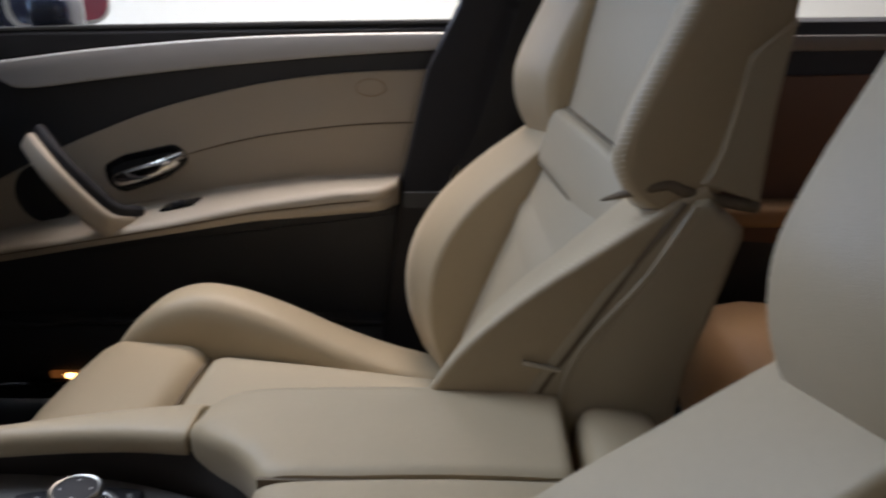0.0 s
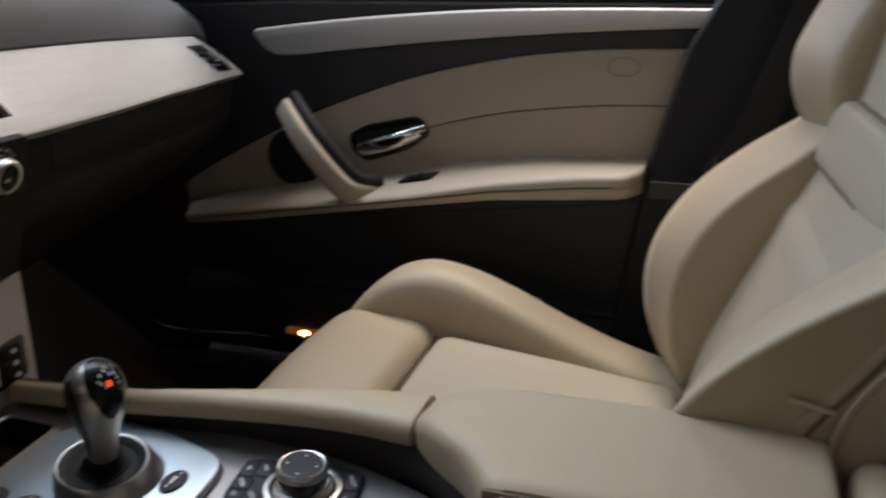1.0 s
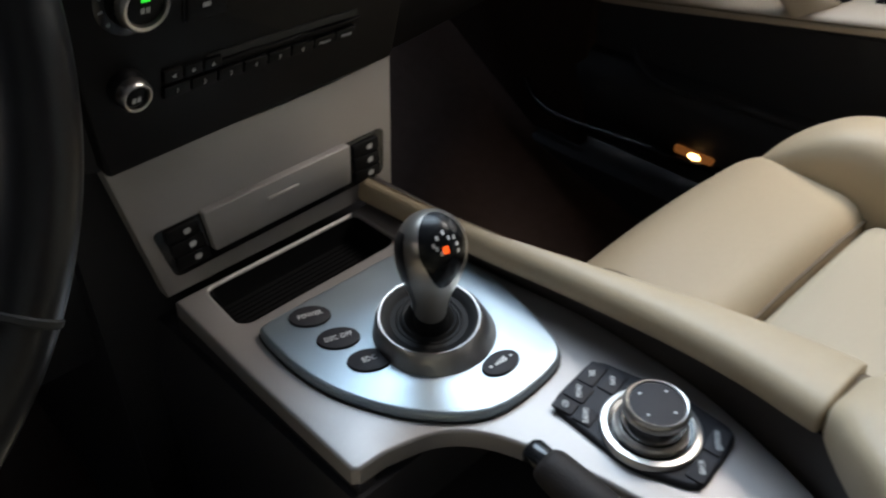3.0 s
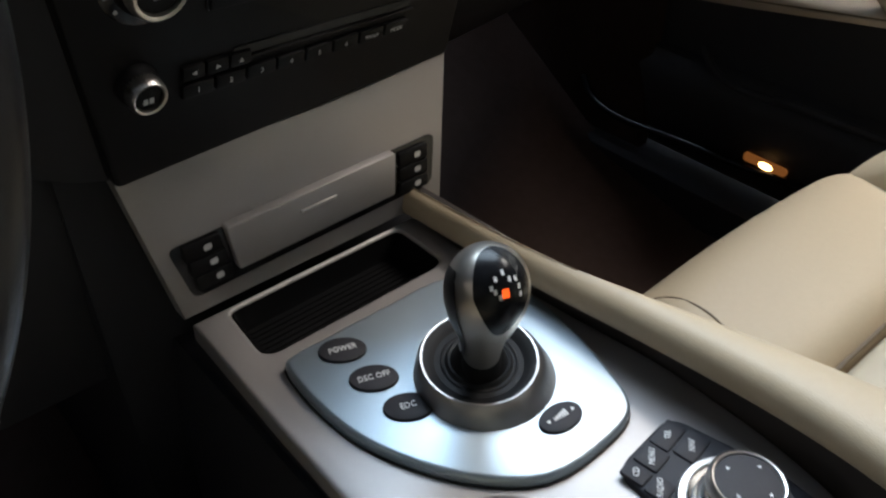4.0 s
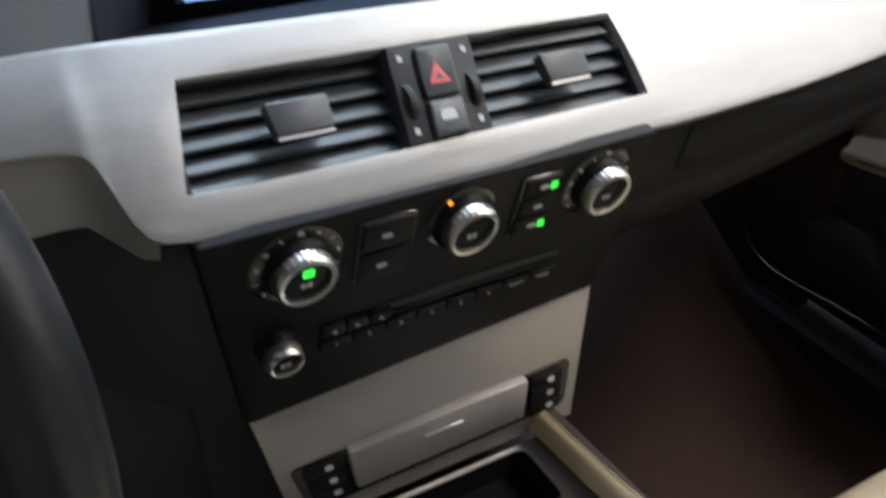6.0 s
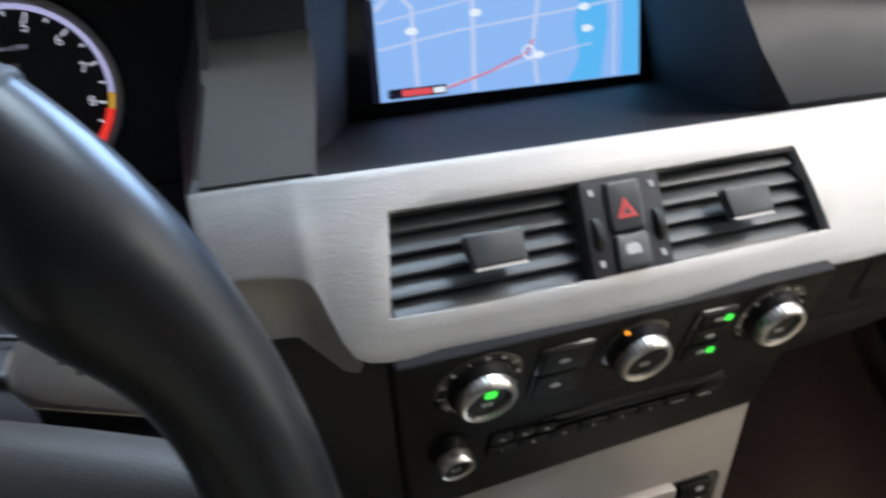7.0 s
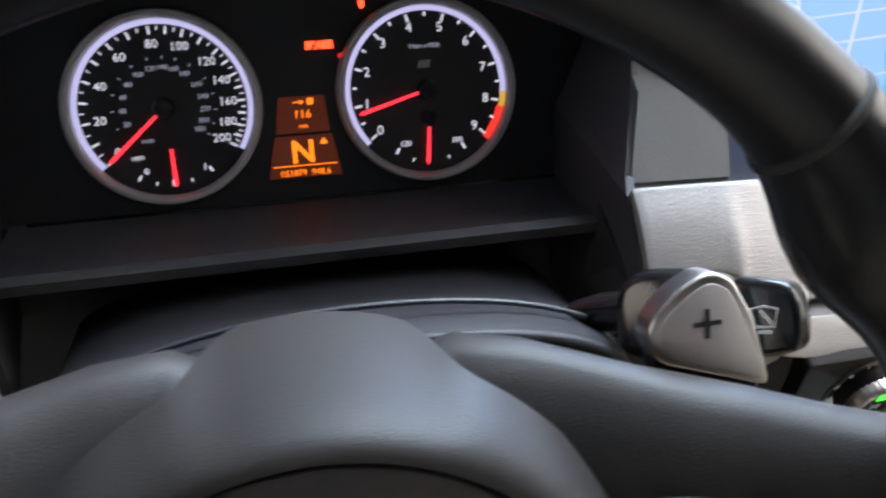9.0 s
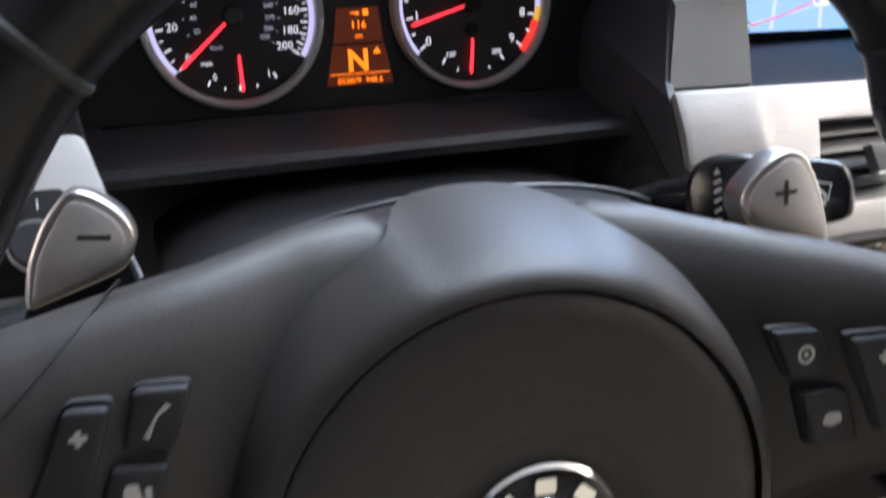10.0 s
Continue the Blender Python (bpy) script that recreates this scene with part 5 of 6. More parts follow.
for txt, x, y, w, h in (("TEL", 0.0095, 0.0440, 0.0200, 0.0115), ("NAV", 0.0120, 0.0310, 0.0200, 0.0125), ("MENU", -0.0085, 0.0430, 0.0150, 0.0140), ("CD", -0.0225, 0.0440, 0.0110, 0.0140), ("RADIO", -0.0225, 0.0300, 0.0130, 0.0120), ("OPTION", 0.0095, -0.0395, 0.0210, 0.0110), ("BACK", -0.0140, -0.0400, 0.0210, 0.0110)):
    k = part("key", slab(rect(w, h, 0.0018, 3), 0.0022, RM @ pose(x, y, 0.0036), 0.0008), DARK, rot)
    words(txt, 0.0048, RM @ pose(x, y, 0.0059, 0, 0, 30), WHITE_INK, k, wide=0.8)

# ---- brake lever ----
hb = thing("handbrake", "black leather handbrake lever in its well", "handbrake", (0.33, 0.3, 0.63))
path = spline([(0.332, 0.12, 0.640), (0.327, 0.20, 0.652), (0.3225, 0.27, 0.6660), (0.3205, 0.32, 0.6760), (0.3200, 0.345, 0.6805), (0.3200, 0.3575, 0.6830)], 3)
part("grip", tube(path, [0.0128] * 9 + [0.0126, 0.0124, 0.0122, 0.0119, 0.0115, 0.0108, 0.0090], 20), BRAKE_HIDE, hb, "dark brown leather grip", 60)
part("release_button", tube([(0.3200, 0.355, 0.6830), (0.3200, 0.366, 0.6848), (0.3200, 0.369, 0.6853)], [0.0078, 0.0078, 0.0055], 16), GLOSS, hb, "black release button")


# ---- steering wheel ----
wh = thing("steering_wheel", "black leather three-spoke sports steering wheel", "steering wheel", tuple(WHEEL.translation))


def W(x, y, z=0.0):
    return WHEEL @ Vector((x, y, z))


def rim_ring(a, R=0.1662, r=0.0142):
    c, s = math.cos(a), math.sin(a)
    R -= 0.9 * max(0.0, thumb(a) - 0.0142)
    return [W((R + r * math.cos(b)) * c, (R + r * math.cos(b)) * s, r * 1.08 * math.sin(b)) for b in [6.28318 * j / 20 for j in range(20)]]


def thumb(a):
    """The rim is fatter where the thumbs lie."""
    return 0.0142 + 0.0056 * math.exp(-((math.degrees(a) % 360 - 36) / 9.0) ** 2) + 0.0020 * math.exp(-((math.degrees(a) % 360 - 152) / 11.0) ** 2)


rim = loft([rim_ring(6.28318 * i / 160, r=thumb(6.28318 * i / 160)) for i in range(161)], caps=False)
bmesh.ops.remove_doubles(rim, verts=rim.verts, dist=1e-5)
part("rim", rim, HIDE, wh, "thick black leather rim", 60)
for a in (47, 137, 215, 325):
    part("rim_seam", loft([rim_ring(radians(a + d), r=thumb(radians(a)) + e) for d, e in ((-0.5, 0.0), (-0.3, 0.0007), (0.3, 0.0007), (0.5, 0.0))]), RUBBER, wh)


SPOKE = [(0.0, 0.0480, -0.078, -0.0400), (0.02, 0.0500, -0.077, -0.0390), (0.030, 0.0560, -0.076, -0.0380), (0.040, 0.0605, -0.075, -0.0365), (0.06, 0.0585, -0.072, -0.0330), (0.075, 0.0550, -0.064, -0.0270), (0.09, 0.0520, -0.052, -0.0190), (0.105, 0.0490, -0.046, -0.0150), (0.12, 0.0460, -0.040, -0.0110), (0.145, 0.0400, -0.034, -0.0050), (0.162, 0.0370, -0.032, -0.0010)]


def spoke(side):
    rings = []
    for x, top, bot, z in SPOKE:
        rings.append([W(x * side, lerp(bot, top, v), z + dz) for v, dz in ((0, -0.022), (0.01, -0.009), (0.05, -0.003), (0.16, 0.0), (0.45, 0.0015), (0.62, 0.0010), (0.74, -0.0010), (0.84, -0.0040), (0.92, -0.0085), (0.97, -0.013), (1, -0.019), (1, -0.026))])
    return loft(rings)


def spoke_z(x, y):
    """Height of the spoke's face over the wheel's plane."""
    top, bot, z = curve_at(SPOKE, abs(x))
    v = (y - bot) / (top - bot)
    return z + curve_at([(0, -0.022), (0.01, -0.009), (0.05, -0.003), (0.16, 0.0), (0.45, 0.0015), (0.62, 0.0010), (0.74, -0.0010), (0.84, -0.0040), (0.92, -0.0085), (0.97, -0.013), (1, -0.019)], v)[0]


def wheel_key(quad, parent, name="button", up=0.0045):
    """A key standing on a spoke, its corners given in the wheel's plane."""
    mx, my = sum(p[0] for p in quad) / 4, sum(p[1] for p in quad) / 4
    z = spoke_z(mx, my)
    well = [Vector((mx + (p[0] - mx) * 1.08, my + (p[1] - my) * 1.08)) for p in quad]
    part("key_well", slab(rounded(well, 0.0028), 0.003, WHEEL @ pose(0, 0, z - 0.0022)), RUBBER, parent)
    return part(name, slab(rounded(quad, 0.0022), up + 0.003, WHEEL @ pose(0, 0, z - 0.003), 0.0020, 3), DARK, parent), mx, my, z + up


PADS = {1: ([(0.0849, 0.0227), (0.1023, 0.0221), (0.1085, 0.0061), (0.0930, 0.0056)], [(0.0952, 0.0018), (0.1124, 0.0016), (0.1193, -0.0177), (0.1017, -0.0183)], [(0.1092, 0.0202), (0.1274, 0.0200), (0.1400, -0.0120), (0.1241, -0.0135)]),
        -1: ([(-0.1090, 0.0273), (-0.0948, 0.0268), (-0.0998, 0.0102), (-0.1127, 0.0110)], [(-0.1154, 0.0080), (-0.1015, 0.0069), (-0.1070, -0.0090), (-0.1205, -0.0075)], [(-0.1248, 0.0262), (-0.1141, 0.0259), (-0.1250, -0.0100), (-0.1385, -0.0070)])}
for s in (1, -1):
    sp = part("spoke", spoke(s), AIRBAG, wh, "black grained spoke", 50)
    for n, quad in enumerate(PADS[s][:2]):
        k, mx, my, z = wheel_key(quad, sp)
        q = WHEEL @ pose(mx, my, z - 0.0002) @ Matrix.Diagonal((1.35, 1.35, 1, 1))
        if s > 0 and n == 0:
            sym = ring_band(0.0016, 0.0024, 0, 360, 0, 0.0004, q, 20)
            slab(rect(0.0012, 0.0012), 0.0004, q, bm=sym)
        elif s > 0:
            sym = slab(rounded([(-0.0030, -0.0012), (0.0, -0.0020), (0.0030, -0.0008), (0.0022, 0.0016), (-0.0018, 0.0016)], 0.0008), 0.0004, q)
        elif n == 0:
            sym = tube([q @ Vector(p) for p in ((-0.0018, -0.0034, 0), (-0.0006, -0.0008, 0.0001), (0.0006, 0.0012, 0.0001), (0.0026, 0.0030, 0))], [0.0010, 0.0005, 0.0005, 0.0010], 6)
        else:
            sym = slab(rounded([(-0.0022, -0.0028), (0.0022, -0.0028), (0.0012, 0.0028), (-0.0012, 0.0028)], 0.0006), 0.0004, q)
            slab(rect(0.0012, 0.0030), 0.0004, q @ pose(0.0030, 0.0004, 0), bm=sym)
        part("symbol", sym, DIM_INK, k)
    k, mx, my, z = wheel_key(PADS[s][2], sp, "rocker")
    quad = PADS[s][2]
    hi = Vector((0.5 * (quad[0][0] + quad[1][0]), 0.5 * (quad[0][1] + quad[1][1])))
    lo = Vector((0.5 * (quad[2][0] + quad[3][0]), 0.5 * (quad[2][1] + quad[3][1])))
    p, r = hi.lerp(lo, 0.2), hi.lerp(lo, 0.72)
    plus = slab(rect(0.0042, 0.0014), 0.0004, WHEEL @ pose(p.x, p.y, z - 0.0002))
    slab(rect(0.0014, 0.0042), 0.0004, WHEEL @ pose(p.x, p.y, z - 0.0001), bm=plus)
    part("plus_mark", plus, DIM_INK, k)
    part("minus_mark", slab(rect(0.0040, 0.0013), 0.0004, WHEEL @ pose(r.x, r.y, z - 0.0002)), DIM_INK, k)
    ends = ((0.1407, 0.0234), (0.1113, 0.0515))
    line = [(s * lerp(ends[0][0], ends[1][0], i / 8), lerp(ends[0][1], ends[1][1], i / 8)) for i in range(9)]
    if s < 0:
        part("leather_seam", tube([W(x, y, spoke_z(x, y) - 0.0001) for x, y in line], 0.0006, 6), RUBBER, sp)
# cover: a domed boss whose upper flank runs back over the spokes as a neck
cover = []
for v in [i / 14 for i in range(15)]:
    pts = []
    for j in range(144):
        a = 6.28318 * j / 144
        off = abs((math.degrees(a) - 90 + 180) % 360 - 180)
        neck = 1 / (1 + math.exp((off - 19.5) / 1.6))
        ro = 0.0938 + 0.0042 * math.exp(-(off / 45) ** 2) + 0.0032 * neck
        zo = -0.035 - 0.033 * neck
        q = [(0.0792, -0.0062), (0.0845, -0.0070), (0.0885, -0.0105), (ro, zo)]
        w = [(1 - v) ** 3, 3 * v * (1 - v) ** 2, 3 * v * v * (1 - v), v ** 3]
        r, z = sum(c * p[0] for c, p in zip(w, q)), sum(c * p[1] for c, p in zip(w, q))
        pts.append(W(0.001 + r * math.cos(a), r * math.sin(a) - 0.0335, z))
    cover.append(pts)
cover.reverse()
part("cover", loft(cover, caps=False), AIRBAG, wh, "black domed boss cover", 60)
padm = WHEEL @ pose(0.0004, -0.0335, -0.012) @ Matrix.Diagonal((1.01, 1.01, 1, 1))
part("airbag_pad", lathe([(0.0779, -0.004), (0.0778, 0.0034), (0.0768, 0.0050), (0.070, 0.0066), (0.055, 0.0080), (0.042, 0.0084), (0.0385, 0.0078), (0.0365, 0.0062), (0.0330, 0.0048), (0.0, 0.0046)], 72, padm), AIRBAG, wh, "round black airbag pad", 50)
part("pad_gap", lathe([(0.0750, -0.0060), (0.0750, 0.0005), (0.0805, 0.0005), (0.0805, -0.006)], 72, padm), RUBBER, wh)
embm = padm @ Matrix.Diagonal((1.18, 1.18, 1, 1)) @ pose(0.0020, 0, -0.0012)
em = part("emblem", lathe([(0.0215, 0.005), (0.0215, 0.0078), (0.0205, 0.0086), (0.0, 0.0086)], 48, embm), GLOSS, wh, "round black emblem with silver rim")
part("emblem_rim", lathe([(0.0205, 0.0080), (0.0214, 0.0092), (0.0224, 0.0080), (0.0224, 0.006)], 48, embm), BRIGHT, em)
for a in (50, 90, 130):
    part("emblem_bar", slab(rect(0.0056, 0.0042, 0.0008, 2), 0.0005, embm @ pose(0.0166 * math.cos(radians(a)), 0.0166 * math.sin(radians(a)), 0.0086, 0, 0, a - 90)), BRIGHT, em)
part("emblem_inner_ring", lathe([(0.0118, 0.0084), (0.0122, 0.0094), (0.0128, 0.0084)], 40, embm), BRIGHT, em)
part("emblem_field", slab([Vector((0, 0))] + [Vector((0.0115 * math.cos(radians(a)), 0.0115 * math.sin(radians(a)))) for a in range(0, 91, 10)], 0.0004, embm @ pose(0, 0, 0.0085)), WHITE_INK, em)
# shift paddles behind the rim: rounded wedges on black feet
PADDLES = {1: ([(0.1030, 0.0482), (0.0988, 0.0552), (0.1002, 0.0625), (0.1085, 0.0712), (0.1178, 0.0762), (0.1256, 0.0738), (0.133, 0.0615), (0.138, 0.046), (0.1395, 0.0388)], (0.1174, 0.0602)),
           -1: ([(-0.14, 0.0378), (-0.138, 0.0522), (-0.1329, 0.0646), (-0.1252, 0.0741), (-0.1181, 0.0723), (-0.1102, 0.0658), (-0.1071, 0.0584), (-0.1106, 0.0491)], (-0.1191, 0.0595))}
for s in (1, -1):
    o, (mx, my) = PADDLES[s]
    q = WHEEL @ pose(0, 0, -0.066)
    p = part("shift_paddle", slab(rounded(o, 0.0045, 5), 0.012, q, 0.0034, 4, both=True), CHROME, wh, "silver shift paddle with a bright bevelled rim")
    mid = sum((Vector(c) for c in o), Vector((0, 0))) / len(o)
    inner = [Vector(c) + (mid - Vector(c)).normalized() * 0.0032 for c in o]
    part("face", slab(rounded(inner, 0.004, 5), 0.0010, q @ pose(0, 0, 0.0116), 0.0006, 2), PADDLE, p, "matt silver face")
    mk = slab(rect(0.0092, 0.0015), 0.0004, q @ pose(mx, my, 0.0125, 0, 0, 4 * s))
    if s > 0:
        slab(rect(0.0015, 0.0092), 0.0004, q @ pose(mx, my, 0.0126, 0, 0, 4), bm=mk)
    part("sign", mk, BLACK_INK, p)
    a, b = (Vector(o[0]), Vector(o[-1]))
    part("paddle_foot", slab(rounded([a + Vector((0, 0.0012)), b + Vector((0, 0.0012)), b + Vector((-0.004 * s, -0.012)), a + Vector((0.004 * s, -0.012))], 0.002), 0.010, q @ pose(0, 0, -0.003), 0.0015), GLOSS, p)

# ---- column and stalks ----
col = thing("steering_column", "black steering column shroud behind the wheel", "steering column", (0.0, 0.62, 0.93))
rings = []
for y, top, w, low in ((0.535, 0.972, 0.088, 0.92), (0.545, 0.986, 0.098, 0.91), (0.56, 0.991, 0.108, 0.90), (0.60, 0.971, 0.118, 0.89), (0.64, 0.950, 0.122, 0.88), (0.71, 0.928, 0.124, 0.87)):
    rings.append([(0.004 + w * math.copysign(abs(math.cos(a)) ** 0.75, math.cos(a)), y, lerp(low, top, 0.5) + (top - low) / 2 * math.copysign(abs(math.sin(a)) ** 0.7, math.sin(a)) * (1 - 0.12 * math.cos(a) ** 2)) for a in [6.28318 * j / 32 for j in range(32)]])
part("shroud", loft(rings), DARK, col, "", 60)
lip = [(0.004 + 0.104 * math.copysign(abs(math.cos(a)) ** 0.75, math.cos(a)), 0.5525, 0.948 + 0.0425 * math.sin(a) ** 0.7 * (1 - 0.12 * math.cos(a) ** 2)) for a in [radians(12 + 6.5 * i) for i in range(25)]]
part("front_lip", tube(lip, 0.0022, 8), DASH, col, "charcoal rounded front lip", 60)
groove = tube([(0.004 + 0.112 * math.cos(a), 0.575 + 0.006 * math.sin(a), 0.943 + 0.044 * math.sin(a) ** 0.8) for a in [radians(20 + 7 * i) for i in range(21)]], 0.0012, 8)
part("split_line", groove, SLAT, col)
part("collar", lathe([(0.040, -0.12), (0.045, -0.09), (0.048, -0.072), (0.046, -0.050), (0.0, -0.050)], 40, WHEEL), DARK, col)
wip = thing("wiper_stalk", "gloss black wiper stalk with printed symbols", "stalk", (0.12, 0.53, 1.0))
part("arm", tube([(0.100, 0.590, 0.962), (0.106, 0.578, 0.972), (0.113, 0.566, 0.979)], [0.007, 0.008, 0.009], 12), GLOSS, wip)
WI = basis((0.0985, 0.5665, 0.9785), (0.052, -0.050, 0.028), (0.1, 0.5, 0.85))
head = [(0.0085, -0.012), (0.0080, 0.004), (0.0115, 0.0135), (0.0200, 0.0178), (0.0340, 0.0172), (0.0500, 0.0140), (0.0500, -0.0135), (0.0330, -0.0160), (0.0160, -0.0150)]
part("head", slab(rounded(head, 0.005), 0.016, WI @ pose(0, 0, -0.008), 0.004, 3, both=True), GLOSS, wip)
cap = [(0.0512, -0.0134), (0.0512, 0.0138), (0.0620, 0.0128), (0.0708, 0.0108), (0.0735, 0.0010), (0.0725, -0.0112), (0.0630, -0.0136)]
part("end_cap", slab(rounded(cap, 0.004), 0.0150, WI @ pose(0, 0, -0.0075), 0.0035, 3, both=True), GLOSS, wip)
icon = tube([WI @ Vector((0.0615 + x, y, 0.0077)) for x, y in ((-0.0030, -0.0034), (-0.0044, 0.0026), (0.0, 0.0034), (0.0044, 0.0026), (0.0030, -0.0034), (-0.0030, -0.0034))], 0.00045, 6)
slab(rect(0.0009, 0.0060), 0.0003, WI @ pose(0.0622, 0.0, 0.0076, 0, 0, 38), bm=icon)
slab(rect(0.0044, 0.0012), 0.0003, WI @ pose(0.0615, -0.0050, 0.0076), bm=icon)
part("wiper_symbol", icon, WHITE_INK, wip)
bars = slab([(-0.0014, -0.0012), (0.0014, -0.0012), (0, 0.0016)], 0.0003, WI @ pose(0.0225, 0.0105, 0.0080))
slab([(-0.0014, 0.0012), (0.0014, 0.0012), (0, -0.0016)], 0.0003, WI @ pose(0.0225, -0.0105, 0.0080), bm=bars)
for y in (0.0062, 0.0025, -0.0015, -0.0058):
    slab(rect(0.0034, 0.0013), 0.0003, WI @ pose(0.0225, y, 0.0080, 0, 0, 25), bm=bars)
part("print_bars", bars, DIM_INK, wip)
ind = thing("indicator_stalk", "gloss black indicator stalk on the column", "stalk", (-0.12, 0.56, 0.99))
part("arm", tube([(-0.07, 0.59, 0.950), (-0.11, 0.570, 0.960), (-0.16, 0.555, 0.965), (-0.185, 0.550, 0.966)], [0.012, 0.012, 0.013, 0.011], 14), GLOSS, ind)

# ---- passenger's door ----
def D(y, z):
    return (-y, z)


def door_m(x):
    return basis((x, 0, 0), (0, -1, 0), (0, 0, 1))


dr = thing("front_door", "cream and black passenger door with a silver sash", "car door", (1.10, 0.5, 0.6))
part("shell", slab(rounded([D(0.055, 0.966), D(0.05, 0.75), D(0.03, 0.36), D(1.12, 0.36), D(1.12, 0.948), D(0.70, 0.964)], 0.02), 0.055, door_m(1.155), 0.008, 3), DASH, dr, "charcoal upper door trim")
part("window_seal", tube([(1.107, 1.0, 0.959), (1.107, 0.6, 0.9655), (1.107, 0.3, 0.968), (1.107, 0.06, 0.969)], 0.005, 8), RUBBER, dr)
sash_top = spline([D(0.070, 0.9570), D(0.25, 0.9560), D(0.408, 0.9510), D(0.58, 0.9385), D(0.739, 0.9210)], 5)
sash_bot = spline([D(0.7440, 0.914), D(0.720, 0.8915), D(0.684, 0.8840), D(0.56, 0.8970), D(0.41, 0.9120), D(0.25, 0.9245), D(0.072, 0.9335)], 5)
sash = slab(list(sash_top) + list(sash_bot), 0.009, door_m(1.104), 0.004, 3)
for v in sash.verts:
    v.co.x += 0.22 * min(0.0, v.co.z - 0.958)  # the sash leans out towards its lower edge
part("sash", sash, LIT_SILVER, dr, "brushed silver sash")
part("sash_shadow_line", slab([p + Vector((0, 0.003)) for p in sash_top] + [p + Vector((0, -0.003)) for p in sash_bot], 0.003, door_m(1.102)), RUBBER, dr)
# cream insert
ins_top = spline([D(0.107, 0.905), D(0.22, 0.9015), D(0.328, 0.890), D(0.41, 0.8745), D(0.50, 0.8515), D(0.58, 0.824), D(0.659, 0.7925), D(0.78, 0.735), D(0.90, 0.668), D(0.99, 0.612)], 4)
ins = list(ins_top) + [Vector(D(0.985, 0.585)), Vector(D(0.80, 0.622)), Vector(D(0.5, 0.69)), Vector(D(0.15, 0.73))]
part("insert", slab(ins, 0.008, door_m(1.1025), 0.003), DOOR_HIDE, dr, "cream leather door insert")
seam = [(1.0940, y, z) for y, z in ((0.128, 0.829), (0.22, 0.8255), (0.33, 0.813), (0.40, 0.800), (0.466, 0.783))]
part("insert_seam", tube(spline(seam, 6), 0.0011, 6), SEAM, dr)
part("airbag_oval", slab(oval(0.021, 0.012, 28, D(0.188, 0.880)), 0.0015, door_m(1.0946), 0.0008), DOOR_HIDE, dr, "embossed oval")
part("oval_groove", tube([(1.0938, 0.188 + 0.0215 * math.cos(radians(a)), 0.880 + 0.0125 * math.sin(radians(a))) for a in range(0, 361, 15)], 0.0005, 6, up=(1, 0, 0)), WARM_TAN, dr)
# armrest ledge
keys = [(0.148, 0.757, 0.721, 1.000), (0.233, 0.7515, 0.714, 0.998), (0.353, 0.734, 0.704, 0.998), (0.479, 0.707, 0.684, 1.000), (0.60, 0.684, 0.661, 1.012), (0.75, 0.656, 0.630, 1.032), (0.86, 0.631, 0.609, 1.050), (0.96, 0.613, 0.598, 1.075)]
rear_z = [(0.15, 0.752), (0.29, 0.747), (0.421, 0.7305), (0.567, 0.703), (0.75, 0.669), (0.96, 0.621)]
rings = []
for i in range(49):
    y = lerp(0.148, 0.885, (i / 48) ** 1.4)
    top, bot, xo = curve_at(keys, y)
    bz = curve_at(rear_z, y)[0]
    k = max(0, 1 - (y - 0.148) / 0.03)
    xo = xo + 0.030 * k ** 2
    rings.append([(1.10, y, bz + 0.002), (1.085, y, bz), (lerp(1.085, xo, 0.5), y, lerp(bz, top, 0.5) + 0.001), (xo + 0.012, y, top - 0.0005), (xo + 0.004, y, top - 0.003), (xo, y, top - 0.008), (xo, y, lerp(bot, top, 0.58)), (xo + 0.0035, y, lerp(bot, top, 0.52)), (xo + 0.001, y, lerp(bot, top, 0.45)), (xo + 0.003, y, lerp(bot, top, 0.12)), (xo + 0.012, y, bot), (1.10, y, bot - 0.006)])
part("armrest", loft(rings), DOOR_HIDE, dr, "cream leather armrest ledge", 55)
part("piping", tube([(curve_at(keys, y)[2] + 0.0022, y, lerp(curve_at(keys, y)[1], curve_at(keys, y)[0], 0.52)) for y in [0.185 + 0.028 * i for i in range(25)]], 0.0012, 6), SEAM, dr)
# pull handle: a strap from the upper front to the armrest
pts = spline([(1.052, 0.682, 0.8125), (1.030, 0.660, 0.797), (1.017, 0.641, 0.779), (1.010, 0.618, 0.754), (1.009, 0.592, 0.724), (1.013, 0.566, 0.699), (1.034, 0.541, 0.688)], 5)
rings = []
for i, p in enumerate(pts):
    d = (pts[min(i + 1, len(pts) - 1)] - pts[max(i - 1, 0)]).normalized()
    a = d.cross(Vector((1, 0, 0))).normalized()
    b = a.cross(d).normalized()
    w = lerp(0.0145, 0.0185, i / (len(pts) - 1))
    rings.append([p + a * w * math.copysign(abs(math.cos(t)) ** 0.55, math.cos(t)) + b * 0.0085 * math.copysign(abs(math.sin(t)) ** 0.55, math.sin(t)) for t in [6.28318 * j / 18 for j in range(18)]])
part("pull_handle", loft(rings), DOOR_HIDE, dr, "cream leather pull handle", 60)
rings2 = [[q + Vector((0.012, -0.009, 0.010)) for q in r] for r in rings]
part("pull_backing", loft(rings2), DARK, dr, "black backing of the pull handle", 60)
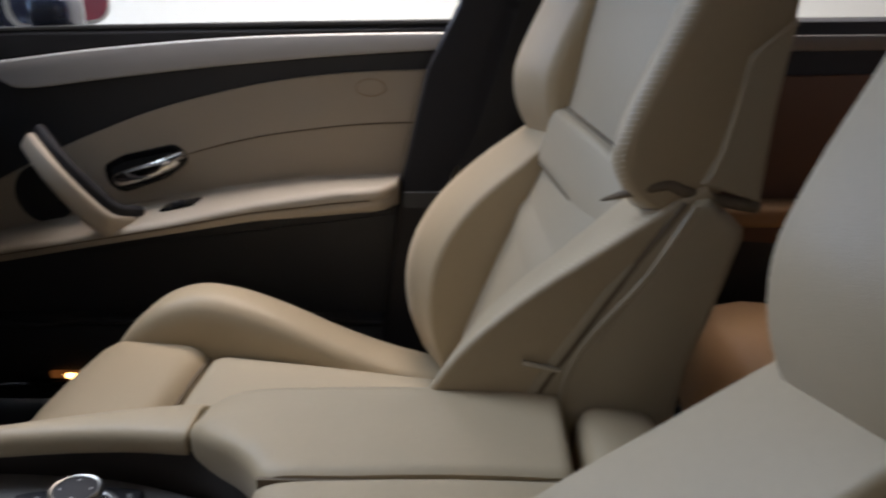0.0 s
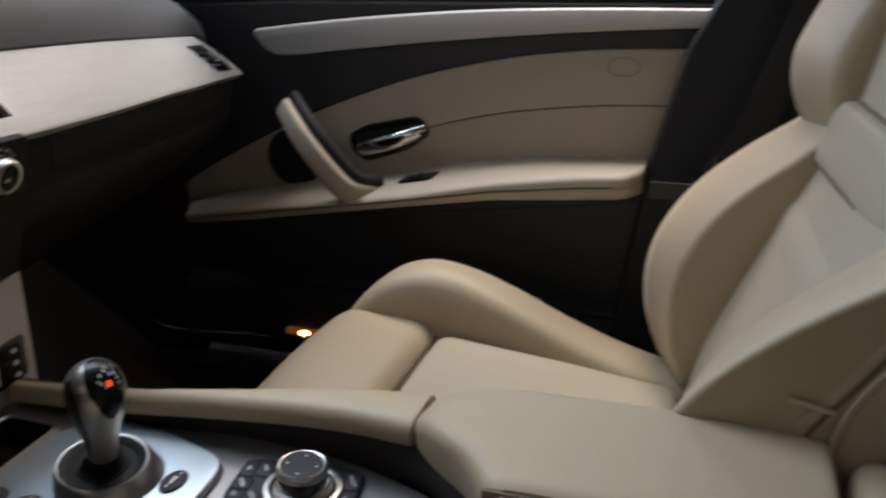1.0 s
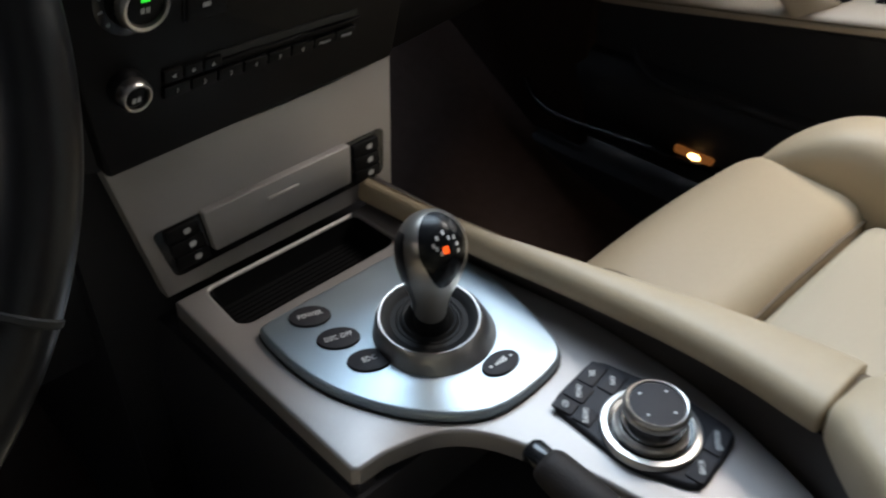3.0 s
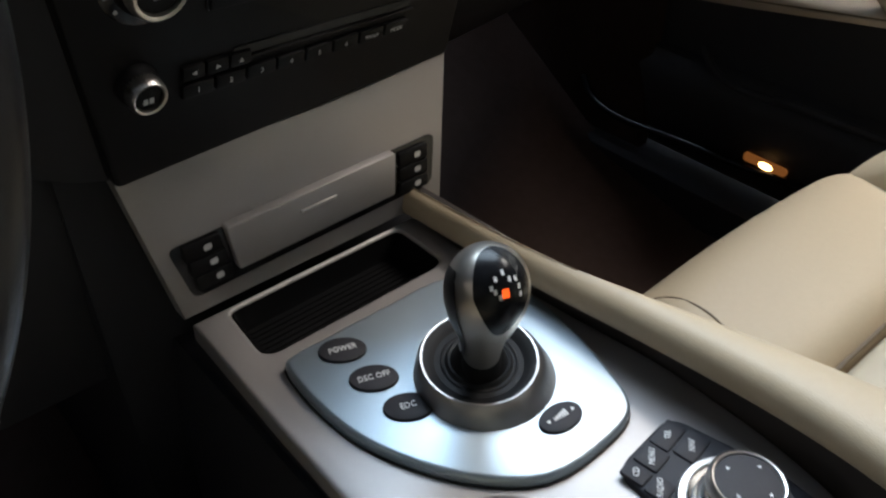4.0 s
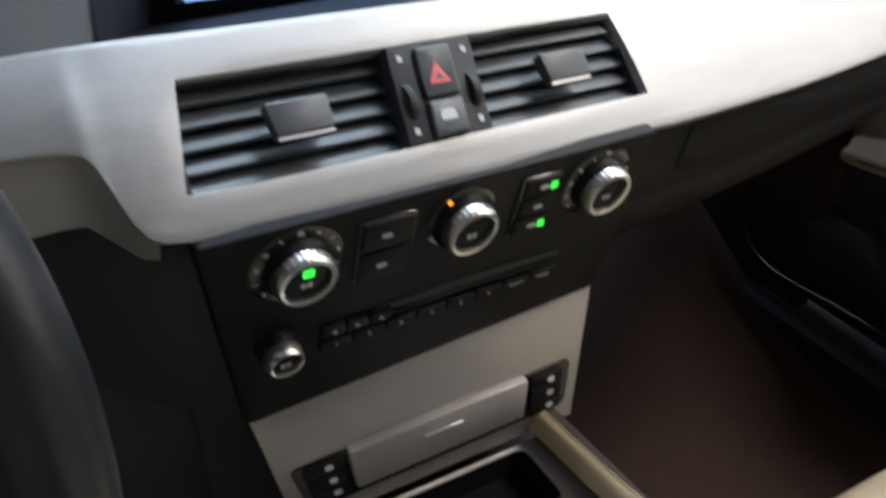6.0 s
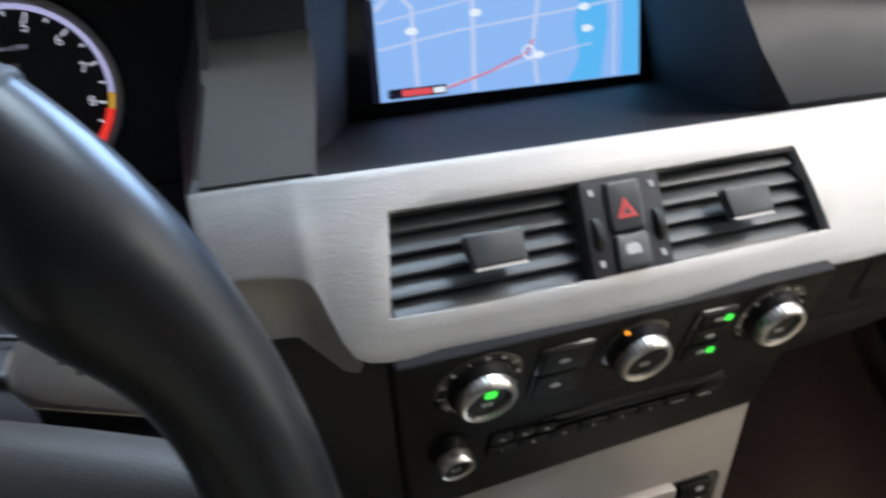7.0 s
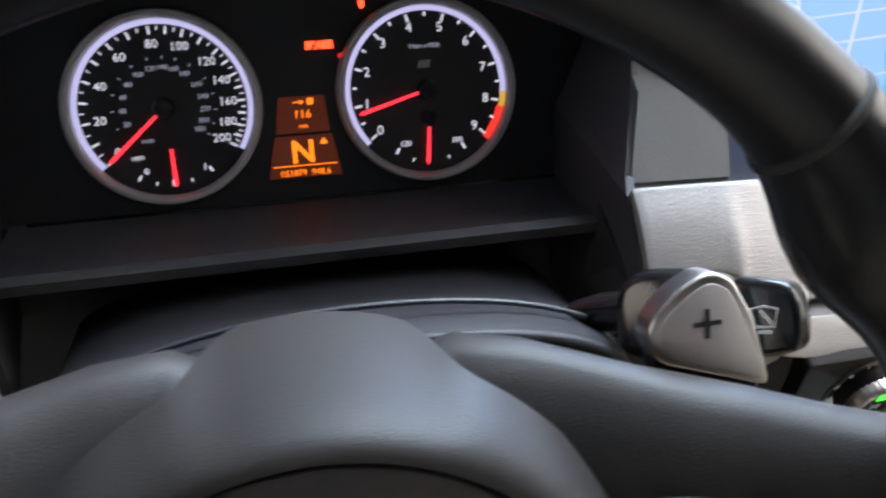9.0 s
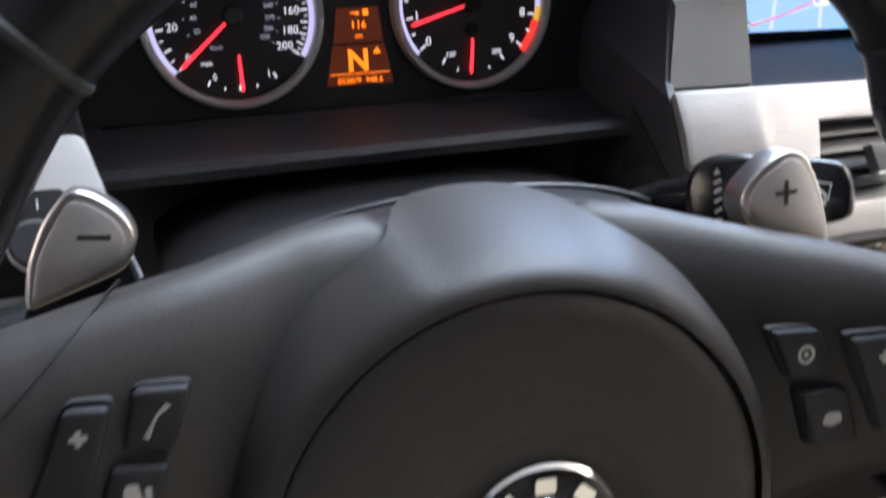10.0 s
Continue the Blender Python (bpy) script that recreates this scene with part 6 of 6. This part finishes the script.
# catch
hr = part("catch_recess", slab(rounded([D(0.598, 0.766), D(0.592, 0.737), D(0.570, 0.723), D(0.500, 0.746), D(0.466, 0.771), D(0.470, 0.788), D(0.485, 0.799), D(0.566, 0.782)], 0.012, 5), 0.006, door_m(1.0965), 0.003), GLOSS, dr, "black catch recess")
part("recess_bowl", slab(rounded([D(0.585, 0.762), D(0.580, 0.744), D(0.566, 0.734), D(0.504, 0.754), D(0.478, 0.772), D(0.484, 0.788), D(0.560, 0.773)], 0.010), 0.0005, door_m(1.0905)), RUBBER, hr)
lev2 = spline([(1.082, 0.576, 0.7445), (1.074, 0.560, 0.7505), (1.070, 0.530, 0.7600), (1.070, 0.497, 0.7715), (1.076, 0.478, 0.7800)], 5)
part("catch_lever", tube(lev2, [0.0075 + 0.0045 * math.sin(math.pi * i / (len(lev2) - 1)) ** 0.5 for i in range(len(lev2))], 14, flat=0.62, up=(1, 0, 0)), BRIGHT, hr, "bright chrome catch lever", 60)
part("catch_tip", tube([(1.073, 0.494, 0.778), (1.073, 0.468, 0.7865)], 0.0055, 10), BRIGHT, hr, "", 60)
# loudspeaker, window switch
sp = part("loudspeaker", lathe([(0.047, 0), (0.046, 0.004), (0.042, 0.005), (0.040, 0.002), (0.0, 0.0035)], 40, basis((1.0965, 0.694, 0.722), (0, -1, 0), (0, 0, 1))), DARK, dr, "round black speaker grille")
part("speaker_cone", lathe([(0.020, 0.0), (0.020, 0.005), (0.0, 0.007)], 28, basis((1.0955, 0.694, 0.722), (0, -1, 0), (0, 0, 1))), RUBBER, sp)
ws = basis((1.050, 0.469, 0.7165), (0, 1, -0.20), (-1, 0, -0.09))
s1 = part("window_switch", slab(rounded([(-0.029, -0.012), (0.024, -0.013), (0.030, 0.013), (-0.022, 0.014)], 0.003), 0.005, ws @ pose(0, 0, -0.0015), 0.0012), GLOSS, dr, "gloss black window switch")
part("switch_rocker", slab(rect(0.018, 0.013, 0.003), 0.004, ws @ pose(0.004, 0, 0.003), 0.0018), DARK, s1)
part("switch_mark", slab(rect(0.004, 0.004, 0.001), 0.0003, ws @ pose(0.006, 0, 0.0070)), WHITE_INK, s1)
# map pocket and lower trim
pk = []
for y, k in ((0.04, 0), (0.2, 0), (0.4, 0), (0.6, 0), (0.72, 0), (0.82, 0.004), (0.90, 0.012), (0.96, 0.024), (0.985, 0.034)):
    pk.append([(1.10, y, 0.525), (1.078 + k * 0.4, y, 0.520), (1.066 + k, y, 0.508), (1.062 + k, y, 0.49), (1.066 + k, y, 0.44), (1.082 + k * 0.4, y, 0.405), (1.10, y, 0.385)])
part("map_pocket", loft(pk), DASH, dr, "charcoal map pocket")
part("pocket_lip", tube(spline([(1.068, 0.05, 0.522), (1.068, 0.636, 0.521), (1.068, 0.70, 0.516), (1.070, 0.762, 0.514), (1.073, 0.798, 0.526), (1.085, 0.822, 0.545)], 5), 0.0055, 10), DASH, dr, "rounded pocket lip")
part("lower_lip", tube(spline([(1.066, 0.10, 0.428), (1.066, 0.605, 0.420), (1.066, 0.71, 0.411), (1.066, 0.815, 0.406), (1.066, 0.934, 0.398), (1.068, 0.991, 0.411), (1.075, 1.017, 0.435)], 5), 0.0055, 10), GLOSS, dr, "gloss black lower lip")
part("inner_trim", slab([D(0.06, 0.70), D(0.99, 0.585), D(1.10, 0.60), D(1.10, 0.38), D(0.04, 0.38)], 0.004, door_m(1.1015)), DASH, dr)
part("window_glass", slab([D(0.03, 0.965), D(-0.03, 1.33), D(0.10, 1.345), D(0.45, 1.28), D(0.80, 1.10), D(0.98, 0.965)], 0.004, door_m(1.118)), GLASS, dr, "clear side window").visible_shadow = False
part("window_frame", tube([(1.11, 0.03, 0.97), (1.085, -0.03, 1.33), (1.085, 0.10, 1.35), (1.09, 0.45, 1.285), (1.105, 0.82, 1.10), (1.115, 1.0, 0.97)], 0.018, 8), BODY, dr, "dark blue window frame")
cl2 = part("courtesy_lamp", slab(rect(0.062, 0.012, 0.004, at=D(0.690, 0.4275)), 0.008, door_m(1.0720), 0.001), COURTESY_LENS, dr, "lit warm courtesy lamp")
part("bulb", slab(oval(0.0100, 0.0050, 20, D(0.687, 0.4265)), 0.0015, door_m(1.0642), 0.0008), COURTESY, cl2, "glowing bulb")

mir = thing("door_mirror", "dark blue door mirror with a chrome-rimmed glass", "mirror", (1.24, 0.72, 1.04))
MM = basis((1.235, 0.690, 1.020), (0.854, -0.52, 0), (0, 0, 1))
part("housing", soft_box((0.20, 0.14, 0.075), 0.034, MM @ pose(0, 0, -0.040)), BODY, mir)
part("glass", slab(rect(0.172, 0.112, 0.035, 6), 0.003, MM @ pose(0, 0, -0.003)), MIRROR, mir, "mirror glass")
part("rim", slab(rect(0.184, 0.124, 0.038, 6), 0.003, MM @ pose(0, 0, -0.0055), 0.001), WHITE_INK, mir, "pale rim")
part("foot", soft_box((0.08, 0.06, 0.05), 0.015, pose(1.155, 0.66, 0.985)), BODY, mir)

# driver's door and rear doors close the cabin
dd = thing("driver_door", "cream and black driver's door", "car door", (-0.43, 0.5, 0.6))
part("shell", box(-0.46, -0.415, 0.05, 1.1, 0.36, 0.972, bevel=0.01), DASH, dd)
part("insert", box(-0.417, -0.408, 0.10, 0.85, 0.70, 0.90, bevel=0.003), DOOR_HIDE, dd)
part("armrest", soft_box((0.06, 0.6, 0.05), 0.018, pose(-0.39, 0.42, 0.72)), DOOR_HIDE, dd)
for s, nm in ((1, 1), (-1, -1)):
    xx = 1.09 if s > 0 else -0.41
    rd = thing("rear_door", "rear door with warm-tinted hide and a silver sash" if s > 0 else "rear door with warm-tinted hide on the driver's side", "car door", (xx, -0.5, 0.6))
    mm = door_m(1.155) if s > 0 else basis((-0.475, 0, 0), (0, 1, 0), (0, 0, 1))

    def E(y, z):
        return (-y, z) if s > 0 else (y, z)
    part("shell", slab([E(-0.10, 0.968), E(-0.95, 0.968), E(-1.0, 0.75), E(-0.80, 0.36), E(-0.08, 0.36)], 0.06, mm, 0.006), DASH, rd)
    q = mm @ pose(0, 0, 0.060)
    part("sash", slab([E(-0.16, 0.949), E(-0.90, 0.949), E(-0.90, 0.930), E(-0.16, 0.926)], 0.008, q, 0.003), SILVER, rd)
    part("insert", slab([E(-0.16, 0.890), E(-0.90, 0.900), E(-0.94, 0.70), E(-0.80, 0.62), E(-0.16, 0.66)], 0.006, q, 0.002), SHADED_HIDE, rd, "rear leather insert with shade in its brown colour")
    part("armrest", soft_box((0.06, 0.52, 0.030), 0.008, pose(xx - s * 0.026, -0.46, 0.700)), WARM_TAN, rd, "rear leather armrest with warm light in its tan colour")
    part("window_glass", slab([E(-0.12, 0.96), E(-0.15, 1.34), E(-0.60, 1.30), E(-0.88, 0.96)], 0.004, mm @ pose(0, 0, 0.035)), GLASS, rd).visible_shadow = False


# ---- seats ----
def profile(pts, x0, x1, bevel, segs=4, bm=None):
    """A shape given by its side outline in y and z, from x0 to x1, with round edges."""
    return slab([(-p[0], p[1]) for p in pts], x1 - x0, basis((x1, 0, 0), (0, -1, 0), (0, 0, 1)), bevel, segs, both=True, bm=bm)


def stitch(tree, line, s, SX, seat, name):
    """A row of slanting stitches along the rounded outer edge of a bolster."""
    st = bmesh.new()
    step, gone = 0.0048, 0.0
    for a, b in zip(line, line[1:]):
        d = Vector((b.x - a.x, b.y - a.y))
        nrm = Vector((-d.y, d.x)).normalized()
        if nrm.x < 0:
            nrm = -nrm
        while gone < d.length:
            p = Vector((a.x, a.y)) + d.normalized() * gone
            ends = []
            for side, along in ((0.70, -0.0015), (1.05, 0.0015)):
                ray = Vector((s * side, nrm.x, nrm.y)).normalized()
                c = Vector((SX + s * 0.205, p.x - nrm.x * 0.03, p.y - nrm.y * 0.03)) + Vector((0, d.x, d.y)).normalized() * along
                hit = project(tree, c + ray * 0.2, -ray)
                if hit and (not ends or (hit - ends[0]).length < 0.016):
                    ends.append(hit + ray * 0.0001)
            if len(ends) == 2:
                tube(ends, 0.0005, 5, bm=st)
            gone += step
        gone -= d.length
    if len(st.faces):
        part(name, st, THREAD, seat, "pale contrast stitching")


def front_seat(SX, label, set_low, set_high, raised):
    seat = thing("front_seat", label, "car seat", (SX, 0.1, 0.32), "front seats")

    def thigh_warp(v):
        v.z += -0.25 * max(0, v.y - 0.03) ** 1.0 * 1.2 + 0.012 * math.cos(v.x * 9)
        return v


    part("thigh_support", soft_box((0.395, 0.160, 0.13), 0.036, pose(SX + 0.002, 0.4670, 0.5180, 4, 0, 0), 14, thigh_warp), LEATHER, seat, "cream leather thigh support", 60)


    tt = BVHTree.FromBMesh(soft_box((0.395, 0.160, 0.13), 0.036, pose(SX + 0.002, 0.4670, 0.5180, 4, 0, 0), 14, thigh_warp))
    line = [project(tt, (SX - x, y, 0.75), (0, 0, -1)) for x, y in ((0.150, 0.532), (0.128, 0.522), (0.115, 0.505), (0.112, 0.480), (0.116, 0.455), (0.126, 0.430), (0.140, 0.410))]
    part("thigh_seam", tube(spline([p for p in line if p], 4), 0.0010, 6), SEAM, seat)

    def cush_warp(v):
        v.z += 0.010 * math.cos(v.x * 8) - 0.02 * max(0, -v.y)
        return v


    part("cushion_panel", soft_box((0.33, 0.312, 0.12), 0.022, pose(SX - 0.002, 0.2320, 0.495, 6, 0, 0), 12, cush_warp), LEATHER_PANEL, seat, "cream perforated cushion panel", 60)
    # cushion bolsters, high in front and falling towards the back
    for s in (1, -1):
        rings = []
        xc = SX + s * 0.215
        ys = [0.525, 0.518, 0.500, 0.47, 0.44, 0.40, 0.35, 0.29, 0.23, 0.16, 0.10, 0.05]
        tops = [0.545, 0.570, 0.594, 0.620, 0.637, 0.645, 0.636, 0.612, 0.582, 0.553, 0.535, 0.525]
        for y, t, _ in spline([(y, t, 0) for y, t in zip(ys, tops)], 3):
            if s < 0:
                t -= 0.012
            low = 0.42
            hw = 0.052
            rings.append([(xc + hw * math.copysign(abs(math.cos(a)) ** 0.65, math.cos(a)) - s * 0.010 * (math.sin(a) > 0) * math.sin(a), y, (t + low) / 2 + (t - low) / 2 * math.copysign(abs(math.sin(a)) ** 0.5, math.sin(a))) for a in [6.28318 * j / 24 for j in range(24)]])
        part("cushion_bolster", loft(rings), LEATHER, seat, "cream leather cushion bolster", 60)
    part("seat_base", box(SX - 0.245, SX + 0.245, -0.06, 0.50, 0.33, 0.47, bevel=0.02), DARK, seat)
    part("cushion_seam", tube([(SX - 0.18, 0.389, 0.556), (SX - 0.09, 0.387, 0.5665), (SX, 0.387, 0.569), (SX + 0.10, 0.387, 0.566), (SX + 0.17, 0.388, 0.559)], 0.0022, 8), SEAM, seat)

    # backrest: lower part
    lower_panel = [(0.075, 0.53), (0.060, 0.60), (0.033, 0.67), (0.000, 0.745), (-0.036, 0.820), (-0.048, 0.842), (-0.10, 0.842), (-0.10, 0.70), (-0.06, 0.53)]
    part("lower_panel", profile(spline(lower_panel[:6], 4) + lower_panel[6:], SX - 0.165, SX + 0.165, 0.012), LEATHER_PANEL, seat, "cream backrest panel", 50)
    bol = spline([(0.110, 0.545), (0.128, 0.600), (0.131, 0.660), (0.116, 0.715), (0.082, 0.768), (0.032, 0.815), (-0.020, 0.852), (-0.075, 0.890), (-0.102, 0.906)], 4) + [Vector((-0.115, 0.885, 0)), Vector((-0.100, 0.80, 0)), Vector((-0.075, 0.66, 0)), Vector((-0.03, 0.53, 0))]
    for s in (1, -1):
        a, b = (SX + 0.148, SX + 0.243) if s > 0 else (SX - 0.238, SX - 0.148)
        bb = profile([(p[0], p[1]) for p in bol], a, b, 0.034, 6)
        for v in bb.verts:
            # the inner edge falls away towards the panel
            k = (b - v.co.x) / (b - a) if s > 0 else (v.co.x - a) / (b - a)
            v.co.y -= 0.055 * max(0, k - 0.35) ** 1.3 * max(0, min(1, (v.co.y + 0.10) / 0.12))
        bb_tree = BVHTree.FromBMesh(bb)
        part("lower_bolster", bb, LEATHER, seat, "cream leather backrest bolster", 50)
        if SX > 0.3:
            stitch(bb_tree, bol[4:30], s, SX, seat, "lower_stitching")
    # seam between the panel and bolsters
    for s in (1, -1):
        part("panel_seam", tube(spline([(SX + s * 0.160, y + 0.002, z) for y, z in ((0.060, 0.60), (0.034, 0.67), (0.001, 0.745), (-0.035, 0.820))], 5), 0.0022, 6), SEAM, seat)
    # upper part, hinged above the bolsters
    up = [(-0.040, 0.842), (-0.052, 0.872), (-0.064, 0.925), (-0.078, 0.99), (-0.096, 1.06), (-0.110, 1.115), (-0.120, 1.125), (-0.132, 1.11), (-0.118, 1.0), (-0.105, 0.86)]
    part("upper_panel", profile(spline(up[:6], 4) + up[6:], SX - 0.170, SX + 0.170, 0.014), LEATHER_PANEL, seat, "cream shoulder panel", 50)
    part("upper_inset", profile([(-0.050, 0.878), (-0.068, 0.95), (-0.090, 1.05), (-0.108, 1.108), (-0.13, 1.10), (-0.09, 0.875)], SX - 0.125, SX + 0.125, 0.008), LEATHER_PANEL, seat, "cream upper inset", 50)
    part("upper_roll", profile(rounded([(-0.070, 0.826), (-0.025, 0.8300), (-0.0285, 0.850), (-0.0350, 0.872), (-0.043, 0.893), (-0.080, 0.897)], 0.006), SX - 0.150, SX + 0.150, 0.006), LEATHER_PANEL, seat, "cream shoulder roll", 50)
    part("upper_section_seam", tube(spline([(SX + 0.150, -0.0275, 0.8285), (SX + 0.05, -0.0275, 0.8290), (SX - 0.05, -0.0275, 0.8290), (SX - 0.148, -0.0275, 0.8285)], 4), 0.0018, 8), SEAM, seat)
    part("inset_seam", tube([(SX - 0.130, -0.0535, 0.8975), (SX, -0.0530, 0.8970), (SX + 0.130, -0.0535, 0.8975)], 0.0018, 6), SEAM, seat)
    wing = spline([(-0.052, 0.838), (-0.030, 0.850), (-0.012, 0.885), (-0.008, 0.925), (-0.020, 0.962), (-0.038, 1.000), (-0.062, 1.05), (-0.085, 1.10), (-0.10, 1.135)], 4) + [Vector((-0.122, 1.145, 0)), Vector((-0.138, 1.12, 0)), Vector((-0.128, 1.02, 0)), Vector((-0.116, 0.94, 0)), Vector((-0.098, 0.885, 0)), Vector((-0.074, 0.845, 0))]
    for s in (1, -1):
        a, b = (SX + 0.140, SX + 0.236) if s > 0 else (SX - 0.232, SX - 0.140)
        wb = profile([(p[0], p[1]) for p in wing], a, b, 0.030, 6)
        for v in wb.verts:
            k = (b - v.co.x) / (b - a) if s > 0 else (v.co.x - a) / (b - a)
            v.co.y -= 0.045 * max(0, k - 0.3) ** 1.3 * max(0, min(1, (v.co.y + 0.14) / 0.10))
            # its lower edge rises outwards to the hinge
            v.co.z += (0.042 if s < 0 and SX > 0.3 else 0.0) * min(1, max(0, 1.15 * (1 - k))) * max(0, 1 - (v.co.z - 0.838) / 0.10)
        wb_tree = BVHTree.FromBMesh(wb)
        part("upper_wing", wb, LEATHER, seat, "cream leather shoulder wing", 50)
        stitch(wb_tree, wing[6:len(wing) - 6], s, SX, seat, "upper_stitching")
    # shells at the back
    ls = [(-0.055, 0.545), (-0.087, 0.702), (-0.096, 0.763), (-0.110, 0.802), (-0.124, 0.852), (-0.128, 0.874), (-0.110, 0.889), (-0.093, 0.895), (-0.060, 0.838), (-0.012, 0.777), (0.004, 0.722), (0.018, 0.640), (0.020, 0.545)]
    part("lower_shell", profile(spline(ls, 2, True), SX - 0.2455, SX + 0.2465, 0.007, 4), SHELL, seat, "cream moulded seat shell", 50)
    for a, b in ((SX - 0.2395, SX - 0.160), (SX + 0.160, SX + 0.2385)):
        part("lower_recess", profile([(-0.05, 0.545), (-0.09, 0.80), (-0.105, 0.885), (-0.085, 0.885), (-0.03, 0.825), (0.02, 0.75), (0.06, 0.66), (0.06, 0.545)], a, b, 0.003), SHELL, seat, "", 50)
    us = [(-0.069, 0.906), (-0.112, 0.892), (-0.116, 0.957), (-0.124, 1.022), (-0.095, 0.997), (-0.090, 0.969), (-0.079, 0.925)]
    part("upper_shell", profile(us, SX - 0.2375, SX + 0.2415, 0.004, 4), SHELL, seat, "cream moulded upper shell", 50)
    for s in (1, -1):
        gap = [(0.2285, -0.034, 0.9015), (0.2300, -0.047, 0.9045), (0.2320, -0.058, 0.9000), (0.2325, -0.075, 0.8950), (0.232, -0.112, 0.888)]
        gap = [(SX + s * x, y, z) for x, y, z in ([(0.206, -0.006, 0.8860), (0.2195, -0.018, 0.8945)] if s < 0 and SX > 0.3 else []) + gap]
        part("hinge_gap", tube(spline(gap, 4), [min(0.0046, 0.0012 + 0.0005 * n) for n in range(4 * len(gap) - 3)], 10), SEAM, seat)
        part("side_gap", tube(spline([(SX + s * 0.2375, -0.086, 0.893), (SX + s * 0.2375, -0.048, 0.838), (SX + s * 0.2375, -0.012, 0.782), (SX + s * 0.2375, 0.020, 0.730), (SX + s * 0.2375, 0.056, 0.65)], 5), 0.0028, 8), SEAM, seat)
        part("upper_piping", tube(spline([(SX + s * 0.2395, y, z) for y, z in ((-0.121, 1.019), (-0.095, 0.996), (-0.090, 0.969), (-0.080, 0.926), (-0.071, 0.908))], 4), 0.0020, 8), SHELL, seat)
        part("lower_piping", tube(spline([(SX + s * 0.2450, y, z) for y, z in ((-0.092, 0.893), (-0.060, 0.838), (-0.013, 0.777), (0.003, 0.722), (0.014, 0.640), (0.016, 0.560))], 4), 0.0022, 8), SHELL, seat)
        part("tilt_lever", tube([(SX + s * 0.240, 0.030, 0.764), (SX + s * 0.243, 0.001, 0.759)], [0.004, 0.003], 10, flat=0.5), SHELL, seat)
    head = part("headrest", soft_box((0.27, 0.10, 0.18), 0.04, pose(SX, -0.14, 1.25, -8, 0, 0), 9), LEATHER, seat, "cream leather headrest", 60)
    for s in (1, -1):
        part("headrest_post", tube([(SX + s * 0.06, -0.145, 1.10), (SX + s * 0.06, -0.145, 1.20)], 0.006, 10), CHROME, seat)
    # set the back's parts: (at the passenger's side, at the driver's side)
    for ob in seat.children:
        k = set_high if ob.name.startswith(("upper", "inset", "hinge", "headrest")) else set_low if ob.name.startswith(("lower", "panel", "side_gap", "tilt")) else None
        if k:
            for v in ob.data.vertices:
                v.co.y += lerp(k[0], k[1], max(0, min(1, (0.24 - v.co.x) / 0.48)))
                if k is set_high:
                    v.co.z += raised
    return seat


front_seat(0.70, "cream leather sports front passenger seat", (0.0, -0.030), (0.0, -0.058), 0.0)
front_seat(-0.0215, "cream leather sports front seat behind the steering wheel", (-0.025, -0.025), (-0.080, -0.080), 0.020)

# rear bench
rs = thing("rear_seat", "rear leather bench with warm light in its tan colour", "car seat", (0.34, -0.8, 0.4))
# tan here carries the warm light of the rear cabin
part("cushion", soft_box((1.34, 0.58, 0.20), 0.06, pose(0.34, -0.545, 0.485, 5, 0, 0), 9), WARM_TAN, rs, "warm-tinted leather cushion", 60)
part("backrest", soft_box((1.34, 0.16, 0.60), 0.06, pose(0.34, -0.98, 0.78, -18, 0, 0), 9), WARM_TAN, rs, "warm-tinted leather backrest", 60)

# belt and buckle
bt = thing("seat_belt", "black webbing seat belt on the door pillar", "seat belt", (1.0, -0.05, 0.9))
rings = []
for x, y, z in spline([(1.005, -0.110, 1.30), (1.000, -0.055, 1.05), (0.992, 0.005, 0.86), (0.985, 0.040, 0.78)], 5):
    rings.append([(x - 0.001, y - 0.020, z), (x - 0.001, y + 0.020, z + 0.006), (x + 0.001, y + 0.020, z + 0.006), (x + 0.001, y - 0.020, z)])
part("webbing", loft(rings), BELT, bt)
part("tongue", slab(rect(0.05, 0.022, 0.004), 0.006, basis((0.984, 0.045, 0.772), (0, 1, 0.5), (0.2, 0, 1)), 0.002), GLOSS, bt)
part("guide", slab(rect(0.075, 0.022, 0.003), 0.008, basis((1.012, 0.10, 0.737), (0, 1, 0), (0, 0, 1)) @ pose(0, 0, -0.008), 0.002), SLAT, bt, "dark grey guide")
